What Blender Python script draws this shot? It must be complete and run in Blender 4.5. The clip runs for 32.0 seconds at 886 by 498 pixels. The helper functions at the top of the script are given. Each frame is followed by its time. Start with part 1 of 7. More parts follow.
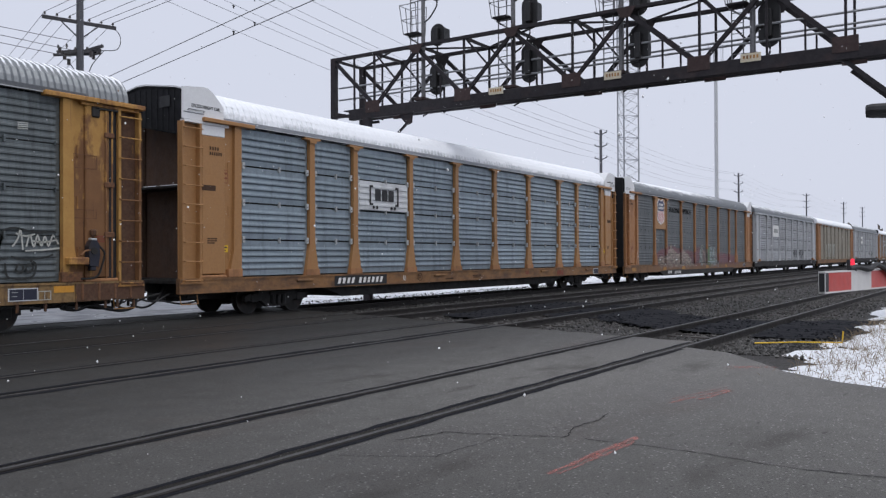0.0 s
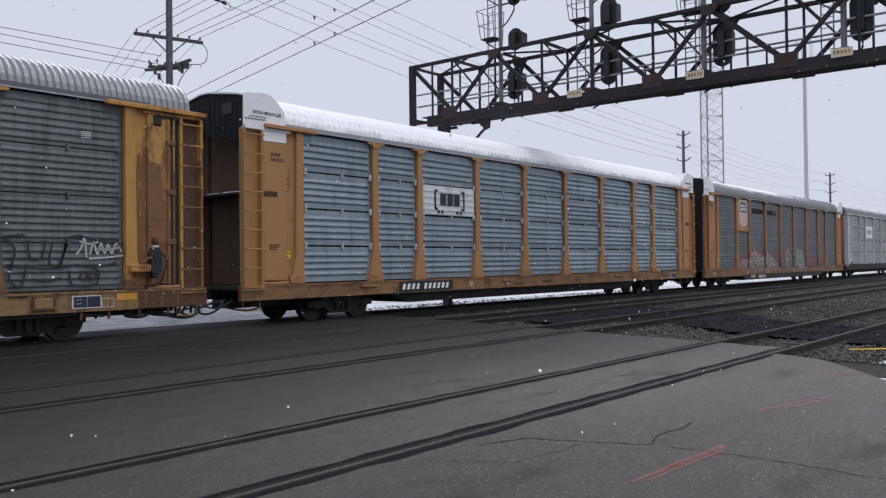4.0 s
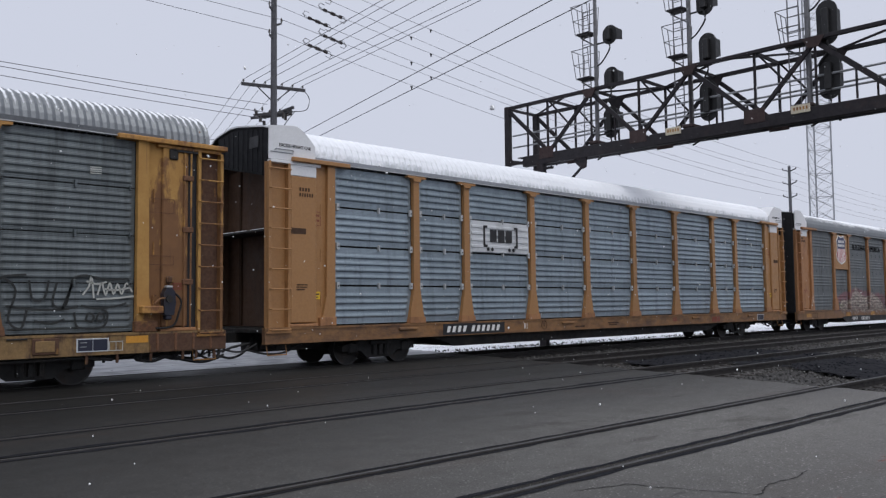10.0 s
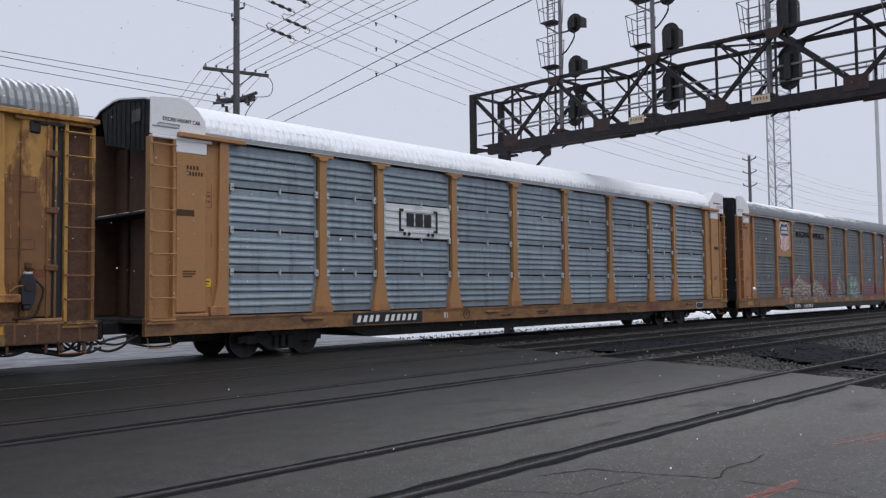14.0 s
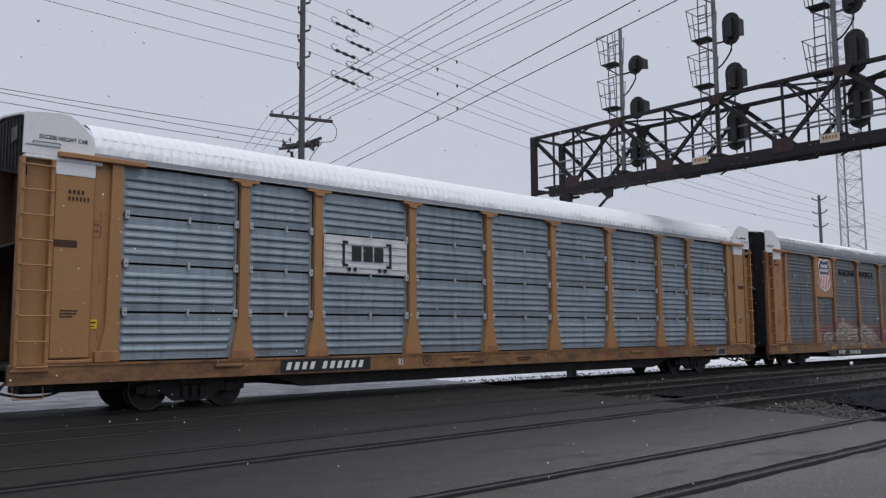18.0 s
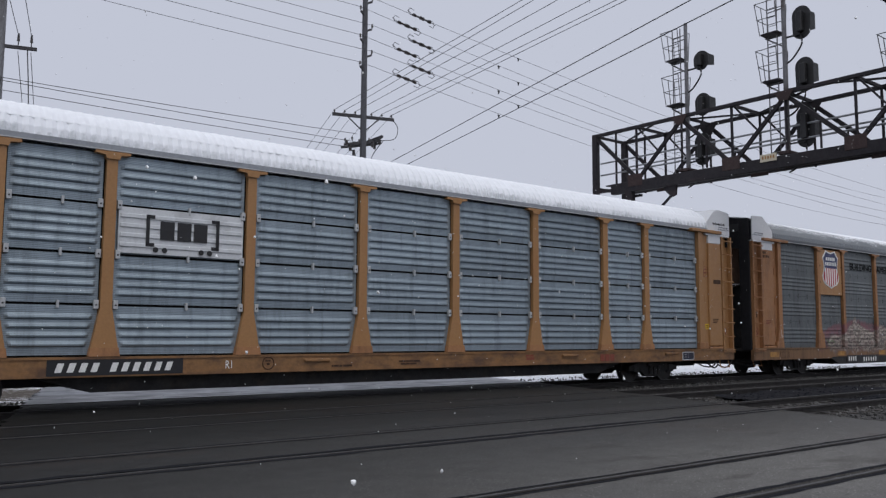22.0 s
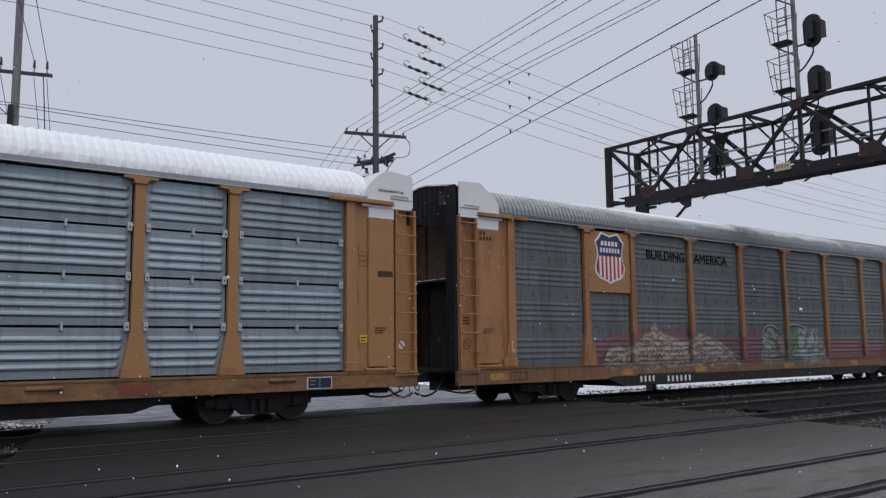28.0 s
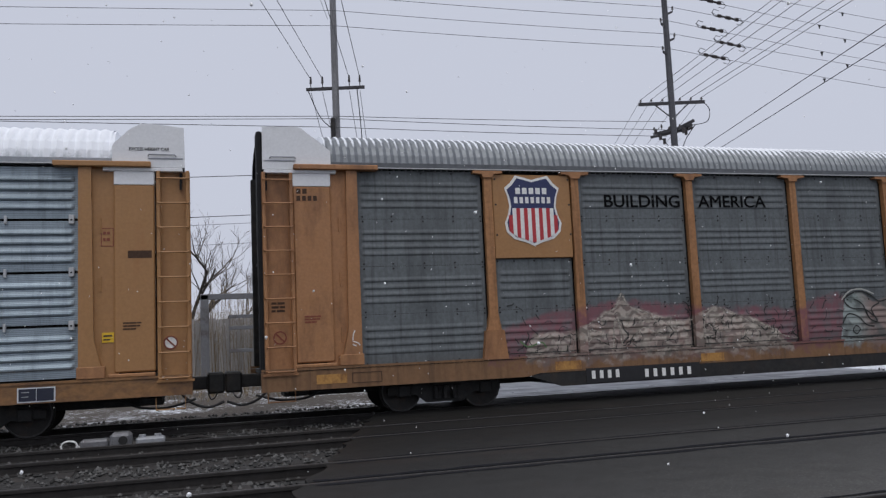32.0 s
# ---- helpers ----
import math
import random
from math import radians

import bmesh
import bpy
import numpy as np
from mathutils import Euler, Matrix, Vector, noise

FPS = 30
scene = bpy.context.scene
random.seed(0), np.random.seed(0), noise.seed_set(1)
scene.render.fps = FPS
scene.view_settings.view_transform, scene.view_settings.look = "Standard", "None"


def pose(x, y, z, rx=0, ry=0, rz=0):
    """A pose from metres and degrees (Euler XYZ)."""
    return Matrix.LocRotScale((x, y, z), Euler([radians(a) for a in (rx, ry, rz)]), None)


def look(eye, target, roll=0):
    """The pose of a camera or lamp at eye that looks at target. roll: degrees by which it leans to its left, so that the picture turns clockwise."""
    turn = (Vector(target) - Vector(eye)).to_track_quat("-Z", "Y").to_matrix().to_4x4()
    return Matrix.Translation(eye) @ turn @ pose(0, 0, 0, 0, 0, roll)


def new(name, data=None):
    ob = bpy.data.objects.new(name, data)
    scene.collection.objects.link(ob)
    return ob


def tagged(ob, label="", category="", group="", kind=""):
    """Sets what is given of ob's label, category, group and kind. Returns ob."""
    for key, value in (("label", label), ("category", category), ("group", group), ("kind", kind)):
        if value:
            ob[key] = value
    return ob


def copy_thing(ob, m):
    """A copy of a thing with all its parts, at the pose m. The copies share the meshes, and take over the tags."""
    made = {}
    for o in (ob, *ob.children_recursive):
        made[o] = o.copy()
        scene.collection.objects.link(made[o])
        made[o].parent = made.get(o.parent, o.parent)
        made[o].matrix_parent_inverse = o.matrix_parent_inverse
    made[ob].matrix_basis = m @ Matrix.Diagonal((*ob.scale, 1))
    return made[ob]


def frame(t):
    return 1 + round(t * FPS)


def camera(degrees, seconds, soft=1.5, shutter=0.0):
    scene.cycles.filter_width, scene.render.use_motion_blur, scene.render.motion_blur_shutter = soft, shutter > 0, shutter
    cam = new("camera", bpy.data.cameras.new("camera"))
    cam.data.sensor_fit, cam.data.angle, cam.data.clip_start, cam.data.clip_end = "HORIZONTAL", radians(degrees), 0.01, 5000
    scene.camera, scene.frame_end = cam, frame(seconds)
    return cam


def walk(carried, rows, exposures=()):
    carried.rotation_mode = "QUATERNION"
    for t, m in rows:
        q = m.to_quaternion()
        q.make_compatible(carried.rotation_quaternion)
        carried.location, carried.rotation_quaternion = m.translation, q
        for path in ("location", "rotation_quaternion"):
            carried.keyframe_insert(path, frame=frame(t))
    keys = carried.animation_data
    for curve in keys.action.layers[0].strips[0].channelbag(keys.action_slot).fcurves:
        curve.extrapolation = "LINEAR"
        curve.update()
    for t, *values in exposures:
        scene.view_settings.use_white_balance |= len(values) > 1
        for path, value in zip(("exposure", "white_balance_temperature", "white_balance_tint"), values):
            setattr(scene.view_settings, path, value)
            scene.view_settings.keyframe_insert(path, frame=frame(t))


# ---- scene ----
EYE = 1.535
cam = camera(55.99, 32.0, soft=1.3)
PATH = [
    (0.0, pose(0, 0, EYE, 90.54, 0.27, -56.44)),
    (0.5, pose(0, 0, EYE, 90.41, 0.36, -56.32)),
    (1.0, pose(0, 0, EYE, 90.39, 0.39, -56.06)),
    (1.5, pose(0, 0, EYE, 90.37, 0.34, -55.97)),
    (2.0, pose(0, 0, EYE, 90.39, 0.39, -55.81)),
    (2.5, pose(0, 0, EYE, 90.43, 0.25, -55.68)),
    (3.0, pose(0, 0, EYE, 90.37, 0.32, -55.56)),
    (3.5, pose(0, 0, EYE, 90.60, 0.32, -54.62)),
    (4.0, pose(0, 0, EYE, 90.93, 0.63, -51.01)),
    (4.5, pose(0, 0, EYE, 91.61, 1.38, -46.22)),
    (6.5, pose(0, 0, EYE, 93.86, 0.83, -44.82)),
    (7.0, pose(0, 0, EYE, 93.93, 0.97, -44.61)),
    (7.5, pose(0, 0, EYE, 93.93, 0.93, -44.40)),
    (8.0, pose(0, 0, EYE, 94.10, 0.87, -44.15)),
    (8.5, pose(0, 0, EYE, 94.24, 0.88, -44.01)),
    (9.0, pose(0, 0, EYE, 94.40, 0.82, -43.92)),
    (9.5, pose(0, 0, EYE, 94.20, 0.71, -44.08)),
    (10.0, pose(0, 0, EYE, 93.77, 0.61, -44.40)),
    (10.5, pose(0, 0, EYE, 93.26, 0.88, -44.11)),
    (11.0, pose(0, 0, EYE, 93.24, 0.95, -45.36)),
    (11.5, pose(0, 0, EYE, 92.99, 0.95, -45.38)),
    (12.0, pose(0, 0, EYE, 92.89, 0.90, -45.89)),
    (12.5, pose(0, 0, EYE, 92.97, 0.94, -45.90)),
    (13.0, pose(0, 0, EYE, 92.97, 0.77, -46.10)),
    (13.5, pose(0, 0, EYE, 92.92, 0.34, -47.15)),
    (14.0, pose(0, 0, EYE, 92.88, 0.63, -46.83)),
    (14.5, pose(0, 0, EYE, 92.83, 0.90, -46.56)),
    (16.5, pose(0, 0, EYE, 94.78, 0.65, -44.05)),
    (17.0, pose(0, 0, EYE, 95.15, 0.39, -43.64)),
    (17.5, pose(0, 0, EYE, 95.58, 0.39, -43.04)),
    (18.0, pose(0, 0, EYE, 95.82, 0.40, -42.63)),
    (18.5, pose(0, 0, EYE, 95.83, 0.36, -42.32)),
    (19.0, pose(0, 0, EYE, 95.87, 0.25, -41.72)),
    (19.5, pose(0, 0, EYE, 95.88, 0.16, -41.02)),
    (20.0, pose(0, 0, EYE, 95.81, 0.09, -40.59)),
    (20.5, pose(0, 0, EYE, 95.79, -0.08, -40.04)),
    (21.0, pose(0, 0, EYE, 95.77, -0.21, -39.46)),
    (21.5, pose(0, 0, EYE, 95.72, -0.26, -38.51)),
    (22.0, pose(0, 0, EYE, 95.69, -0.35, -38.56)),
    (22.5, pose(0, 0, EYE, 95.65, -0.37, -38.04)),
    (23.0, pose(0, 0, EYE, 95.74, -0.23, -37.74)),
    (23.5, pose(0, 0, EYE, 95.81, -0.08, -38.10)),
    (24.0, pose(0, 0, EYE, 95.87, 0.07, -37.88)),
    (24.5, pose(0, 0, EYE, 95.90, 0.10, -37.55)),
    (25.0, pose(0, 0, EYE, 96.00, 0.19, -38.14)),
    (25.5, pose(0, 0, EYE, 96.13, 0.30, -38.00)),
    (27.5, pose(0, 0, EYE, 96.59, 0.63, -37.74)),
    (28.0, pose(0, 0, EYE, 96.79, 0.66, -37.46)),
    (28.5, pose(0, 0, EYE, 96.88, 0.79, -37.49)),
    (29.0, pose(0, 0, EYE, 97.05, 1.15, -36.81)),
    (29.5, pose(0, 0, EYE, 97.28, 1.95, -33.15)),
    (30.0, pose(0, 0, EYE, 97.33, 2.35, -30.60)),
    (30.5, pose(0, 0, EYE, 97.07, 2.53, -28.61)),
    (31.0, pose(0, 0, EYE, 96.59, 2.64, -24.30)),
    (31.5, pose(0, 0, EYE, 96.22, 2.72, -20.70)),
    (32.0, pose(0, 0, EYE, 95.93, 2.53, -16.57)),
]
walk(cam, PATH, exposures=[(0.0, 0.70), (3.5, 0.69), (6.5, 0.55), (9.0, 0.55), (11.0, 0.64), (14.0, 0.62), (16.5, 0.46), (19.0, 0.41), (28.0, 0.40), (32.0, 0.46)])
RUN = [(0.0, 0.000), (0.5, 0.024), (1.0, 0.038), (1.5, 0.099), (2.0, 0.136), (2.5, 0.222), (3.0, 0.370), (3.5, 0.517), (4.0, 0.682), (4.5, 0.865), (6.5, 1.602), (7.0, 1.826), (7.5, 2.002), (8.0, 2.223), (8.5, 2.366), (9.0, 2.533), (9.5, 2.715), (10.0, 2.831), (10.5, 3.034), (11.0, 3.233), (11.5, 3.406), (12.0, 3.595), (12.5, 3.868), (13.0, 4.094), (13.5, 4.455), (14.0, 4.803), (14.5, 5.163), (16.5, 7.053), (17.0, 7.594), (17.5, 8.116), (18.0, 8.758), (18.5, 9.356), (19.0, 10.027), (19.5, 10.798), (20.0, 11.462), (20.5, 12.381), (21.0, 13.116), (21.5, 14.195), (22.0, 14.997), (22.5, 15.937), (23.0, 16.939), (23.5, 17.982), (24.0, 19.078), (24.5, 20.262), (25.0, 21.418), (25.5, 22.449), (27.5, 27.764), (28.0, 29.152), (28.5, 30.657), (29.0, 31.971), (29.5, 33.513), (30.0, 34.875), (30.5, 36.383), (31.0, 37.917), (31.5, 39.491), (32.0, 40.958)]

# ---- world, sun, exposure ----
sky_world = bpy.data.worlds.new("overcast_sky")
scene.world = sky_world
sky_world.use_nodes = True
_n, _l = sky_world.node_tree.nodes, sky_world.node_tree.links
_sky = _n.new("ShaderNodeTexSky")
_sky.sky_type, _sky.sun_disc = "NISHITA", False
_sky.sun_elevation, _sky.sun_rotation = radians(65), radians(197)
_sky.air_density, _sky.dust_density = 1.0, 6.0
_mix = _n.new("ShaderNodeMix")
_mix.data_type = "RGBA"
_mix.inputs[0].default_value = 0.97
_mix.inputs[7].default_value = (4.1, 4.32, 5.08, 1)
_l.new(_sky.outputs[0], _mix.inputs[6])
_l.new(_mix.outputs[2], _n["Background"].inputs[0])
_n["Background"].inputs[1].default_value = 0.1

sun = new("sun", bpy.data.lights.new("sun", "SUN"))
sun.data.energy, sun.data.angle, sun.data.color = 1.0, radians(60), (1.0, 0.99, 0.975)
sun.matrix_world = look((0, 0, 60), (8, 27, 0))


# ---- materials ----
def nodes_of(name):
    m = bpy.data.materials.new(name)
    m.use_nodes = True
    return m, m.node_tree.nodes, m.node_tree.links, m.node_tree.nodes["Principled BSDF"]


def sock(links, a, b):
    if isinstance(a, (int, float)):
        b.default_value = a
    elif isinstance(a, tuple):
        b.default_value = (*a, 1) if len(a) == 3 else a
    else:
        links.new(a, b)


def noise_tex(n, l, scale, detail=4, rough=0.6, stretch=None, space="Object"):
    co = n.new("ShaderNodeTexCoord")
    out = co.outputs[space]
    if stretch:
        mp = n.new("ShaderNodeMapping")
        mp.inputs["Scale"].default_value = stretch
        l.new(out, mp.inputs[0])
        out = mp.outputs[0]
    t = n.new("ShaderNodeTexNoise")
    t.inputs["Scale"].default_value, t.inputs["Detail"].default_value, t.inputs["Roughness"].default_value = scale, detail, rough
    l.new(out, t.inputs["Vector"])
    return t.outputs["Fac"]


def ramp(n, l, fac, lo, hi, a=0.0, b=1.0):
    r = n.new("ShaderNodeMapRange")
    r.inputs["From Min"].default_value, r.inputs["From Max"].default_value = lo, hi
    r.inputs["To Min"].default_value, r.inputs["To Max"].default_value = a, b
    sock(l, fac, r.inputs["Value"])
    return r.outputs["Result"]


def mixc(n, l, fac, a, b, mode="MIX"):
    m = n.new("ShaderNodeMix")
    m.data_type, m.blend_type = "RGBA", mode
    sock(l, fac, m.inputs[0])
    sock(l, a, m.inputs[6])
    sock(l, b, m.inputs[7])
    return m.outputs[2]


def mathn(n, l, op, a, b=0.0):
    m = n.new("ShaderNodeMath")
    m.operation = op
    sock(l, a, m.inputs[0])
    sock(l, b, m.inputs[1])
    return m.outputs[0]


def object_axes(n, l):
    co, s = n.new("ShaderNodeTexCoord"), n.new("ShaderNodeSeparateXYZ")
    l.new(co.outputs["Object"], s.inputs[0])
    return s.outputs


def bump_to(n, l, bsdf, height, strength, dist=0.02):
    b = n.new("ShaderNodeBump")
    b.inputs["Strength"].default_value, b.inputs["Distance"].default_value = strength, dist
    l.new(height, b.inputs["Height"])
    l.new(b.outputs[0], bsdf.inputs["Normal"])


def surface(name, base, rough=0.6, metal=0.0, stain=None, stain_lo=0.52, stain_hi=0.7, stain_scale=0.9, stretch=None,
            grain=18, vary=0.25, bump=0.15, dist=0.01, per_object=0.0, spec=0.5):
    """Base colour with fine grain, large stains of another colour, and fine relief."""
    m, n, l, p = nodes_of(name)
    g = noise_tex(n, l, grain, 5)
    dark = tuple(c * (1 - vary) for c in base)
    light = tuple(min(1, c * (1 + vary)) for c in base)
    col = mixc(n, l, ramp(n, l, g, 0.3, 0.7), dark, light)
    if stain:
        s = noise_tex(n, l, stain_scale, 8, 0.68, stretch)
        col = mixc(n, l, ramp(n, l, s, stain_lo, stain_hi), col, stain)
    if per_object:
        info = n.new("ShaderNodeObjectInfo")
        k = ramp(n, l, info.outputs["Random"], 0, 1, 1 - per_object, 1 + per_object)
        comb = n.new("ShaderNodeCombineColor")
        for i in range(3):
            l.new(k, comb.inputs[i])
        col = mixc(n, l, 1.0, col, comb.outputs[0], "MULTIPLY")
    l.new(col, p.inputs["Base Color"])
    r = ramp(n, l, noise_tex(n, l, grain * 0.3, 3), 0.3, 0.7, max(0.05, rough - 0.12), min(1, rough + 0.12))
    l.new(r, p.inputs["Roughness"])
    p.inputs["Metallic"].default_value = metal
    p.inputs["Specular IOR Level"].default_value = spec
    if bump:
        bump_to(n, l, p, g, bump, dist)
    return m


def plain(name, base, rough=0.6, metal=0.0):
    return surface(name, base, rough, metal, vary=0.1, bump=0.05)


def galvanised(name, base, grime, lo, hi, metal):
    """Zinc sheet: spangle, fine horizontal perforation lines, grime that runs down."""
    m, n, l, p = nodes_of(name)
    vor = n.new("ShaderNodeTexVoronoi")
    vor.inputs["Scale"].default_value = 9
    co = n.new("ShaderNodeTexCoord")
    l.new(co.outputs["Object"], vor.inputs["Vector"])
    sp = n.new("ShaderNodeSeparateColor")
    l.new(vor.outputs["Color"], sp.inputs[0])
    col = mixc(n, l, ramp(n, l, sp.outputs[0], 0, 1, 0.0, 0.35), base, tuple(c * 0.72 for c in base))
    band = noise_tex(n, l, 1.1, 6, 0.6, (0.35, 1, 5))
    col = mixc(n, l, ramp(n, l, band, 0.4, 0.68, 0, 0.6), col, tuple(min(1, c * 1.35) for c in base))
    run = noise_tex(n, l, 1.6, 8, 0.7, (3.0, 1, 0.35))
    col = mixc(n, l, ramp(n, l, run, lo, hi), col, grime)
    info = n.new("ShaderNodeObjectInfo")
    k = ramp(n, l, info.outputs["Random"], 0, 1, 0.90, 1.10)
    comb = n.new("ShaderNodeCombineColor")
    for i in range(3):
        l.new(k, comb.inputs[i])
    col = mixc(n, l, 1.0, col, comb.outputs[0], "MULTIPLY")
    l.new(col, p.inputs["Base Color"])
    p.inputs["Metallic"].default_value = metal
    l.new(ramp(n, l, run, 0.3, 0.7, 0.36, 0.56), p.inputs["Roughness"])
    z = object_axes(n, l)[2]
    lines = mathn(n, l, "SINE", mathn(n, l, "MULTIPLY", z, 190.0))
    holes = mathn(n, l, "MULTIPLY", ramp(n, l, lines, 0.1, 0.7), ramp(n, l, mathn(n, l, "SINE", mathn(n, l, "MULTIPLY", object_axes(n, l)[0], 260.0)), -0.6, 0.6, 0.45, 1.0))
    l.new(mixc(n, l, mathn(n, l, "MULTIPLY", holes, 0.6), col, tuple(c * 0.35 for c in base)), p.inputs["Base Color"])
    bump_to(n, l, p, lines, 0.25, 0.004)
    return m


def roof_sheet(name, cover, top, zinc_a, zinc_b, pitch=0.15):
    """Corrugated zinc roof with snow on it: thick above, thin and torn towards the eave."""
    m, n, l, p = nodes_of(name)
    ax = object_axes(n, l)
    nz = noise_tex(n, l, 1.3, 8, 0.65, (1, 2.2, 1))
    fine = noise_tex(n, l, 14, 4)
    h = mathn(n, l, "ADD", ramp(n, l, ax[2], 5.0, 5.85, 0, 1), mathn(n, l, "MULTIPLY", nz, 0.9))
    h = mathn(n, l, "ADD", h, mathn(n, l, "MULTIPLY", fine, 0.25))
    rib = mathn(n, l, "SINE", mathn(n, l, "MULTIPLY", ax[0], 2 * math.pi / pitch))
    h = mathn(n, l, "SUBTRACT", h, mathn(n, l, "MULTIPLY", rib, top))
    mask = ramp(n, l, h, cover, cover + 0.22)
    zinc = mixc(n, l, fine, zinc_a, zinc_b)
    l.new(mixc(n, l, mask, zinc, (0.82, 0.84, 0.88)), p.inputs["Base Color"])
    l.new(ramp(n, l, mask, 0, 1, 0.5, 0.0), p.inputs["Metallic"])
    l.new(ramp(n, l, mask, 0, 1, 0.45, 0.85), p.inputs["Roughness"])
    bump_to(n, l, p, mathn(n, l, "MULTIPLY", mask, ramp(n, l, fine, 0, 1, 0.6, 1.0)), 0.5, 0.02)
    return m


def sprayed(name, base):
    """Dirty grey corrugated sheet with faded spray paint along its foot, in the car's own metres."""
    m, n, l, p = nodes_of(name)
    ax = object_axes(n, l)
    grain, big = noise_tex(n, l, 12, 5), noise_tex(n, l, 0.9, 8, 0.68, (2.2, 1, 0.5))
    col = mixc(n, l, ramp(n, l, grain, 0.3, 0.7), tuple(c * 0.8 for c in base), tuple(c * 1.25 for c in base))
    col = mixc(n, l, ramp(n, l, big, 0.5, 0.75), col, tuple(c * 0.55 for c in base))
    streak = noise_tex(n, l, 2.0, 4, 0.55, (4.5, 1, 0.22))
    col = mixc(n, l, ramp(n, l, streak, 0.52, 0.66, 0.0, 0.55), col, tuple(c * 0.45 for c in base))
    edge, soft = noise_tex(n, l, 2.4, 5, 0.65), noise_tex(n, l, 5.0, 3)
    along = ramp(n, l, ax[0], -9.5, 10.5)

    def profile(stops):
        """Height of the paint's upper edge along the car."""
        r = n.new("ShaderNodeValToRGB")
        while len(r.color_ramp.elements) < len(stops):
            r.color_ramp.elements.new(0.5)
        for e, (x, c) in zip(r.color_ramp.elements, stops):
            e.position = (x + 9.5) / 20
            c = c if isinstance(c, tuple) else (c / 4,) * 3
            e.color = (*c, 1)
        l.new(along, r.inputs[0])
        return r.outputs[0]

    def under(top, ragged, blur):
        d = mathn(n, l, "SUBTRACT", mathn(n, l, "MULTIPLY", top, 4.0), ax[2])
        d = mathn(n, l, "ADD", d, mathn(n, l, "MULTIPLY", mathn(n, l, "SUBTRACT", edge, 0.5), ragged))
        return ramp(n, l, d, 0.0, blur)

    pink = under(profile([(-9.4, 0.5), (-9.05, 1.6), (-7.93, 1.95), (-5.95, 2.2), (-4.22, 1.98), (-1.5, 1.88), (-0.22, 2.2), (0.6, 1.7), (5.0, 1.75), (9.3, 1.65), (9.7, 0.5)]), 0.5, 0.12)
    foot = ramp(n, l, mathn(n, l, "ADD", ax[2], mathn(n, l, "MULTIPLY", mathn(n, l, "SUBTRACT", edge, 0.5), 0.9)), 0.78, 0.95)
    pink = mathn(n, l, "MULTIPLY", mathn(n, l, "MULTIPLY", pink, foot), ramp(n, l, soft, 0.34, 0.58, 0.32, 0.9))
    col = mixc(n, l, pink, col, (0.200, 0.078, 0.093))
    pale = under(profile([(-8.6, 0.5), (-8.2, 1.52), (-7.2, 1.58), (-6.27, 2.0), (-6.02, 2.32), (-5.8, 2.02), (-5.1, 1.82), (-4.5, 1.70), (-3.68, 1.97), (-2.9, 1.72), (-2.1, 1.48), (-1.4, 0.5)]), 0.35, 0.08)
    wv = n.new("ShaderNodeTexWave")
    wv.wave_type, wv.inputs["Scale"].default_value, wv.inputs["Distortion"].default_value = "RINGS", 1.9, 11.0
    wv.inputs["Detail"].default_value, wv.inputs["Detail Scale"].default_value = 2.0, 1.4
    co = n.new("ShaderNodeTexCoord")
    l.new(co.outputs["Object"], wv.inputs["Vector"])
    cream = mixc(n, l, ramp(n, l, wv.outputs["Fac"], 0.30, 0.72), (0.19, 0.165, 0.14), (0.43, 0.385, 0.33))
    cream = mixc(n, l, ramp(n, l, noise_tex(n, l, 2.1, 4, 0.6), 0.52, 0.64, 0.0, 0.6), cream, (0.23, 0.115, 0.105))
    cream = mixc(n, l, ramp(n, l, noise_tex(n, l, 3.3, 4, 0.6), 0.56, 0.66, 0.0, 0.6), cream, (0.10, 0.115, 0.10))
    col = mixc(n, l, mathn(n, l, "MULTIPLY", mathn(n, l, "MULTIPLY", pale, foot), ramp(n, l, noise_tex(n, l, 4.2, 5, 0.65), 0.36, 0.56, 0.6, 0.95)), col, cream)
    tag = under(profile([(-0.4, 0.4), (-0.2, 1.3), (-0.05, 2.05), (0.45, 2.15), (0.8, 1.95), (1.4, 2.0), (2.2, 2.2), (2.9, 2.1), (3.6, 2.15), (4.1, 1.4), (4.25, 0.4)]), 0.2, 0.05)
    hue = profile([(-0.4, (0.33, 0.40, 0.40)), (0.3, (0.30, 0.35, 0.33)), (0.7, (0.27, 0.20, 0.18)), (1.35, (0.24, 0.19, 0.17)), (1.42, (0.115, 0.20, 0.095)), (2.1, (0.12, 0.21, 0.105)), (2.35, (0.32, 0.40, 0.41)), (3.3, (0.33, 0.40, 0.41)), (3.6, (0.27, 0.25, 0.24))])
    hue = mixc(n, l, ramp(n, l, noise_tex(n, l, 2.6, 4, 0.6), 0.50, 0.60, 0.0, 0.75), hue, (0.085, 0.105, 0.10))
    col = mixc(n, l, mathn(n, l, "MULTIPLY", mathn(n, l, "MULTIPLY", tag, foot), 0.9), col, hue)
    dirt = ramp(n, l, ax[2], 1.0, 1.25, 0.5, 0.0)
    col = mixc(n, l, mathn(n, l, "MULTIPLY", dirt, grain), col, (0.07, 0.055, 0.045))
    l.new(col, p.inputs["Base Color"])
    p.inputs["Roughness"].default_value, p.inputs["Metallic"].default_value = 0.62, 0.15
    bump_to(n, l, p, grain, 0.2, 0.01)
    return m


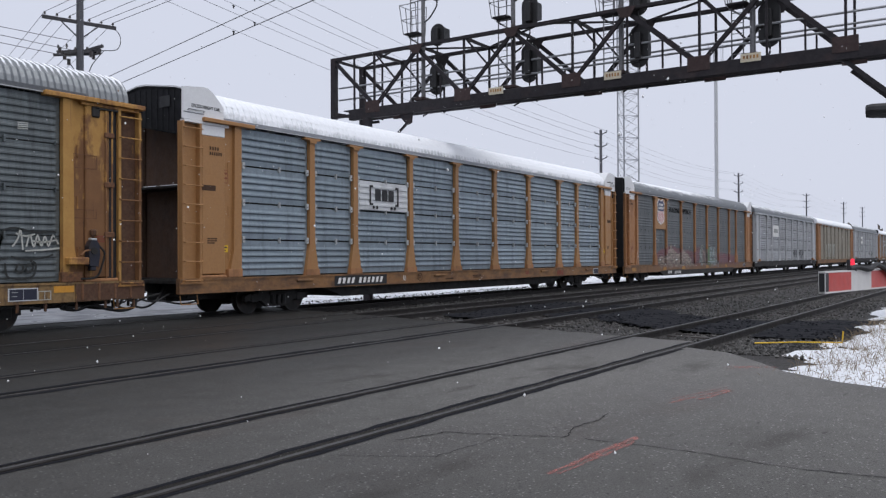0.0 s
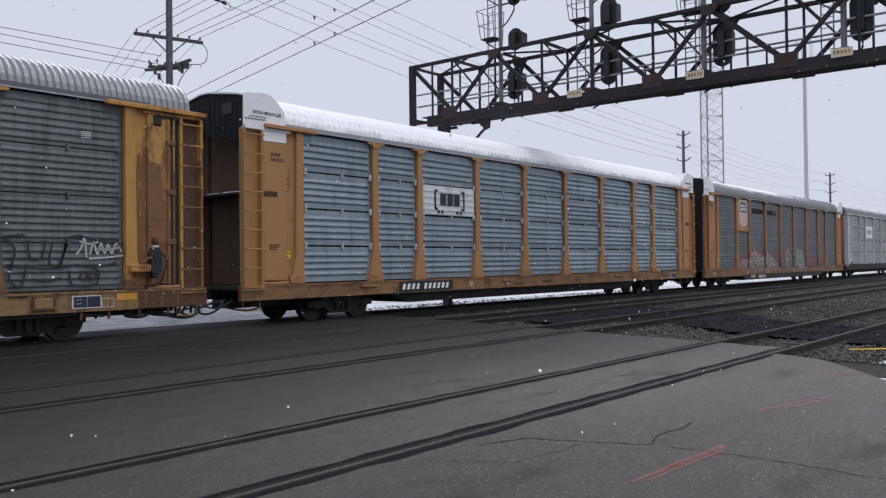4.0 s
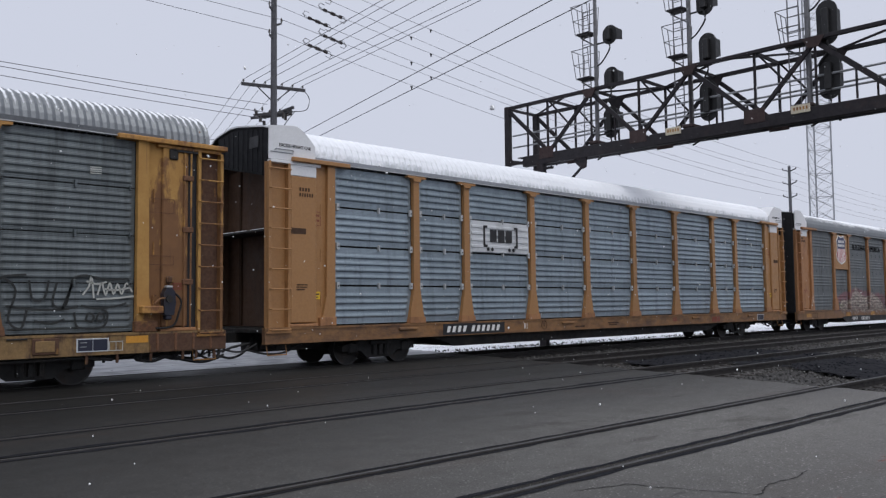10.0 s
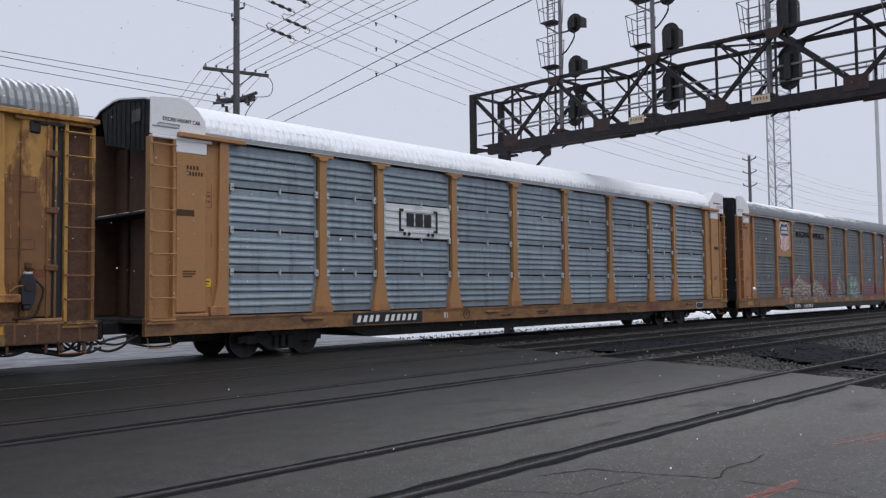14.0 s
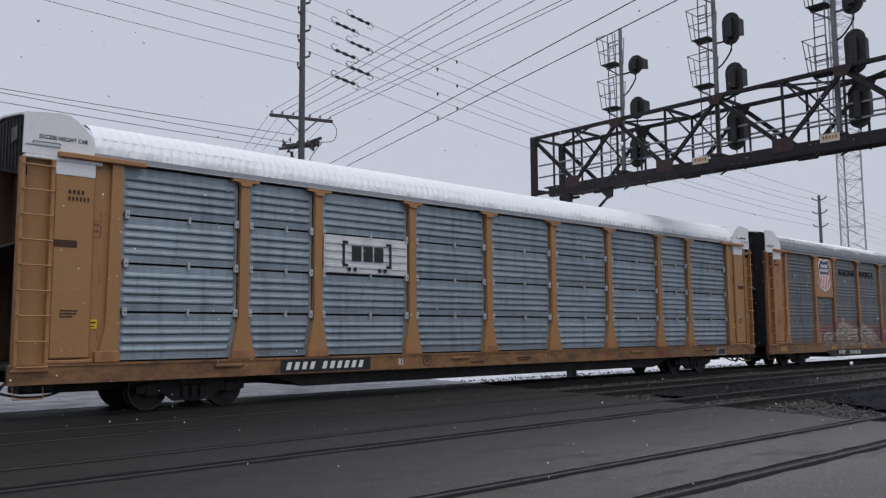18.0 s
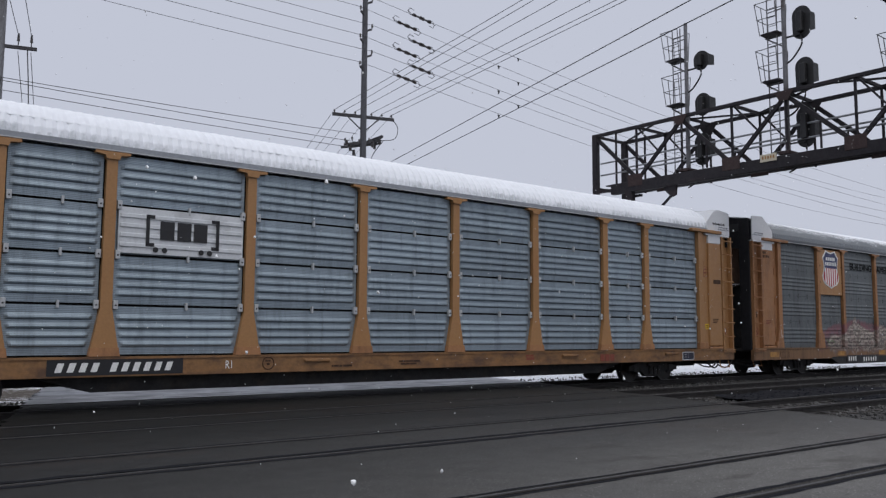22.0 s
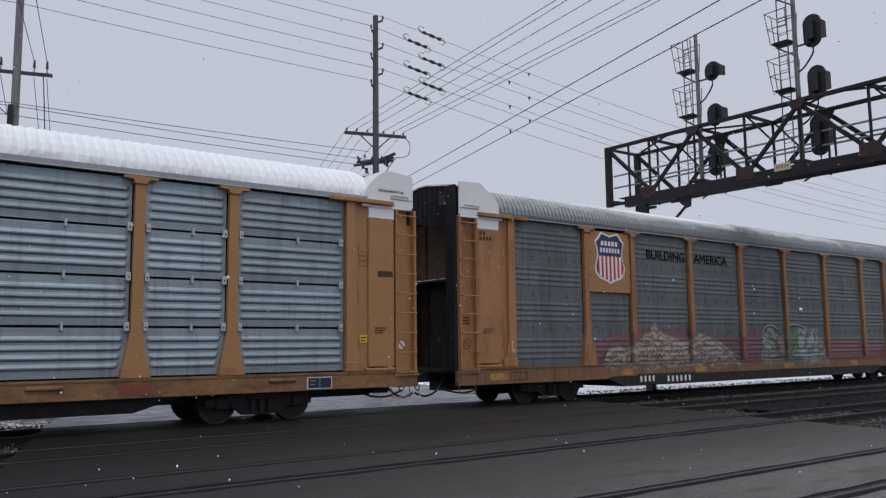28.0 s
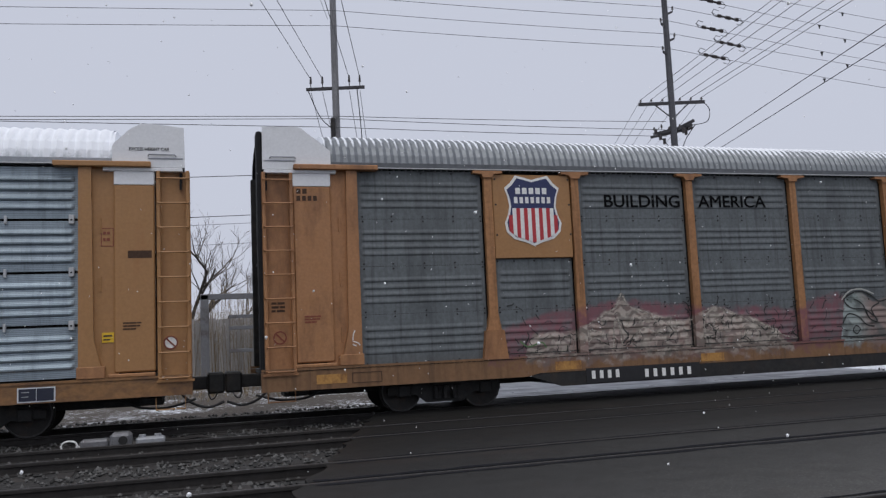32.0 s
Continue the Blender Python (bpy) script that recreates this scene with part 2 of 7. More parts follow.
def streaked(name, foot, head):
    """Ochre paint that rust has eaten: brown below a ragged line between foot and head, in long runs, with dark scabs."""
    m, n, l, p = nodes_of(name)
    z = object_axes(n, l)[2]
    grain = noise_tex(n, l, 16, 5)
    ochre = mixc(n, l, ramp(n, l, noise_tex(n, l, 2.2, 5, 0.6), 0.3, 0.7), (0.38, 0.200, 0.052), (0.47, 0.270, 0.075))
    col = mixc(n, l, ramp(n, l, grain, 0.3, 0.7, 0.0, 0.35), ochre, (0.30, 0.150, 0.045))
    brown = mixc(n, l, noise_tex(n, l, 3.0, 6, 0.65), (0.095, 0.042, 0.021), (0.225, 0.103, 0.040))
    run = noise_tex(n, l, 2.1, 8, 0.62, (2.0, 1, 0.7))
    lean = mathn(n, l, "ADD", mathn(n, l, "MULTIPLY", mathn(n, l, "SUBTRACT", run, 0.5), 3.4), ramp(n, l, z, foot, head, 0.55, -0.55))
    col = mixc(n, l, ramp(n, l, lean, -0.10, 0.22, 0.0, 0.92), col, brown)
    thin = noise_tex(n, l, 4.5, 4, 0.5, (3.5, 1, 0.16))
    col = mixc(n, l, ramp(n, l, thin, 0.62, 0.72, 0.0, 0.7), col, (0.085, 0.040, 0.022))
    spots = noise_tex(n, l, 5.5, 6, 0.7)
    col = mixc(n, l, ramp(n, l, spots, 0.66, 0.72, 0.0, 0.8), col, (0.040, 0.024, 0.018))
    l.new(col, p.inputs["Base Color"])
    p.inputs["Roughness"].default_value = 0.75
    bump_to(n, l, p, spots, 0.35, 0.01)
    return m


def worn_paint(name, base, amount):
    """Thin worn marking paint: lets what lies under it show through."""
    m, n, l, p = nodes_of(name)
    p.inputs["Base Color"].default_value, p.inputs["Roughness"].default_value = (*base, 1), 0.7
    t, mx = n.new("ShaderNodeBsdfTransparent"), n.new("ShaderNodeMixShader")
    s = mathn(n, l, "MULTIPLY", ramp(n, l, noise_tex(n, l, 16, 6, 0.75), 0.34, 0.66), amount)
    l.new(s, mx.inputs[0])
    l.new(t.outputs[0], mx.inputs[1])
    l.new(p.outputs[0], mx.inputs[2])
    l.new(mx.outputs[0], n["Material Output"].inputs[0])
    return m


def asphalt_mat():
    """Damp asphalt: fine grit, darker towards low x and towards the train, brown stains, wheel-worn gouges."""
    m, n, l, p = nodes_of("damp_asphalt")
    fine, mid = noise_tex(n, l, 55, 4, 0.7), noise_tex(n, l, 3.0, 6, 0.65)
    big = noise_tex(n, l, 0.28, 5, 0.6, (0.45, 1, 1))
    col = mixc(n, l, ramp(n, l, fine, 0.35, 0.7), (0.0405, 0.0390, 0.0365), (0.096, 0.0935, 0.0885))
    col = mixc(n, l, ramp(n, l, mid, 0.45, 0.7, 0, 0.6), col, (0.046, 0.0438, 0.0405))
    col = mixc(n, l, ramp(n, l, big, 0.42, 0.66, 0, 0.6), col, (0.032, 0.0298, 0.0272))
    co = n.new("ShaderNodeTexCoord")
    for scale, r0, r1, amount, tone in ((21, 0.07, 0.22, 0.8, (0.23, 0.226, 0.216)), (13, 0.08, 0.24, 0.7, (0.016, 0.0155, 0.015))):
        specks = n.new("ShaderNodeTexVoronoi")
        specks.inputs["Scale"].default_value = scale
        l.new(co.outputs["Object"], specks.inputs["Vector"])
        col = mixc(n, l, ramp(n, l, specks.outputs["Distance"], r0, r1, amount, 0), col, tone)
    # darker towards low x and towards the train, lighter on the near apron
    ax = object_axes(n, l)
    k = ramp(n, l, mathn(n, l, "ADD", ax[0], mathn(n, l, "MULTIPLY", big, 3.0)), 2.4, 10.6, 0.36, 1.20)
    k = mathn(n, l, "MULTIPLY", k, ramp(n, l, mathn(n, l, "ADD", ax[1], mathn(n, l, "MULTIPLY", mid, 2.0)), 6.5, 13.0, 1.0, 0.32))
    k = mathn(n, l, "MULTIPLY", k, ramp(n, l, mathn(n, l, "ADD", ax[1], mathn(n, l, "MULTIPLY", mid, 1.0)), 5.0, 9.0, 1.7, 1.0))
    # darker again beside the train's track, fading out towards high x
    track_dark = mathn(n, l, "MULTIPLY", ramp(n, l, ax[1], 11.0, 14.0), ramp(n, l, ax[0], 8.0, 14.0, 1.0, 0.0))
    k = mathn(n, l, "MULTIPLY", k, ramp(n, l, track_dark, 0.0, 1.0, 1.0, 0.55))
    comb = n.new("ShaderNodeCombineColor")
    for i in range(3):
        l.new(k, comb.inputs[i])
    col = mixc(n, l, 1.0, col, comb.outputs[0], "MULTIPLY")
    # brown oil stains drawn out along the tracks, and dark gouges
    soil = noise_tex(n, l, 0.62, 6, 0.62, (0.5, 1.5, 1))
    col = mixc(n, l, ramp(n, l, soil, 0.57, 0.68, 0.0, 0.55), col, (0.021, 0.0165, 0.0130))
    rusty = noise_tex(n, l, 0.45, 5, 0.6, (0.6, 1.2, 1))
    col = mixc(n, l, ramp(n, l, rusty, 0.58, 0.74, 0.0, 0.30), col, (0.060, 0.036, 0.026))
    gouge = noise_tex(n, l, 1.15, 3, 0.5, (0.8, 4.6, 1))
    col = mixc(n, l, ramp(n, l, gouge, 0.69, 0.735, 0.0, 0.75), col, (0.017, 0.0145, 0.013))
    l.new(col, p.inputs["Base Color"])
    l.new(ramp(n, l, big, 0.35, 0.65, 0.74, 0.52), p.inputs["Roughness"])
    p.inputs["Specular IOR Level"].default_value = 0.22
    bump_to(n, l, p, fine, 0.45, 0.008)
    return m


def ground_mat():
    """Dirty crushed stone by the tracks; snow with grass through it beyond them."""
    m, n, l, p = nodes_of("ballast_and_snow")
    ax = object_axes(n, l)
    vor = n.new("ShaderNodeTexVoronoi")
    vor.inputs["Scale"].default_value = 17
    co = n.new("ShaderNodeTexCoord")
    l.new(co.outputs["Object"], vor.inputs["Vector"])
    sp = n.new("ShaderNodeSeparateColor")
    l.new(vor.outputs["Color"], sp.inputs[0])
    big, fine = noise_tex(n, l, 0.35, 6, 0.65), noise_tex(n, l, 6, 6, 0.7)
    stone = mixc(n, l, sp.outputs[0], (0.010, 0.0094, 0.009), (0.040, 0.038, 0.036))
    stone = mixc(n, l, ramp(n, l, big, 0.42, 0.62, 0, 0.75), stone, (0.024, 0.020, 0.018))
    specks = mathn(n, l, "MULTIPLY", ramp(n, l, fine, 0.63, 0.70), ramp(n, l, big, 0.48, 0.62, 0.0, 0.6))
    stone = mixc(n, l, specks, stone, (0.62, 0.64, 0.68))
    grass = mixc(n, l, fine, (0.032, 0.025, 0.019), (0.085, 0.066, 0.048))
    snow = mixc(n, l, ramp(n, l, mathn(n, l, "ADD", mathn(n, l, "ADD", fine, mathn(n, l, "MULTIPLY", big, 0.7)), ramp(n, l, ax[0], 5.0, 17.0, 0.22, 0.0)), 0.92, 1.00), (0.80, 0.82, 0.86), grass)
    far = ramp(n, l, mathn(n, l, "ADD", ax[1], mathn(n, l, "MULTIPLY", fine, 3.2)), 20.9, 21.5)
    l.new(mixc(n, l, far, stone, snow), p.inputs["Base Color"])
    p.inputs["Roughness"].default_value = 0.85
    bump_to(n, l, p, vor.outputs["Distance"], 0.7, 0.03)
    return m


RUST = (0.085, 0.040, 0.022)
M_GALV = galvanised("zinc_sheet", (0.266, 0.322, 0.366), (0.128, 0.150, 0.166), 0.50, 0.82, 0.46)
M_GALV_OLD = galvanised("weathered_zinc_sheet", (0.122, 0.142, 0.150), (0.055, 0.064, 0.066), 0.44, 0.72, 0.25)
M_SPRAYED = sprayed("sprayed_grey_sheet", (0.118, 0.131, 0.138))
M_TAN = surface("tan_orange_paint", (0.335, 0.172, 0.066), 0.5, stain=(0.30, 0.13, 0.045), stain_lo=0.55, stain_hi=0.85, stretch=(2.5, 2.5, 0.6), vary=0.09, bump=0.06)
M_SPRAYED_SILL = sprayed("sprayed_tan_sill", (0.25, 0.128, 0.055))
M_SPRAYED_POST = sprayed("sprayed_tan_post", (0.34, 0.165, 0.070))
M_TAN_DIRTY = surface("dirty_tan_paint", (0.345, 0.165, 0.070), 0.6, stain=(0.16, 0.072, 0.032), stain_lo=0.46, stain_hi=0.72, stretch=(2.5, 2.5, 0.7), vary=0.12)
M_SILL = surface("grimy_tan_sill", (0.235, 0.118, 0.045), 0.6, stain=(0.095, 0.05, 0.028), stain_lo=0.44, stain_hi=0.66, stain_scale=1.6, stretch=(1.0, 1, 2.2), vary=0.15)
M_SILL_OLD = surface("dull_ochre_sill", (0.215, 0.132, 0.052), 0.65, stain=(0.075, 0.040, 0.024), stain_lo=0.50, stain_hi=0.64, stain_scale=1.7, stretch=(2.2, 1, 0.7), vary=0.22, bump=0.12)
M_BRAKE = surface("dark_navy_housing", (0.012, 0.014, 0.026), 0.6, stain=(0.03, 0.02, 0.015), vary=0.2)
M_REFLECT = surface("orange_reflector", (0.56, 0.26, 0.030), 0.45, stain=(0.30, 0.14, 0.03), vary=0.1)
M_OCHRE = surface("rusting_ochre_paint", (0.41, 0.21, 0.055), 0.65, stain=(0.15, 0.062, 0.026), stain_lo=0.47, stain_hi=0.60, stain_scale=1.5, stretch=(1.5, 1.5, 0.8), vary=0.18, bump=0.3)
M_RUSTY = surface("heavy_rust_brown", (0.135, 0.062, 0.030), 0.8, stain=(0.36, 0.19, 0.05), stain_lo=0.60, stain_hi=0.68, stain_scale=1.1, vary=0.35, bump=0.35)
M_RUST_DARK = surface("dark_rusted_steel", (0.085, 0.042, 0.024), 0.85, stain=(0.26, 0.135, 0.042), stain_lo=0.58, stain_hi=0.66, stain_scale=1.8, stretch=(2, 2, 0.6), vary=0.3, bump=0.3)
M_WHITE = surface("white_paint", (0.72, 0.73, 0.75), 0.5, stain=(0.5, 0.5, 0.5), stain_lo=0.6, stain_hi=0.85, vary=0.05, bump=0.03)
M_STRIP = surface("grey_eave_strip", (0.27, 0.285, 0.31), 0.5, 0.2, vary=0.12)
# darker strip for the old and grey cars
M_STRIP_DARK = surface("dark_eave_strip", (0.10, 0.107, 0.117), 0.6, 0.1, vary=0.2)
M_ROOF_SNOW = roof_sheet("snowed_corrugated_roof", 0.60, 0.07, (0.42, 0.445, 0.47), (0.56, 0.585, 0.61), 0.20)
M_ROOF_THIN = roof_sheet("thinly_snowed_roof", 1.40, 0.38, (0.12, 0.13, 0.14), (0.25, 0.265, 0.28))
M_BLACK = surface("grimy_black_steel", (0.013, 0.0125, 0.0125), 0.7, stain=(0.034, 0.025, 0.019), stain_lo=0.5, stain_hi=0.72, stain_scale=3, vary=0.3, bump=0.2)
M_DARK = surface("dark_interior_paint", (0.070, 0.042, 0.029), 0.8, stain=(0.022, 0.018, 0.016), vary=0.2, spec=0.15)
M_FLAP = surface("charcoal_flap_sheet", (0.014, 0.0145, 0.017), 0.7, vary=0.18, spec=0.2)
M_CHAR = surface("charcoal_door_sheet", (0.017, 0.017, 0.019), 0.7, vary=0.15, spec=0.2)
M_WHEEL = surface("oily_wheel_steel", (0.016, 0.0145, 0.0135), 0.6, 0.2, stain=(0.045, 0.025, 0.016), stain_lo=0.5, stain_hi=0.75, stain_scale=4)
M_TREAD = surface("polished_tread", (0.055, 0.053, 0.052), 0.45, 0.6, vary=0.15)
M_RUBBER = plain("black_rubber", (0.015, 0.015, 0.016), 0.6)
M_SIGNBLK = plain("black_paint", (0.012, 0.012, 0.014), 0.5)
M_WORD = surface("matt_black_lettering", (0.006, 0.006, 0.007), 0.95, vary=0.2, bump=0.0, spec=0.08)
M_SIGNWHT = plain("white_marking", (0.74, 0.74, 0.72), 0.5)
M_PLATENAVY = plain("dark_navy_plate", (0.014, 0.017, 0.035), 0.5)
M_NAVY = plain("navy_paint", (0.022, 0.030, 0.10), 0.5)
M_RED = plain("red_paint", (0.42, 0.028, 0.035), 0.5)
M_YELLOW = plain("yellow_paint", (0.70, 0.44, 0.02), 0.5)
M_REDBROWN = plain("faded_red_marking", (0.20, 0.045, 0.025), 0.6)
M_PLATE = surface("white_sheet_plate", (0.60, 0.62, 0.64), 0.5, stain=(0.38, 0.39, 0.4), vary=0.06)
M_CLIP = plain("bright_zinc_clip", (0.46, 0.47, 0.48), 0.45, 0.3)
M_INKGREY = plain("grey_spray", (0.33, 0.34, 0.33), 0.7)
M_INKDARK = plain("dark_spray", (0.018, 0.02, 0.02), 0.7)

M_ASPHALT = asphalt_mat()
M_GROUND = ground_mat()
M_TAR = surface("fresh_black_asphalt", (0.0080, 0.0085, 0.0115), 0.9, vary=0.4, grain=30, bump=0.4, spec=0.15)
M_RAIL = surface("rusty_rail_side", (0.015, 0.0125, 0.0115), 0.8, stain=(0.025, 0.022, 0.02), vary=0.3)
M_RAILTOP = surface("rail_head_steel", (0.060, 0.058, 0.057), 0.5, 0.4, vary=0.2)
M_TIE = surface("creosoted_timber", (0.024, 0.020, 0.018), 0.85, stain=(0.05, 0.042, 0.035), stretch=(1, 6, 1), vary=0.35, per_object=0.25, bump=0.4)
M_SNOW = surface("old_snow", (0.80, 0.82, 0.86), 0.8, vary=0.05, grain=9, bump=0.5, dist=0.03)
M_SNOW_SMOOTH = surface("settled_roof_snow", (0.80, 0.82, 0.86), 0.85, vary=0.04, grain=5, bump=0.12, dist=0.01)
M_STRAW = surface("dry_grass", (0.20, 0.15, 0.09), 0.8, vary=0.3)
M_ORANGE_MARK = worn_paint("worn_orange_marking", (0.44, 0.150, 0.125), 0.72)
M_SLUSH = surface("grey_road_slush", (0.185, 0.198, 0.222), 0.38, stain=(0.055, 0.057, 0.062), stain_lo=0.38, stain_hi=0.54, stain_scale=0.5, stretch=(0.3, 1.6, 1), vary=0.15, grain=5)
M_CRACK = plain("crack_shadow_dirt", (0.014, 0.013, 0.012), 0.9)

M_GANTRY = surface("rusted_dark_girder", (0.019, 0.0165, 0.020), 0.85, stain=(0.036, 0.024, 0.025), stain_lo=0.54, stain_hi=0.70, stain_scale=1.6, vary=0.3, bump=0.3)
M_GUSSET = surface("rust_brown_plate", (0.046, 0.028, 0.027), 0.85, stain=(0.028, 0.020, 0.019), vary=0.3, bump=0.3)
M_ZINCPIPE = surface("zinc_pipe", (0.34, 0.35, 0.37), 0.5, 0.4, vary=0.15)
M_SIGNAL = plain("signal_black", (0.010, 0.010, 0.011), 0.55)
M_LENS = plain("dark_signal_lens", (0.02, 0.03, 0.03), 0.15)
M_MASTGREY = surface("weathered_steel_mast", (0.165, 0.166, 0.175), 0.6, 0.3, stain=(0.07, 0.05, 0.04), vary=0.2)
M_POLE = surface("weathered_pole_wood", (0.088, 0.089, 0.100), 0.85, stain=(0.060, 0.058, 0.062), stretch=(3, 3, 0.3), vary=0.3, bump=0.4)
M_POLE_PALE = surface("silvered_pole_wood", (0.20, 0.20, 0.21), 0.85, stain=(0.12, 0.118, 0.12), stretch=(3, 3, 0.3), vary=0.25, bump=0.4)
M_ARM = surface("dark_crossarm_wood", (0.054, 0.052, 0.057), 0.85, vary=0.3, bump=0.3)
M_WIRE = plain("dark_wire", (0.10, 0.102, 0.11), 0.6)
M_CABLE = plain("black_cable", (0.02, 0.02, 0.022), 0.6)
M_PORCELAIN = plain("brown_porcelain", (0.035, 0.028, 0.027), 0.3)
M_MASTPALE = surface("pale_galvanised_tube", (0.46, 0.47, 0.48), 0.55, 0.2, vary=0.1)
M_TOWER = surface("galvanised_tower_steel", (0.30, 0.31, 0.33), 0.6, 0.3, vary=0.15)
M_BARK = surface("grey_bark", (0.11, 0.095, 0.085), 0.9, vary=0.3, bump=0.4)
M_NEEDLE = surface("dark_conifer_needles", (0.046, 0.055, 0.046), 0.85, vary=0.4, grain=3)
M_TWIG = surface("bare_twigs", (0.12, 0.10, 0.085), 0.9, vary=0.3)
M_SIDING = surface("pale_grey_siding", (0.42, 0.42, 0.43), 0.7, vary=0.08)
M_BRICK = surface("weathered_concrete_wall", (0.36, 0.34, 0.32), 0.8, stain=(0.25, 0.24, 0.23), vary=0.12)
M_GLASS = plain("dark_window_glass", (0.03, 0.035, 0.04), 0.1)
M_FLAKE = plain("snowflake", (0.9, 0.91, 0.93), 0.8)
M_SHELL_GREY = galvanised("dull_silver_sheet", (0.36, 0.37, 0.385), (0.17, 0.17, 0.17), 0.5, 0.8, 0.35)
M_SILVER_PAINT = surface("silver_painted_steel", (0.46, 0.47, 0.49), 0.55, 0.2, stain=(0.25, 0.24, 0.23), vary=0.1)
M_BEIGE = surface("faded_beige_sheet", (0.27, 0.245, 0.20), 0.7, stain=(0.19, 0.17, 0.145), stain_lo=0.45, stain_hi=0.75, stretch=(2.5, 1, 0.5), vary=0.12)
M_PALE_SPRAY = plain("pale_sprayed_letter", (0.42, 0.43, 0.40), 0.7)
M_PINKWHITE = worn_paint("cream_spray", (0.50, 0.45, 0.39), 0.95)
M_GREENSPRAY = plain("leaf_green_spray", (0.10, 0.17, 0.075), 0.7)
M_BLUESPRAY = plain("ice_blue_spray", (0.36, 0.45, 0.47), 0.7)
M_STREAKED = streaked("rust_eaten_ochre", 3.2, 5.0)
M_STREAKED_POST = streaked("ochre_rusted_from_below", 2.3, 3.6)
M_STREAKED_EDGE = streaked("ochre_edge_strip", 0.6, 2.4)
M_ENDWALL = surface("brown_end_wall_paint", (0.100, 0.054, 0.032), 0.7, stain=(0.05, 0.03, 0.022), stain_lo=0.45, stain_hi=0.7, stretch=(2, 2, 0.5), vary=0.15)
M_FENCE = surface("weathered_pale_boards", (0.31, 0.295, 0.285), 0.85, vary=0.25, per_object=0.2, bump=0.3)
M_BANK = surface("dirty_roadside_snow", (0.74, 0.76, 0.80), 0.8, stain=(0.20, 0.16, 0.12), stain_lo=0.60, stain_hi=0.70, stain_scale=2.6, vary=0.08, grain=9, bump=0.6, dist=0.03)
M_PLATE_TAN = surface("yellowed_white_plate", (0.58, 0.52, 0.40), 0.6, vary=0.08)
M_GATEWHT = surface("reflective_white_sheet", (0.62, 0.61, 0.60), 0.5, vary=0.05)
M_GATERED = surface("reflective_red_sheet", (0.50, 0.06, 0.05), 0.5, vary=0.08)


def glow(name, colour, strength):
    m, n, l, p = nodes_of(name)
    p.inputs["Base Color"].default_value = (*colour, 1)
    p.inputs["Emission Color"].default_value, p.inputs["Emission Strength"].default_value = (*colour, 1), strength
    return m


M_LAMP = glow("lit_red_lamp", (1.0, 0.02, 0.05), 0.75)


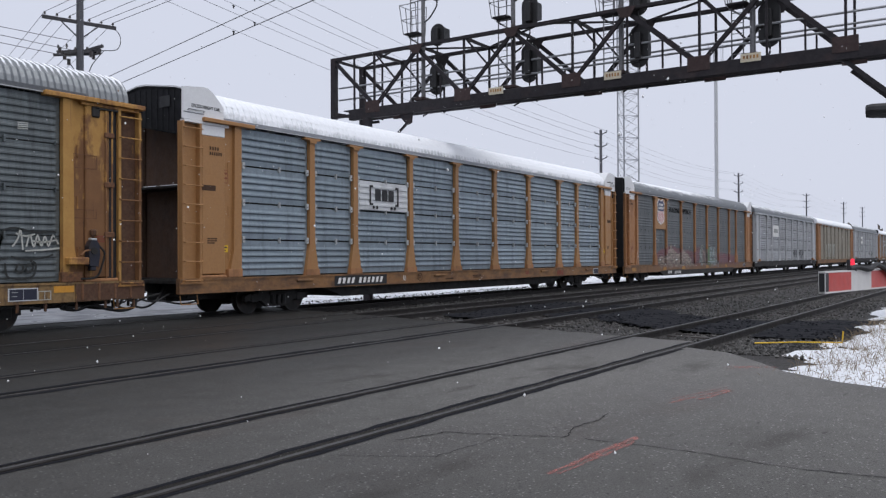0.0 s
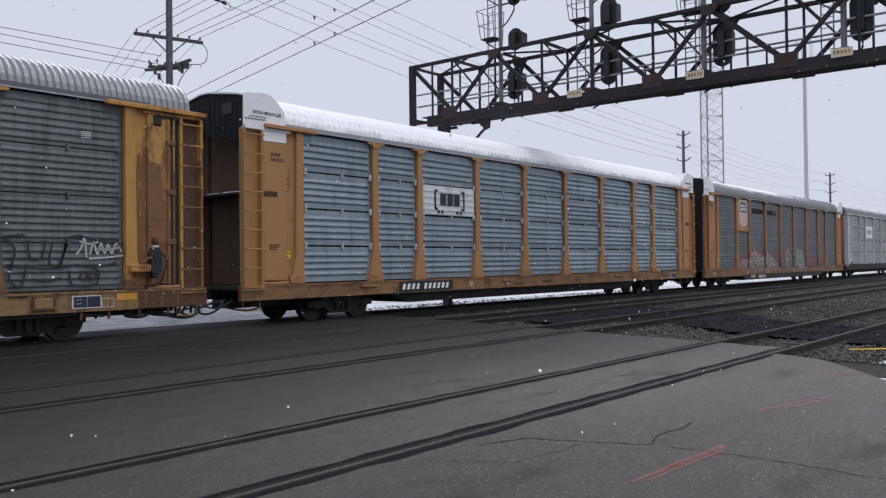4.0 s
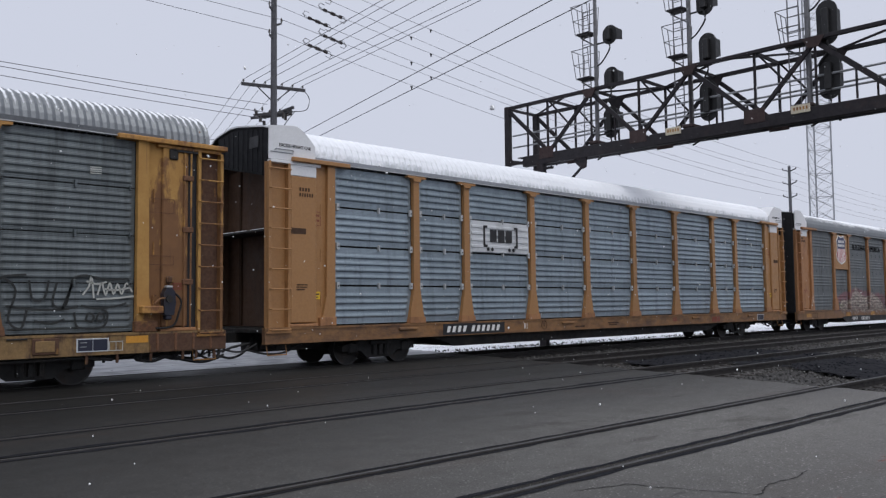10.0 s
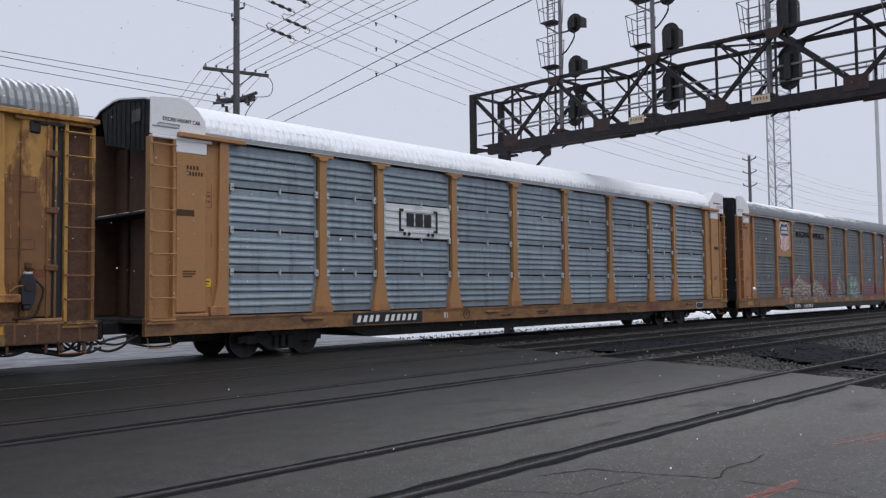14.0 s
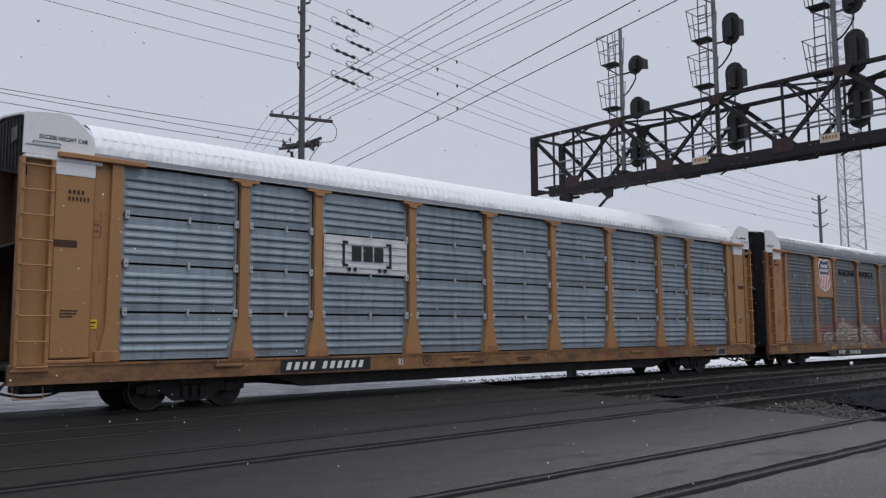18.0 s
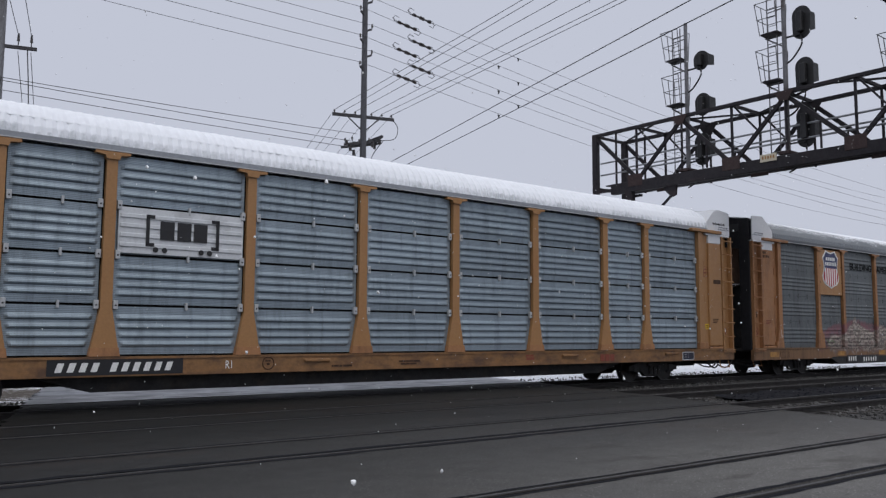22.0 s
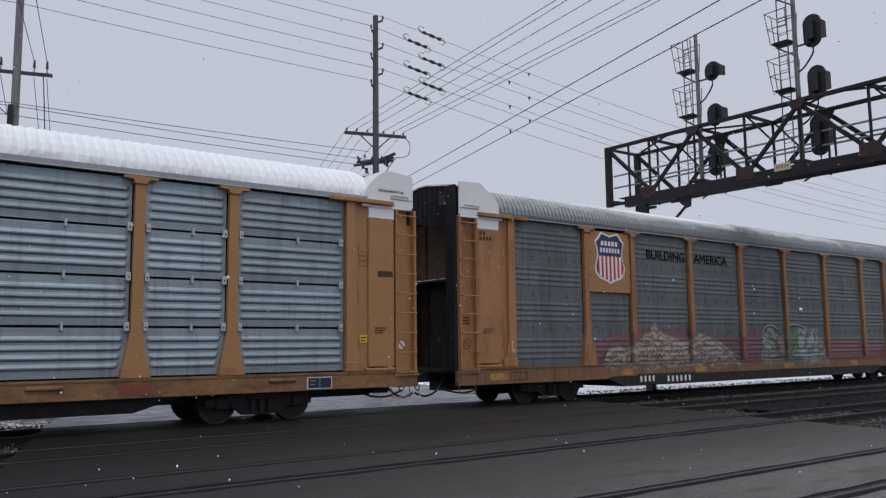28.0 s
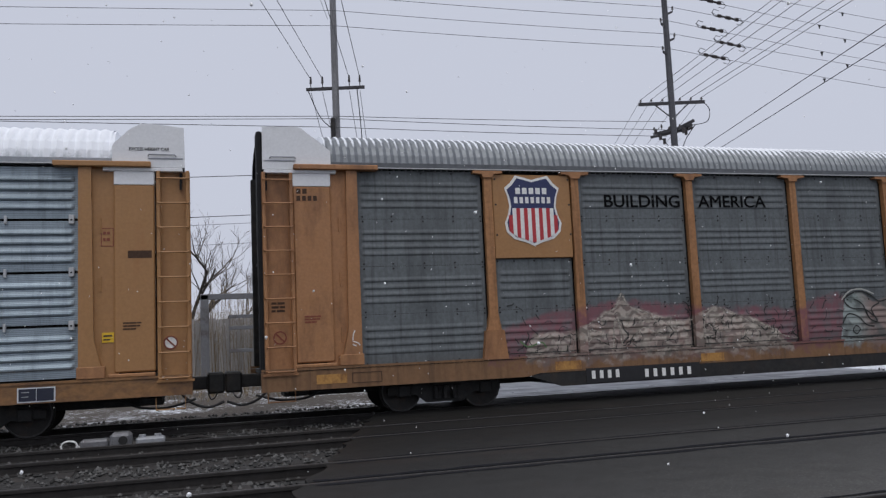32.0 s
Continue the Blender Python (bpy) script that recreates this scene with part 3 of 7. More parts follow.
# ---- mesh tools ----
class Shape:
    """Collects simple solids, then becomes one mesh."""

    def __init__(self):
        self.v, self.f = [], []

    def box(self, x0, x1, y0, y1, z0, z1, c=0.0):
        """A box; with c its edges are chamfered by c."""
        if c:
            bm = bmesh.new()
            bmesh.ops.create_cube(bm, size=1)
            for q in bm.verts:
                q.co = ((x0 + x1) / 2 + q.co.x * (x1 - x0), (y0 + y1) / 2 + q.co.y * (y1 - y0), (z0 + z1) / 2 + q.co.z * (z1 - z0))
            bmesh.ops.bevel(bm, geom=bm.edges[:], offset=c, segments=1, affect="EDGES")
            return self.take(bm)
        k = len(self.v)
        self.v += [(x, y, z) for x in (x0, x1) for y in (y0, y1) for z in (z0, z1)]
        self.f += [tuple(k + i for i in q) for q in ((0, 1, 3, 2), (4, 6, 7, 5), (0, 4, 5, 1), (2, 3, 7, 6), (0, 2, 6, 4), (1, 5, 7, 3))]
        return self

    def take(self, bm):
        k = len(self.v)
        bm.verts.index_update()
        self.v += [tuple(q.co) for q in bm.verts]
        self.f += [tuple(k + q.index for q in face.verts) for face in bm.faces]
        bm.free()
        return self

    def prism(self, poly, a, b, axis="y"):
        """A flat outline pushed from a to b along an axis; its two coordinates are the other axes in order."""
        k, n = len(self.v), len(poly)
        put = {"x": lambda p, s: (s, p[0], p[1]), "y": lambda p, s: (p[0], s, p[1]), "z": lambda p, s: (p[0], p[1], s)}[axis]
        self.v += [put(p, a) for p in poly] + [put(p, b) for p in poly]
        area = sum(poly[i][0] * poly[(i + 1) % n][1] - poly[(i + 1) % n][0] * poly[i][1] for i in range(n))
        flip = (area > 0) != ((b > a) == (axis != "y"))
        one, two = tuple(range(k, k + n)), tuple(range(k + 2 * n - 1, k + n - 1, -1))
        sides = [(k + i, k + n + i, k + n + (i + 1) % n, k + (i + 1) % n) for i in range(n)]
        faces = [one, two] + sides
        self.f += faces if flip else [q[::-1] for q in faces]
        return self

    def tube(self, pts, r, n=6, r2=None, caps=True):
        """A round bar along points; r2: its radius at the end."""
        k = len(self.v)
        pts = [Vector(p) for p in pts]
        for i, p in enumerate(pts):
            d = (pts[min(i + 1, len(pts) - 1)] - pts[max(i - 1, 0)]).normalized()
            u = d.cross(Vector((0, 0, 1)))
            u = u.normalized() if u.length > 1e-4 else Vector((1, 0, 0))
            w = d.cross(u)
            rr = r if r2 is None else r + (r2 - r) * i / (len(pts) - 1)
            self.v += [tuple(p + rr * (math.cos(a) * u + math.sin(a) * w)) for a in [2 * math.pi * j / n for j in range(n)]]
        for i in range(len(pts) - 1):
            for j in range(n):
                a, b = k + i * n + j, k + i * n + (j + 1) % n
                self.f.append((a, a + n, b + n, b))
        if caps:
            self.f.append(tuple(k + j for j in range(n)))
            self.f.append(tuple(k + (len(pts) - 1) * n + j for j in reversed(range(n))))
        return self

    def beam(self, p, q, w, h):
        """A square bar from p to q, w wide and h deep."""
        p, q = Vector(p), Vector(q)
        d = (q - p).normalized()
        u = d.cross(Vector((0, 0, 1)))
        u = u.normalized() if u.length > 1e-3 else Vector((0, 1, 0))
        t = u.cross(d)
        k = len(self.v)
        for s in (p, q):
            for a, b in ((-1, -1), (1, -1), (1, 1), (-1, 1)):
                self.v.append(tuple(s + u * (a * w / 2) + t * (b * h / 2)))
        self.f += [tuple(k + i for i in f) for f in ((3, 2, 1, 0), (4, 5, 6, 7), (0, 1, 5, 4), (1, 2, 6, 5), (2, 3, 7, 6), (3, 0, 4, 7))]
        return self

    def disc(self, c, axis, r, depth, n=20, r2=None):
        """A round plate with its axis along x, y or z."""
        a = {"x": Vector((1, 0, 0)), "y": Vector((0, 1, 0)), "z": Vector((0, 0, 1))}[axis]
        c = Vector(c)
        return self.tube([c - a * depth / 2, c + a * depth / 2], r, n, r2)

    def ob(self, name, material, parent=None, label="", smooth=False):
        me = bpy.data.meshes.new(name)
        me.from_pydata(self.v, [], self.f)
        me.materials.append(material)
        if smooth:
            me.polygons.foreach_set("use_smooth", [True] * len(me.polygons))
        me.update()
        o = new(name, me)
        o.parent = parent
        if label:
            o["label"] = label
        return o


def lettering(name, text, size, m, material, parent=None, label="", wide=1.0, bold=0.0):
    """Words in the built-in font, lying in the x-z plane and read from -y."""
    cu = bpy.data.curves.new(name, "FONT")
    cu.body, cu.size, cu.extrude, cu.offset, cu.align_x, cu.align_y = text, size, 0.002, 0.0, "CENTER", "CENTER"
    tmp = bpy.data.objects.new(name, cu)
    me = bpy.data.meshes.new_from_object(tmp)
    bpy.data.objects.remove(tmp)
    if bold:
        # heavier strokes: the same outlines again, a little to both sides, each a hair behind the last
        v = [q.co.copy() for q in me.vertices]
        f = [tuple(p.vertices) for p in me.polygons]
        me = bpy.data.meshes.new(name)
        steps = ((0, 0), (-1, 0), (1, 0), (0, -1), (0, 1))
        me.from_pydata([q + Vector((bold * size * a, bold * size * b, -0.0007 * k)) for k, (a, b) in enumerate(steps) for q in v], [],
                       [tuple(i + k * len(v) for i in q) for k in range(len(steps)) for q in f])
    me.transform(m @ pose(0, 0, 0, 90, 0, 0) @ Matrix.Diagonal((wide, 1, 1, 1)))
    me.materials.append(material)
    o = new(name, me)
    o.parent = parent
    if label:
        o["label"] = label
    return o


def ribbon(pts, w, y):
    """A thin flat stroke in the x-z plane at depth y, one connected strip."""
    s, n = Shape(), len(pts)
    for i, (x, z) in enumerate(pts):
        (x0, z0), (x1, z1) = pts[max(i - 1, 0)], pts[min(i + 1, n - 1)]
        d = math.hypot(x1 - x0, z1 - z0) or 1
        nx, nz = -(z1 - z0) / d * w / 2, (x1 - x0) / d * w / 2
        s.v += [(x + nx, y, z + nz), (x - nx, y, z - nz)]
        if i:
            s.f.append((2 * i - 1, 2 * i + 1, 2 * i, 2 * i - 2))
    return s


# ---- the train ----
HALF, SIDE = 13.85, -1.6
POSTS = (-9.15, -7.2, -4.27, -1.41, 1.41, 4.27, 7.2, 9.15)
ENDS = 11.94
ROWS = (1.045, 2.015, 2.985, 3.955, 4.962)


def corrugated(x0, x1, z0, z1, ribs, deep, foot_left=0.0, foot_right=0.0):
    """One side sheet with pressed horizontal ribs that end short of its edges; at the foot it narrows beside flared posts."""
    s, y = Shape(), -1.50
    prof = [(0.0, 0.0)]
    edge_ = (z1 - z0) * (0.135 if ribs == 4 and deep > 0.03 else 0.20 if ribs == 4 else 0.06)
    pitch = (z1 - z0 - 2 * edge_) / ribs
    for i in range(ribs):
        prof += [(edge_ + pitch * (i + k), d) for k, d in ((0.10, 0.0), (0.20, 0.55), (0.30, 0.95), (0.42, 1.0), (0.54, 0.85), (0.68, 0.42), (0.84, 0.08))]
    prof.append((z1 - z0, 0.0))
    cols = ((0.0, 0.0), (0.05, 0.0), (0.12, 1.0))
    xs = [(x0 + a, k) for a, k in cols] + [(x1 - a, k) for a, k in reversed(cols)]
    n = len(xs)
    for dz, d in prof:
        z = z0 + dz
        fl = max(0.0, (1.95 - z) / 0.9)
        for x, k in xs:
            t = (x - x0) / (x1 - x0)
            s.v.append((x + foot_left * fl * (1 - t) - foot_right * fl * t, y - deep * d * k, z))
    for i in range(len(prof) - 1):
        for j in range(n - 1):
            a = i * n + j
            s.f.append((a, a + 1, a + n + 1, a + n))
    s.box(x0, x1, y + 0.002, y + 0.014, z0, z1)
    return s


def roof_shell(length, lift, deep=0.03, pitch=0.15):
    """Half-round roof with ribs across it."""
    s = Shape()
    prof = [(-1.585, 5.10), (-1.55, 5.28), (-1.46, 5.46), (-1.28, 5.64), (-1.0, 5.77), (-0.5, 5.85), (0.0, 5.875),
            (0.5, 5.85), (1.0, 5.77), (1.28, 5.64), (1.46, 5.46), (1.55, 5.28), (1.585, 5.10)]
    n = len(prof)
    steps = int(2 * length / pitch) * 4
    for i in range(steps + 1):
        x = -length + 2 * length * i / steps
        d = (0.0, 0.5, 1.0, 0.5)[i % 4] * deep
        for y, z in prof:
            k = 1 - d / 1.6
            s.v.append((x, y * k, (z - 4.6) * k + 4.6 + lift))
    for i in range(steps):
        for j in range(n - 1):
            a = i * n + j
            s.f.append((a, a + 1, a + n + 1, a + n))
    for e in (0, steps * n):
        s.f.append(tuple(range(e, e + n)))
    return s


def wheelset():
    s = Shape()
    for y in (-0.76, 0.76):
        q = -1 if y < 0 else 1
        s.disc((0, y, 0), "y", 0.42, 0.13, 28)
        s.disc((0, y - q * 0.08, 0), "y", 0.45, 0.03, 28)
        s.disc((0, y + q * 0.07, 0), "y", 0.15, 0.06, 14)
    s.tube([(0, -0.98, 0), (0, 0.98, 0)], 0.08, 10)
    for a in range(5):
        t = a * 2 * math.pi / 5
        s.disc((0.26 * math.cos(t), -0.83, 0.26 * math.sin(t)), "y", 0.045, 0.012, 8)
    return s


def truck_frame(x):
    """Cast side frames, bolster and springs of one truck."""
    s = Shape()
    for y in (-1.02, 1.02):
        out = [(x - 1.22, 0.50), (x - 1.22, 0.36), (x - 0.62, 0.34), (x - 0.40, 0.17), (x + 0.40, 0.17), (x + 0.62, 0.34), (x + 1.22, 0.36),
               (x + 1.22, 0.50), (x + 0.70, 0.62), (x + 0.42, 0.70), (x - 0.42, 0.70), (x - 0.70, 0.62)]
        s.prism(out, y - 0.07, y + 0.07)
        for a in (-0.88, 0.88):
            s.box(x + a - 0.14, x + a + 0.14, y - 0.11, y + 0.09, 0.30, 0.56, 0.03)
        for a in (-0.2, 0.0, 0.2):
            s.tube([(x + a, y - 0.09, 0.24), (x + a, y - 0.09, 0.50)], 0.075, 8)
        s.box(x - 0.34, x + 0.34, y - 0.13, y + 0.1, 0.50, 0.62, 0.02)
    s.box(x - 0.2, x + 0.2, -1.1, 1.1, 0.48, 0.66)
    for a in (-0.45, 0.45):
        s.beam((x + a, -0.9, 0.42), (x + a * 1.3, 0.9, 0.42), 0.06, 0.08)
    return s


def hose(pts, r=0.022):
    """A hanging hose through a few points."""
    P = [Vector(p) for p in pts]
    P = [P[0]] + P + [P[-1]]
    out = []
    for i in range(1, len(P) - 2):
        for k in range(6):
            t = k / 6
            a, b, c, d = P[i - 1:i + 3]
            out.append(0.5 * ((2 * b) + (c - a) * t + (2 * a - 5 * b + 4 * c - d) * t * t + (3 * b - a - 3 * c + d) * t ** 3))
    return Shape().tube(out + [P[-1]], r, 7)


def smooth_line(pts, n=5):
    """A rounded line through points of the x-z plane."""
    P = [pts[0]] + list(pts) + [pts[-1]]
    out = []
    for i in range(1, len(P) - 2):
        a, b, c, d = P[i - 1:i + 3]
        for k in range(n):
            t = k / n
            out.append(tuple(0.5 * (2 * b[q] + (c[q] - a[q]) * t + (2 * a[q] - 5 * b[q] + 4 * c[q] - d[q]) * t * t + (3 * b[q] - a[q] - 3 * c[q] + d[q]) * t ** 3) for q in (0, 1)))
    return out + [tuple(pts[-1])]


def bars(name, x, z, widths, h, y, material, parent, gap=0.35, label="", lean=0.0):
    """A line of plain bars, each a part, that stands for small lettering."""
    for w in widths:
        Shape().prism([(x - lean * h, z - h / 2), (x + w - lean * h, z - h / 2), (x + w + lean * h, z + h / 2), (x + lean * h, z + h / 2)], y - 0.003, y).ob(name, material, parent, label)
        x += w + h * gap


def autorack(kind):
    """A covered bi-level car carrier. kind: silver, grey or old."""
    paint = {"silver": M_TAN, "grey": M_TAN_DIRTY, "old": M_OCHRE, "pale": M_SILVER_PAINT, "beige": M_TAN_DIRTY}[kind]
    sheet = {"silver": M_GALV, "grey": M_SPRAYED, "old": M_GALV_OLD, "pale": M_SHELL_GREY, "beige": M_BEIGE}[kind]
    post_paint = {"grey": M_SPRAYED_POST, "beige": M_BEIGE}[kind] if kind in ("grey", "beige") else M_STREAKED_POST if kind == "old" else paint
    sill_paint = {"pale": M_BLACK, "grey": M_SPRAYED_SILL, "old": M_SILL_OLD}[kind] if kind in ("pale", "grey", "old") else M_SILL
    ribs, deep = {"silver": (4, 0.041), "grey": (4, 0.016), "old": (6, 0.020), "pale": (4, 0.045), "beige": (4, 0.02)}[kind]
    posts = (-9.07, -7.05, -4.18, -1.35, 1.41, 4.22, 7.1, 9.05) if kind == "grey" else POSTS
    shift_ = 0.05 if kind == "old" else 0.0
    hood = kind in ("silver", "grey")
    car = new("autorack_car")
    # underframe
    Shape().box(-13.3, 13.3, -0.38, 0.38, 0.42, 0.96, 0.02).prism([(-7.9, 0.66), (-8.25, 0.62), (-7.3, 0.34), (7.3, 0.34), (8.25, 0.62), (7.9, 0.66)], -1.2, 1.2).ob("centre_sill", M_BLACK, car)
    Shape().box(-13.6, 13.6, -1.46, 1.46, 0.94, 1.02).ob("deck", M_BLACK, car)
    for y in (-1.0, 1.0):
        if kind == "grey":
            low = [(-13.85, 0.60), (-8.4, 0.60), (-8.1, 0.66), (8.1, 0.66), (8.4, 0.60), (13.85, 0.60), (13.85, 0.97), (-13.85, 0.97)]
            skirt = [(-8.3, 0.60), (-7.6, 0.36), (7.6, 0.36), (8.3, 0.60), (8.1, 0.655), (-8.1, 0.655)]
            Shape().prism(skirt, *((SIDE + 0.01, -1.47) if y < 0 else (1.47, 1.59))).ob("sill_skirt", M_BLACK, car, "black grimy lower sill")
        else:
            foot_ = 0.655 if kind == "silver" else 0.61
            low = [(-13.85, foot_), (13.85, foot_), (13.85, 1.03), (-13.85, 1.03)]
        a, b = (SIDE, -1.47) if y < 0 else (1.47, 1.6)
        Shape().prism(low, a, b).ob("side_sill", sill_paint, car)
        Shape().box(-13.85, 13.85, a - 0.02 if y < 0 else b, a if y < 0 else b + 0.02, 0.985, 1.03).ob("sill_flange", sill_paint, car)
    Shape().box(-13.0, 13.0, 1.5, 1.54, 1.03, 5.0).ob("far_wall", sheet, car)
    # black sheet added behind the panels so the gaps read as deep shade
    Shape().box(-13.2, 13.2, -1.30, -1.27, 1.03, 5.0).ob("gap_backing", M_BLACK, car)
    Shape().box(-12.45, 12.45, -1.585, -1.50, 5.005, 5.11, 0.006).ob("eave_rail", M_STRIP_DARK if kind in ("old", "grey") else M_STRIP, car)
    Shape().box(-12.45, 12.45, -1.61, -1.50, 4.985, 5.005).ob("eave_lip", M_CLIP, car, "bright folded edge")
    roof_shell(12.5 if hood else 13.5, 0.0 if kind != "old" else -0.03, 0.050 if kind == "silver" else 0.028, 0.20 if kind == "silver" else 0.15).ob("roof", M_ROOF_SNOW if kind in ("silver", "beige") else M_ROOF_THIN, car, smooth=False)
    if kind == "silver":
        # snow lying on the crown: smooth on top, thinning down into the ribs of the sheet
        s = Shape()
        cols = ((-1.46, 5.46, -0.014, 1.0), (-1.37, 5.55, 0.004, 0.95), (-1.28, 5.64, 0.010, 0.92), (-1.14, 5.705, 0.020, 0.75), (-1.0, 5.77, 0.028, 0.5), (-0.75, 5.81, 0.036, 0.25),
                (-0.5, 5.85, 0.040, 0.0), (0.0, 5.875, 0.040, 0.0), (0.5, 5.85, 0.040, 0.0), (1.0, 5.77, 0.034, 0.0), (1.28, 5.64, 0.0, 0.0))
        n, nx = len(cols), 996
        for i in range(nx + 1):
            x = -12.45 + 24.9 * i / nx
            groove = 0.064 * (0.5 - 0.5 * math.cos(2 * math.pi * (x + 12.5) / 0.2)) ** 1.5 * (0.35 + 0.65 * min(1.0, max(0.0, (x + 2.0) / 8.0)))
            drift = 0.010 * noise.noise((x * 0.7, 0.3, 1.0)) + 0.004 * noise.noise((x * 3.1, 0.7, 2.0))
            for yy, z, lift_, open_ in cols:
                k = 1 + (lift_ + drift - groove * open_) / 1.6
                s.v.append((x, yy * k, (z - 4.6) * k + 4.6))
        for i in range(nx):
            for j in range(n - 1):
                a = i * n + j
                s.f.append((a, a + 1, a + n + 1, a + n))
        s.ob("roof_snow", M_SNOW_SMOOTH, car, "smooth fresh snow", smooth=True)
    # side posts with their caps and feet
    for x in posts:
        w, flare = (0.100, 0.28) if kind != "grey" and kind != "beige" else (0.085, 0.095 if abs(x) < 8 or kind == "beige" else 0.25)
        s = Shape().prism([(x - flare, 1.04), (x + flare, 1.04), (x + w + 0.01, 1.95), (x + w, 4.9), (x - w, 4.9), (x - w - 0.01, 1.95)], -1.605, -1.49)
        p = s.ob("side_post", post_paint, car)
        Shape().prism([(x - 0.33, 4.965), (x - 0.33, 4.915), (x - w - 0.05, 4.895), (x - w - 0.02, 4.82), (x + w + 0.02, 4.82), (x + w + 0.05, 4.895), (x + 0.33, 4.915), (x + 0.33, 4.965)], -1.645, -1.5).ob("post_cap", paint, p)
        if kind in ("silver", "old"):
            Shape().prism([(x - flare - 0.005, 1.035), (x + flare + 0.005, 1.035), (x + flare * 0.93, 1.2), (x - flare * 0.93, 1.2)], -1.635, -1.49).ob("post_foot", M_TAN_DIRTY if kind == "silver" else M_RUSTY, p)
        elif kind == "grey" and abs(x) > 8:
            Shape().prism([(x - 0.27, 1.0), (x + 0.27, 1.0), (x + 0.2, 1.6), (x - 0.2, 1.6)], -1.635, -1.49).ob("post_foot", paint, p)
    # side sheets, four to a bay
    edges = (-ENDS, *posts, ENDS)
    for i, (a, b) in enumerate(zip(edges, edges[1:])):
        for z0, z1 in zip(ROWS, ROWS[1:]):
            if kind == "grey" and i == 1 and z0 > 2.9:
                continue
            lo = z0 - (0.06 if kind == "grey" and z0 < 1.1 else 0)
            z1 = 3.095 if kind == "grey" and i == 1 and z1 > 2.9 else z1
            gap = {"silver": 0.023, "old": 0.012, "grey": 0.003, "pale": 0.02, "beige": 0.006}[kind]
            fl, fr = (0.16 if i > 0 else 0.0, 0.16 if i < len(edges) - 2 else 0.0) if kind in ("silver", "old", "pale") and z0 < 1.1 else (0, 0)
            pan = corrugated(a + (0.135 if i else 0.075), b - (0.135 if i < len(edges) - 2 else 0.075), lo + gap, z1 - gap, ribs, deep, fl, fr).ob("side_panel", sheet, car)
            if kind in ("silver", "old") and z1 < 4.5:
                mid = (a + b) / 2 + 0.12
                Shape().box(mid - 0.022, mid + 0.022, -1.575, -1.50, z1 - 0.08, z1 + 0.07, 0.006).ob("panel_clip", M_CLIP if kind == "silver" else M_GALV_OLD, pan)
                for x in (a + 0.178, b - 0.178):
                    hw, hh = (0.046, 0.085) if kind == "silver" else (0.025, 0.05)
                    c = Shape().box(x - hw, x + hw, -1.585, -1.51, z1 - hh, z1 + hh, 0.008)
                    c.ob("panel_bracket", M_CLIP if kind == "silver" else M_GALV_OLD, pan)
                    Shape().disc((x, -1.588, z1 - 0.01), "y", 0.018, 0.008, 8).ob("bracket_bolt", M_BLACK, pan)
            if kind == "grey":
                # rows of bolt heads along the lapped edges of the sheets
                for z in (lo + 0.05, z1 - 0.05):
                    for x in (a + 0.17, a + (b - a) * 0.27, (a + b) / 2, a + (b - a) * 0.73, b - 0.17):
                        Shape().disc((x, -1.506, z), "y", 0.020, 0.014, 6).ob("bolt_head", M_BLACK, pan)
    # both ends
    for q in (-1, 1):
        X = lambda v: q * v
        e_ = 0.07 if q > 0 and kind == "silver" else 0.0
        def bx(s, x0, x1, y0, y1, z0, z1, c=0.0):
            return s.box(min(X(x0), X(x1)), max(X(x0), X(x1)), y0, y1, z0, z1, c)
        corner = paint if kind != "old" else M_STREAKED
        bx(Shape(), 12.0, 12.55, -1.53, -1.40, 1.03, 4.94, 0.01).ob("corner_panel", corner, car)
        s = Shape().prism([(X(11.88), 1.04), (X(12.30), 1.04), (X(12.14), 1.75), (X(12.10), 4.93), (X(11.88), 4.93)], -1.625, -1.50)
        s.ob("end_post", paint if kind != "old" else M_STREAKED_EDGE, car)
        bx(Shape(), 11.85, 12.33, -1.635, -1.5, 1.035, 1.25, 0.01).ob("end_post_foot", M_TAN_DIRTY if kind != "old" else M_RUSTY, car)
        top = 4.60 if hood else 4.9
        box = bx(Shape(), 12.42 + e_, 13.17 + e_ * 0.5 if kind != "old" else 13.0, -1.60, -1.30, 1.12, top, 0.025).ob("door_track_cover", paint if kind != "old" else M_STREAKED, car)
        if hood:
            bx(Shape(), 12.42 + e_, 13.17 + e_ * 0.5, -1.60, -1.30, top, 4.93, 0.012).ob("white_cover_top", M_WHITE, box)
            if kind == "silver":
                # dark box set slightly proud stands for the shade in the recessed slot
                bx(Shape(), 12.73, 13.15, -1.604, -1.5, 3.22, 3.36).ob("grip_slot_shade", M_DARK, box)
            if kind == "silver":
                z, h = 3.45, 0.33
                for a, b, c, d in ((12.26, 12.48, z, z + 0.014), (12.26, 12.48, z + h, z + h + 0.014), (12.26, 12.274, z, z + h), (12.466, 12.48, z, z + h)):
                    bx(Shape(), a, b, -1.536, -1.53, c, d).ob("stencil_frame", M_REDBROWN, car)
        bx(Shape(), 12.38, 13.2, -1.63, -1.45, 1.03, 1.10, 0.015).ob("cover_shelf", M_TAN_DIRTY, box)
        for z in (1.5, 2.6, 3.7):
            Shape().tube([(X(12.26), -1.54, z), (X(12.26), -1.54, z + 0.28)], 0.018, 6).ob("hinge_pin", paint, car)
        beam = bx(Shape(), 11.45, 13.15 if hood else 13.88, -1.70, -1.5, 4.93, 5.035, 0.015).ob("top_beam", paint, car)
        bx(Shape(), 12.3, 13.72 + shift_, -1.62, -1.46, 4.86, 4.93, 0.01).ob("beam_ledge", M_WHITE if hood else paint, beam)
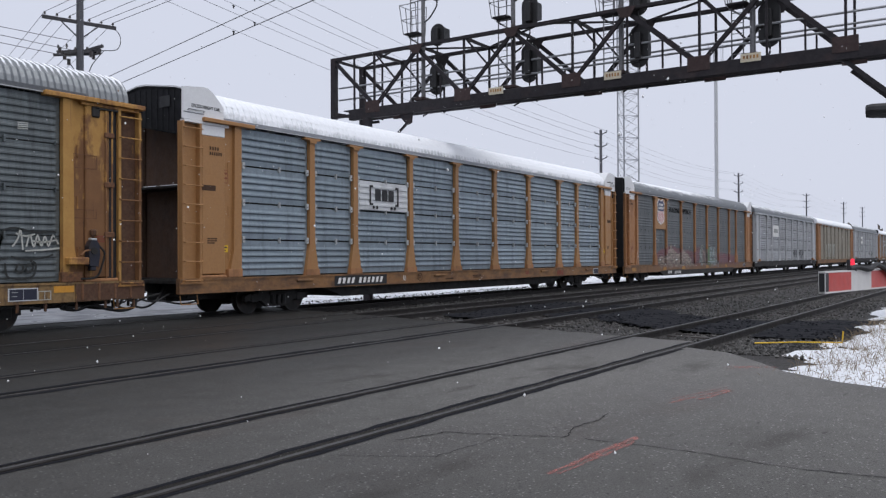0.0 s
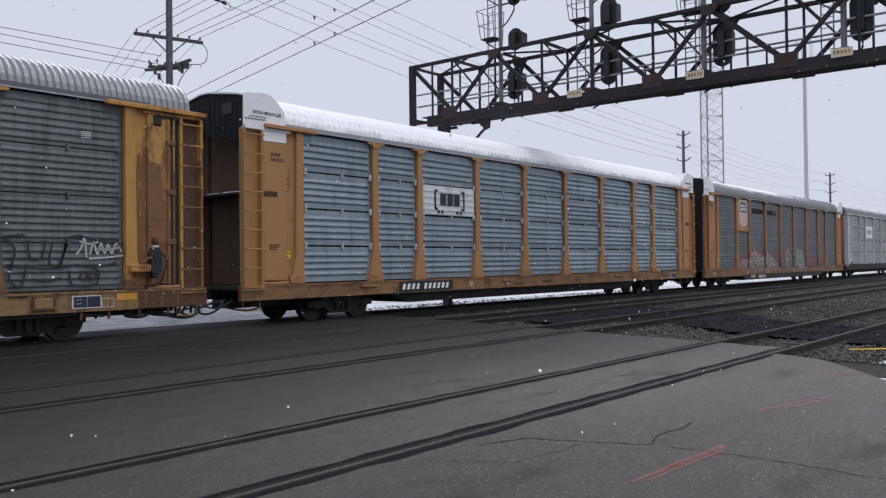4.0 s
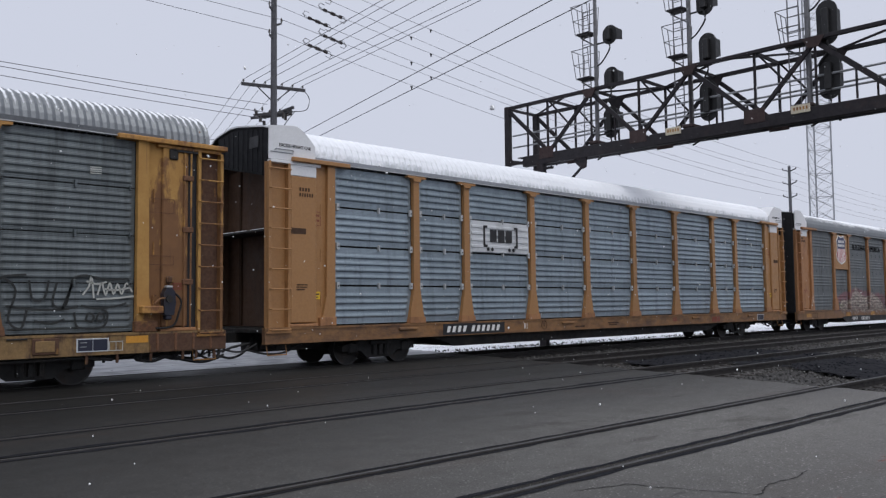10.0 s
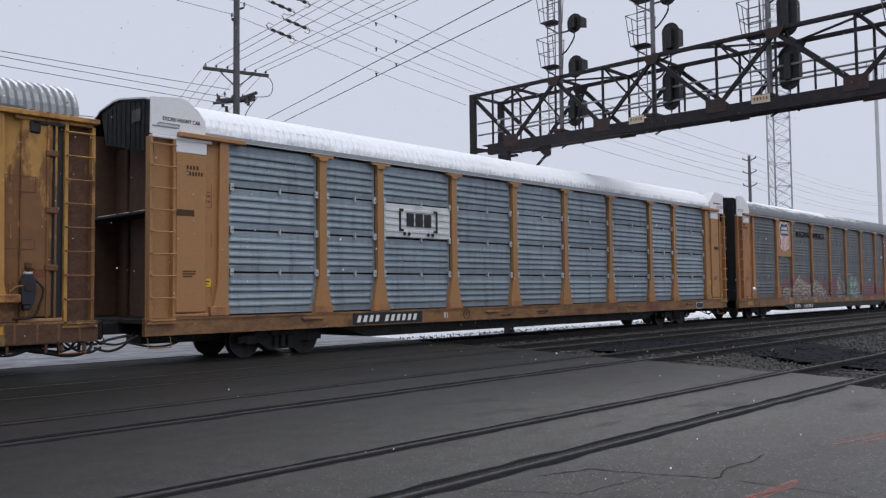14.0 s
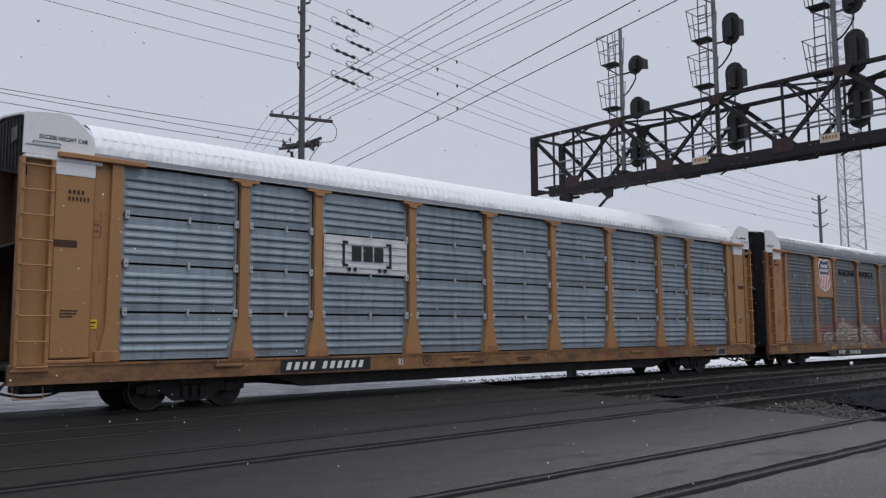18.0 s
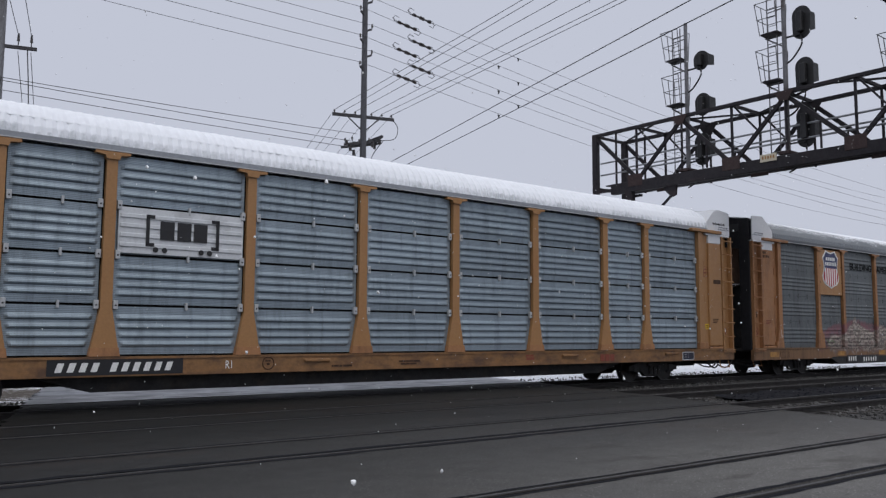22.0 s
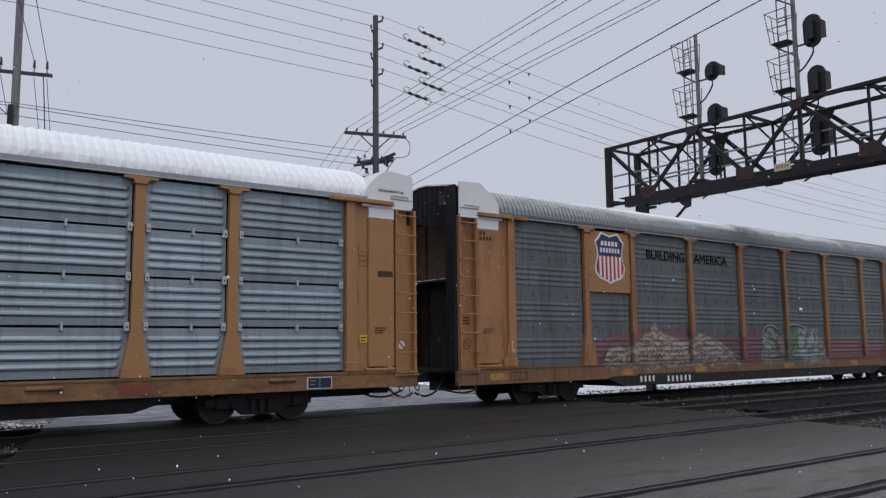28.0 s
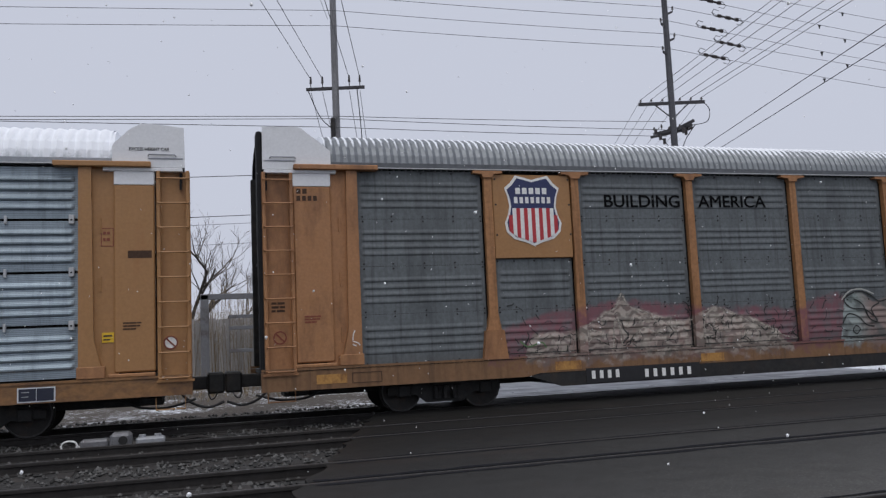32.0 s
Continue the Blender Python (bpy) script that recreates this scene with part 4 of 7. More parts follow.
        # ladder
        lad = bx(Shape(), 13.17 + shift_ + e_, 13.78 + shift_ + e_, -1.47, -1.44, 0.95, 4.88).ob("ladder_back", paint if kind != "old" else M_RUST_DARK, car)
        for x0 in (13.17 + shift_ + e_, 13.70 + shift_ + e_):
            bx(Shape(), x0, x0 + 0.07, -1.62, -1.45, 0.92, 4.88, 0.01).ob("ladder_stile", paint if kind != "old" else (M_STREAKED_EDGE if x0 < 13.5 else M_STREAKED), lad)
        for k in range(9):
            z = 1.0 + 0.467 * k
            Shape().tube([(X(13.19 + shift_ + e_), -1.62, z), (X(13.20 + shift_ + e_), -1.685, z - 0.02), (X(13.73 + shift_ + e_), -1.685, z - 0.02), (X(13.75 + shift_ + e_), -1.62, z)], 0.017, 6).ob("ladder_rung", paint if kind != "old" else M_STREAKED, lad)
        bx(Shape(), 13.15 + shift_ + e_, 13.82 + shift_ + e_, -1.64, -1.45, 0.90, 0.94).ob("ladder_foot", paint, lad)
        # far corner, doors and platform
        bx(Shape(), 12.4, 13.78 if hood else 13.35, 1.36, 1.46, 1.03, 5.30, 0.02).ob("far_corner", {"silver": M_ENDWALL, "old": M_RUSTY, "grey": M_BLACK}[kind] if kind in ("silver", "old", "grey") else M_DARK, car)
        bx(Shape(), 13.0, 13.08, -1.44, 1.5, 1.03, 4.98).ob("end_door", {"silver": M_ENDWALL, "grey": M_BLACK, "old": M_RUSTY, "pale": M_DARK, "beige": M_BLACK}[kind], car)
        if kind in ("grey", "silver"):
            bx(Shape(), 13.085, 13.10, -1.40, 1.34, 3.34, 4.95).ob("upper_end_wall", M_ENDWALL, car, "brown painted upper wall")
        if kind == "grey":
            bx(Shape(), 13.74, 13.85, -1.50, -1.10, 0.95, 5.72, 0.02).ob("door_jamb", M_CHAR, car, "black steel door jamb")
        for y in (-0.9, 0.7):
            bx(Shape(), 13.08, 13.13, y - 0.04, y + 0.04, 1.03, 4.95).ob("door_rib", M_DARK, car)
        shelf = bx(Shape(), 13.08, 13.7, -1.4, 1.34, 3.27, 3.33, 0.01).ob("upper_deck_end", M_BLACK, car)
        for y0, y1 in ((-1.3, -0.55), (-0.35, 0.1), (0.3, 1.2)):
            bx(Shape(), 13.3, 13.62, y0, y1, 3.33, 3.355, 0.012).ob("deck_snow", M_SNOW, shelf)
        bx(Shape(), 13.08, 13.75, -1.4, 1.4, 0.9, 1.0, 0.01).ob("end_platform", M_BLACK, car)
        if hood:
            # folded hood that closes the roof's end
            if kind == "silver":
                cut = [(12.46, 4.94), (12.46, 5.34), (12.52, 5.42), (12.70, 5.60), (12.84, 5.71), (12.97, 5.77), (13.12, 5.785), (13.75, 5.715), (13.76, 4.94)]
            else:
                cut = [(12.40, 4.94), (12.40, 5.32), (12.66, 5.54), (13.05, 5.81), (13.74, 5.79), (13.75, 4.94)]
            h = Shape().prism([(X(a), b) for a, b in cut], -1.60, -1.56).ob("roof_hood", M_WHITE, car)
            a_, b_ = min(X(12.95), X(13.74)), max(X(12.95), X(13.74))
            arch = [(-1.59, 5.66), (-1.30, 5.74), (-0.15, 5.90), (0.20, 5.90), (0.85, 5.78), (1.30, 5.55), (1.50, 5.22)]
            shell = lambda d: [(yy, zz - d) for yy, zz in arch]
            Shape().prism(shell(0.02) + shell(0.05)[::-1], a_ + 0.01, b_ - 0.01, "x").ob("hood_lining", M_CHAR, h)
            Shape().prism(shell(-0.02) + shell(0.016)[::-1], a_, b_, "x").ob("hood_top", M_WHITE, h)
            Shape().prism([(X(12.48), 5.33), (X(12.97), 5.80), (X(13.01), 5.76), (X(12.52), 5.30)], -1.56, 1.2).ob("hood_slope", M_WHITE, h)
            # fluted flap that closes the roof's end
            flap = Shape().prism([(-1.55, 4.52), (0.60, 4.96), (0.85, 5.74), (0.20, 5.86), (-0.15, 5.86), (-1.30, 5.70), (-1.55, 5.63)], min(X(13.66), X(13.70)), max(X(13.66), X(13.70)), "x").ob("hood_end", M_FLAP if kind == "silver" else M_CHAR, h)
            for k in range(10):
                y0 = -1.42 + 0.22 * k
                top_ = 5.66 + 0.13 * min(1.0, (y0 + 1.42) / 1.2) - max(0.0, y0 - 0.1) * 0.16
                low_ = 4.56 + 0.205 * (y0 + 1.55)
                Shape().prism([(y0 - 0.05, low_), (y0 + 0.05, low_), (y0 + 0.05, top_), (y0 - 0.05, top_)], min(X(13.70), X(13.715)), max(X(13.70), X(13.715)), "x").ob("hood_flute", M_FLAP if kind == "silver" else M_CHAR, flap)
            # black plate on the closed flap stands for the shade of an opening
            bx(Shape(), 13.716, 13.73, -1.1, -0.7, 5.28, 5.55).ob("flap_opening_dark", M_SIGNBLK, flap)
            bx(Shape(), 13.10, 13.72, -1.612, -1.58, 5.10, 5.12).ob("hood_seam", M_STRIP, h)
            Shape().tube([(X(13.1), -1.60, 5.16), (X(13.12), -1.64, 5.18), (X(13.58), -1.64, 5.18), (X(13.6), -1.60, 5.16)], 0.014, 6).ob("hood_grip", M_STRIP, h)
        else:
            bx(Shape(), 13.28, 13.34, -1.5, 1.5, 4.95, 5.34, 0.01).ob("end_header", M_RUSTY, car)
        # running gear and end fittings
        truck_frame(X(10.05)).ob("truck_frame", M_BLACK, car)
        bx(Shape(), 13.3, 14.25, -0.14, 0.14, 0.66, 0.92, 0.02).ob("coupler_shank", M_BLACK, car)
        bx(Shape(), 14.14, 14.476, -0.34, 0.30, 0.57, 0.99, 0.04).ob("coupler_head", M_BLACK, car)
        hose([(X(14.15), -0.36, 0.6), (X(14.2), -0.38, 0.47), (X(14.28), -0.38, 0.5), (X(14.33), -0.36, 0.6)], 0.014).ob("release_chain", M_BLACK, car)
        hose([(X(13.5), -0.55, 0.8), (X(13.8), -0.62, 0.46), (X(14.15), -0.6, 0.33), (X(14.45), -0.55, 0.42)], 0.028).ob("brake_hose", M_RUBBER, car)
        hose([(X(12.5), -0.95, 0.6), (X(12.9), -1.0, 0.43), (X(13.4), -1.0, 0.40), (X(13.9), -0.85, 0.52)], 0.024).ob("air_line", M_RUBBER, car)
        Shape().tube([(X(13.2), -1.45, 0.62), (X(13.2), -1.5, 0.40), (X(13.72), -1.5, 0.40), (X(13.72), -1.45, 0.62)], 0.016, 6).ob("sill_step", paint, car)
        bx(Shape(), 12.9, 13.3, -1.2, -0.5, 0.5, 0.62, 0.02).ob("end_bracket", M_BLACK, car)
    # lettering and signs, plain where it cannot be read or is a mark of ownership
    y = SIDE - 0.003
    for q in (-1, 1):
        x = q * (11.2 if kind != "old" else 11.02)
        if q > 0:
            sign = Shape().box(x - 0.31, x + 0.31, y - 0.012, y, 0.68, 0.94).ob("data_plate", M_PLATE, car)
            for k in (0, 1):
                Shape().box(x - 0.285 + k * 0.29, x - 0.005 + k * 0.29, y - 0.016, y - 0.004, 0.70, 0.92).ob("plate_field", M_PLATENAVY, sign)
            bars("plate_line", x - 0.24, 0.86, (0.07, 0.05), 0.014, y - 0.017, M_INKGREY, sign)
            bars("plate_line", x - 0.24, 0.78, (0.04, 0.07), 0.014, y - 0.017, M_INKGREY, sign)
        if kind == "silver":
            sg = Shape().box(q * 12.38 - 0.1, q * 12.38 + 0.1, -1.545, -1.535, 1.68, 1.86).ob("warning_label", M_YELLOW, car)
            bars("label_line", q * 12.38 - 0.08, 1.80, (0.15,), 0.03, -1.546, M_SIGNBLK, sg)
            bars("label_line", q * 12.38 - 0.08, 1.73, (0.12,), 0.025, -1.546, M_SIGNBLK, sg)
            bars("stencil_line", q * 12.36 - 0.06, 3.70, (0.05, 0.05), 0.05, -1.536, M_REDBROWN, car)
            bars("stencil_line", q * 12.36 - 0.06, 3.58, (0.04, 0.06), 0.05, -1.536, M_REDBROWN, car)
        for k, ws in enumerate(((0.1, 0.12, 0.08), (0.08, 0.14, 0.06), (0.12, 0.1))):
            bars("stencil_line", q * 12.82 - 0.18, 2.02 - 0.055 * k, ws, 0.028, -1.604, M_DARK if kind == "silver" else M_REDBROWN, car)
        if (kind, q) in (("silver", 1), ("grey", -1)):
            d = Shape().disc((q * 13.47, -1.475, 1.63), "y", 0.13, 0.01, 24).ob("no_entry_label", M_SIGNWHT if kind == "silver" else M_TAN_DIRTY, car)
            ring = Shape()
            for k in range(24):
                a0, a1 = 2 * math.pi * k / 24, 2 * math.pi * (k + 1) / 24
                ring.prism([(q * 13.47 + r * math.cos(a), 1.63 + r * math.sin(a)) for r, a in ((0.13, a0), (0.13, a1), (0.105, a1), (0.105, a0))], -1.489, -1.482)
            ring.beam((q * 13.47 - 0.08, -1.485, 1.71), (q * 13.47 + 0.08, -1.485, 1.55), 0.008, 0.03)
            ring.ob("label_ring", M_REDBROWN, d)
        if kind == "silver":
            lettering("hood_words", "EXCESS HEIGHT CAR", 0.112 if q < 0 else 0.09, pose(q * 13.08 + 0.04, -1.606, 5.285), M_WORD, car, "black stencilled words", 0.85, 0.012)
    if kind == "silver":
        tag = Shape().box(-8.2, -5.66, y - 0.006, y, 0.685, 0.985).ob("number_board", M_SIGNBLK, car)
        bars("board_bar", -8.04, 0.835, (0.115,) * 4, 0.17, y - 0.009, M_SIGNWHT, tag, 0.56, "", 0.16)
        bars("board_bar", -7.06, 0.835, (0.115,) * 6, 0.17, y - 0.009, M_SIGNWHT, tag, 0.56, "", 0.16)
        plate = Shape().box(-7.03, -4.44, -1.562, -1.551, 3.03, 3.93).ob("sign_plate", M_PLATE, car)
        for k in range(4):
            Shape().box(-7.0, -4.47, -1.584, -1.56, 3.15 + 0.19 * k, 3.235 + 0.19 * k, 0.010).ob("plate_rib", M_PLATE, plate)
        for x0, d in ((-6.50, 1), (-4.98, -1)):
            mark = Shape()
            mark.box(min(x0, x0 + d * 0.07), max(x0, x0 + d * 0.07), -1.592, -1.585, 3.18, 3.80)
            for z in (3.18, 3.74):
                mark.box(min(x0, x0 + d * 0.17), max(x0, x0 + d * 0.17), -1.592, -1.585, z, z + 0.07)
            mark.ob("bracket_mark", M_SIGNBLK, plate)
        for x0 in (-6.22, -5.87, -5.53):
            Shape().box(x0, x0 + 0.29, -1.592, -1.585, 3.33, 3.70).ob("block_mark", M_SIGNBLK, plate)
        for x0 in (-6.3, -6.12, -5.36, -5.18):
            Shape().disc((x0, -1.589, 3.12), "y", 0.055, 0.006, 12).ob("dot_mark", M_SIGNBLK, plate)
        lettering("class_mark", "R1", 0.24, pose(-4.68, y - 0.006, 0.83), M_SIGNWHT, car, "", 0.7)
        bars("owner_mark", 6.90, 0.81, (0.18, 0.18, 0.18), 0.20, y - 0.004, M_REDBROWN, car, 0.2)
        bars("stencil_line", -2.22, 0.76, (0.05, 0.12, 0.08, 0.24), 0.045, y - 0.004, M_DARK, car)
        for k, ws in enumerate(((0.18, 0.22, 0.2), (0.14, 0.1, 0.2))):
            bars("stencil_line", -0.36 + 0.06 * k, 0.835 - 0.065 * k, ws, 0.04, y - 0.004, M_DARK, car)
        Shape().tube([(-3.79 + 0.131 * math.cos(0.2 * math.pi / 2 * k), y - 0.003, 0.85 + 0.131 * math.sin(0.2 * math.pi / 2 * k)) for k in range(21)], 0.010, 5).ob("round_stencil", M_DARK, car)
        bars("stencil_line", -3.86, 0.90, (0.06, 0.05), 0.03, y - 0.004, M_DARK, car)
        bars("stencil_line", -3.83, 0.83, (0.07,), 0.05, y - 0.004, M_DARK, car)
        bars("stencil_line", 3.86, 0.91, (0.07, 0.06, 0.12), 0.05, y - 0.004, M_REDBROWN, car)
        bars("stencil_line", 3.88, 0.83, (0.30,), 0.07, y - 0.004, M_REDBROWN, car)
        bars("stencil_line", -12.92, 4.29, (0.05,) * 4, 0.085, -1.604, M_DARK, car)
        bars("stencil_line", -12.92, 4.16, (0.04,) * 6, 0.085, -1.604, M_DARK, car)
        for k in range(4):
            x = (-9.5, -2.6, 5.6, 10.3)[k]
            Shape().box(x - 0.32, x + 0.32, -1.66, -1.6, 0.86, 0.93, 0.015).ob("tie_down_step", M_SILL, car)
    if kind == "grey":
        for k, ws in enumerate(((0.1, 0.14), (0.14, 0.1), (0.08, 0.16))):
            bars("stencil_line", -13.62, 2.30 - 0.075 * k, ws, 0.045, -1.471, M_DARK, car)
        for pts in ([(-12.02, 1.72), (-12.06, 1.62), (-12.07, 1.52)], [(-12.07, 1.5), (-11.98, 1.47), (-11.93, 1.42)], [(-12.08, 1.44), (-12.0, 1.41)]):
            ribbon(smooth_line(pts), 0.018, -1.640).ob("chalk_mark", M_SIGNWHT, car)
        tag = Shape().box(-7.05, -4.25, y - 0.006, y, 0.39, 0.70).ob("number_board", M_SIGNBLK, car)
        bars("board_bar", -6.92, 0.56, (0.085,) * 4, 0.17, y - 0.009, M_SIGNWHT, tag, 0.62)
        bars("board_bar", -5.64, 0.53, (0.09,) * 6, 0.17, y - 0.009, M_SIGNWHT, tag, 0.72)
        for x in (-12.5, -7.45, -3.9, 1.3, 6.0):
            Shape().box(x - 0.3, x + 0.3, y - 0.006, y, 0.70, 0.88).ob("reflector", M_OCHRE, car)
        fr = Shape()
        for a, b_, c, d in ((-12.1, -11.5, 0.68, 0.695), (-12.1, -11.5, 0.875, 0.89), (-12.1, -12.085, 0.68, 0.89), (-11.515, -11.5, 0.68, 0.89)):
            fr.box(a, b_, y - 0.005, y, c, d)
        fr.ob("stencil_frame", M_DARK, car)
        board = Shape().box(-8.96, -7.16, -1.57, -1.52, 3.10, 4.90, 0.012).ob("emblem_board", M_TAN, car)
        cx = -8.06

        def shield(k):
            half = [(0.0, 4.79), (0.37, 4.885), (0.50, 4.72), (0.635, 4.61), (0.57, 4.43), (0.535, 4.22), (0.575, 4.03), (0.655, 3.85), (0.62, 3.66), (0.46, 3.51), (0.18, 3.43), (0.0, 3.355)]
            pts = half + [(-a, b) for a, b in reversed(half[1:-1])]
            return [(cx + a * k, 4.12 + (b - 4.12) * k) for a, b in pts]

        Shape().prism(shield(1.0), -1.585, -1.57).ob("emblem_border", M_SIGNWHT, board)
        Shape().prism(shield(0.92), -1.589, -1.58).ob("emblem_field", M_NAVY, board)
        rim_ = [(0.0, 3.42), (0.16, 3.48), (0.42, 3.56), (0.56, 3.68), (0.60, 3.85)]

        def hem(d):
            """Height of the shield's lower edge at a distance from its middle line."""
            d = abs(d)
            for (d0, z0_), (d1, z1_) in zip(rim_, rim_[1:]):
                if d <= d1:
                    return z0_ + (z1_ - z0_) * (d - d0) / (d1 - d0)
            return 3.85

        for k in range(13):
            a, b = -0.56 + k * 0.0862, -0.56 + (k + 1) * 0.0862
            top_ = 4.17 if 0 < k < 12 else 4.02
            st = Shape().prism([(cx + a, hem(a)), (cx + b, hem(b)), (cx + b, top_), (cx + a, top_)], -1.596, -1.588)
            st.ob("emblem_stripe", M_SIGNWHT if k % 2 else M_RED, board)
        bars("emblem_bar", cx - 0.385, 4.545, (0.105,) * 5, 0.135, -1.593, M_SIGNWHT, board, 0.36)
        bars("emblem_bar", cx - 0.425, 4.345, (0.078,) * 7, 0.135, -1.593, M_SIGNWHT, board, 0.36)
        for x in (-8.9, -7.2):
            for z in (3.6, 4.25, 4.8):
                Shape().disc((x, -1.575, z), "y", 0.022, 0.014, 8).ob("board_bolt", M_BLACK, board)
        lettering("slogan_word", "BUILDING", 0.39, pose(-5.36, -1.524, 4.33), M_WORD, car, "black painted word", 1.11, 0.014)
        lettering("slogan_word", "AMERICA", 0.39, pose(-3.00, -1.524, 4.33), M_WORD, car, "black painted word", 1.12, 0.014)
        bars("stencil_line", -13.1, 4.50, (0.085, 0.085), 0.10, -1.604, M_DARK, car)
        bars("stencil_line", -13.1, 4.36, (0.075,) * 4, 0.10, -1.604, M_DARK, car)
        rnd = random.Random(5)
        for k in range(120):
            x = rnd.uniform(-8.8, -0.2)
            z = rnd.uniform(1.12, 1.5) if k % 3 else rnd.uniform(1.6, 2.1)
            pts, a = [(x, z)], rnd.uniform(0, 6.3)
            for i in range(rnd.randint(2, 5)):
                a += rnd.uniform(-1.1, 1.1)
                x, z = x + 0.07 * math.cos(a), min(2.15, max(1.08, z + 0.07 * math.sin(a)))
                pts.append((x, z))
            ribbon(pts, rnd.uniform(0.012, 0.024), -1.522).ob("spray_line", M_INKDARK, car)

        def stroke(pts, w, m_, name="spray_stroke"):
            ribbon(smooth_line(pts), w * 0.8, -1.523).ob(name, m_, car)

        stroke([(-7.28, 1.09), (-7.17, 1.44), (-6.9, 1.62), (-6.27, 1.94), (-6.15, 2.04), (-6.05, 2.28), (-5.93, 2.06), (-5.8, 1.96), (-5.4, 1.84), (-5.13, 1.71), (-4.8, 1.5)], 0.045, M_PINKWHITE)
        stroke([(-4.38, 1.6), (-4.1, 1.78), (-3.68, 1.9), (-3.3, 1.8), (-2.96, 1.63), (-2.5, 1.5), (-2.13, 1.34), (-1.9, 1.2), (-1.5, 1.12)], 0.04, M_PINKWHITE)
        stroke([(-6.3, 1.12), (-6.28, 1.5), (-6.2, 1.75), (-6.12, 1.5), (-6.1, 1.15)], 0.06, M_PINKWHITE)
        for cx_, cz, r, a0, a1, w in ((-5.55, 1.35, 0.42, 0.2, 2.6, 0.035), (-5.55, 1.35, 0.30, 0.1, 2.4, 0.03), (-5.5, 1.32, 0.2, -0.3, 3.4, 0.03), (-6.8, 1.25, 0.25, 0.3, 3.0, 0.05), (-6.75, 1.2, 0.14, 0, 3.1, 0.04),
                                      (-3.95, 1.45, 0.10, 0, 6.2, 0.03), (-3.6, 1.5, 0.13, 0, 6.2, 0.03), (-2.75, 1.25, 0.26, 0.3, 3.3, 0.035), (-2.72, 1.22, 0.15, 0, 3.4, 0.035), (-4.72, 1.62, 0.13, 1, 5.2, 0.03), (-4.95, 1.3, 0.22, 0, 2.2, 0.03)):
            stroke([(cx_ + r * 1.15 * math.cos(a0 + (a1 - a0) * i / 9), cz + r * math.sin(a0 + (a1 - a0) * i / 9)) for i in range(10)], w, M_PINKWHITE)
        for x0 in (-4.18, -4.05, -3.95):
            stroke([(x0, 1.1), (x0 - 0.06, 1.5), (x0 + 0.05, 1.75)], 0.05, M_PINKWHITE)
        # thin dark vertical lines beside the posts
        for x0, z0, z1 in ((-4.36, 0.98, 1.98), (-1.52, 0.98, 1.95), (-7.02, 1.15, 1.7)):
            stroke([(x0, z0), (x0 + 0.03, (z0 + z1) / 2), (x0 - 0.02, z1)], 0.02, M_INKDARK)
        # the letters beside it: black outline with a pale rim
        for pts, w, m_ in (([(0.75, 1.55), (0.5, 1.72), (0.12, 1.76), (-0.08, 1.95), (0.12, 2.1), (0.45, 2.15), (0.78, 2.02), (0.95, 1.9), (1.35, 1.98)], 0.03, M_INKDARK),
                           ([(0.2, 1.98), (0.45, 1.84), (0.62, 1.5), (0.85, 1.42), (0.7, 1.72), (0.95, 1.86)], 0.03, M_INKDARK),
                           ([(-0.18, 1.4), (0.0, 1.62), (0.3, 1.55), (0.5, 1.36), (0.75, 1.3)], 0.03, M_INKDARK), ([(-0.2, 1.1), (0.4, 1.05), (1.3, 1.1)], 0.035, M_INKDARK),
                           ([(0.1, 1.22), (0.2, 1.34), (0.32, 1.25), (0.2, 1.14), (0.1, 1.22)], 0.025, M_INKDARK),
                           ([(1.5, 1.1), (1.42, 1.5), (1.46, 2.02), (1.75, 2.18), (2.3, 2.16), (2.6, 2.05)], 0.035, M_INKDARK), ([(1.6, 1.3), (1.5, 1.45), (1.62, 1.58), (1.8, 1.5), (1.75, 1.32), (1.6, 1.3)], 0.03, M_INKDARK),
                           ([(2.05, 1.8), (2.08, 1.45), (2.35, 1.36), (2.62, 1.5), (2.6, 1.82), (2.35, 1.9), (2.05, 1.8)], 0.03, M_INKDARK), ([(2.75, 1.95), (2.7, 1.5), (2.95, 1.36), (3.25, 1.5), (3.3, 1.85), (3.1, 2.05), (2.75, 1.95)], 0.03, M_INKDARK),
                           ([(3.35, 2.05), (3.7, 1.75), (3.5, 1.45), (3.85, 1.3), (4.0, 1.7)], 0.03, M_INKDARK), ([(1.8, 1.14), (2.6, 1.12), (3.9, 1.16)], 0.04, M_BLUESPRAY), ([(1.9, 1.22), (3.0, 1.2), (3.8, 1.25)], 0.025, M_GREENSPRAY),
                           ([(-0.15, 1.97), (0.1, 2.17), (0.47, 2.21), (0.82, 2.08)], 0.03, M_PALE_SPRAY), ([(1.4, 2.06), (1.74, 2.24), (2.32, 2.22), (2.8, 2.1)], 0.03, M_PALE_SPRAY),
                           ([(2.2, 1.5), (2.3, 1.75), (2.45, 1.55)], 0.04, M_PALE_SPRAY), ([(2.85, 1.6), (3.0, 1.8), (3.15, 1.62)], 0.05, M_PALE_SPRAY), ([(-8.5, 1.35), (-8.3, 1.22), (-8.0, 1.3), (-7.9, 1.18)], 0.03, M_GREENSPRAY)):
            stroke(pts, w * 1.35, m_)
        # dark line of the panels' bottom edge, put in as thin strokes of colour
        for a, b in ((-8.85, -7.1), (-6.95, -4.3), (-4.1, -1.5), (-1.3, 1.3), (1.5, 4.1)):
            stroke([(a, 1.09), (b, 1.085)], 0.022, M_INKDARK)
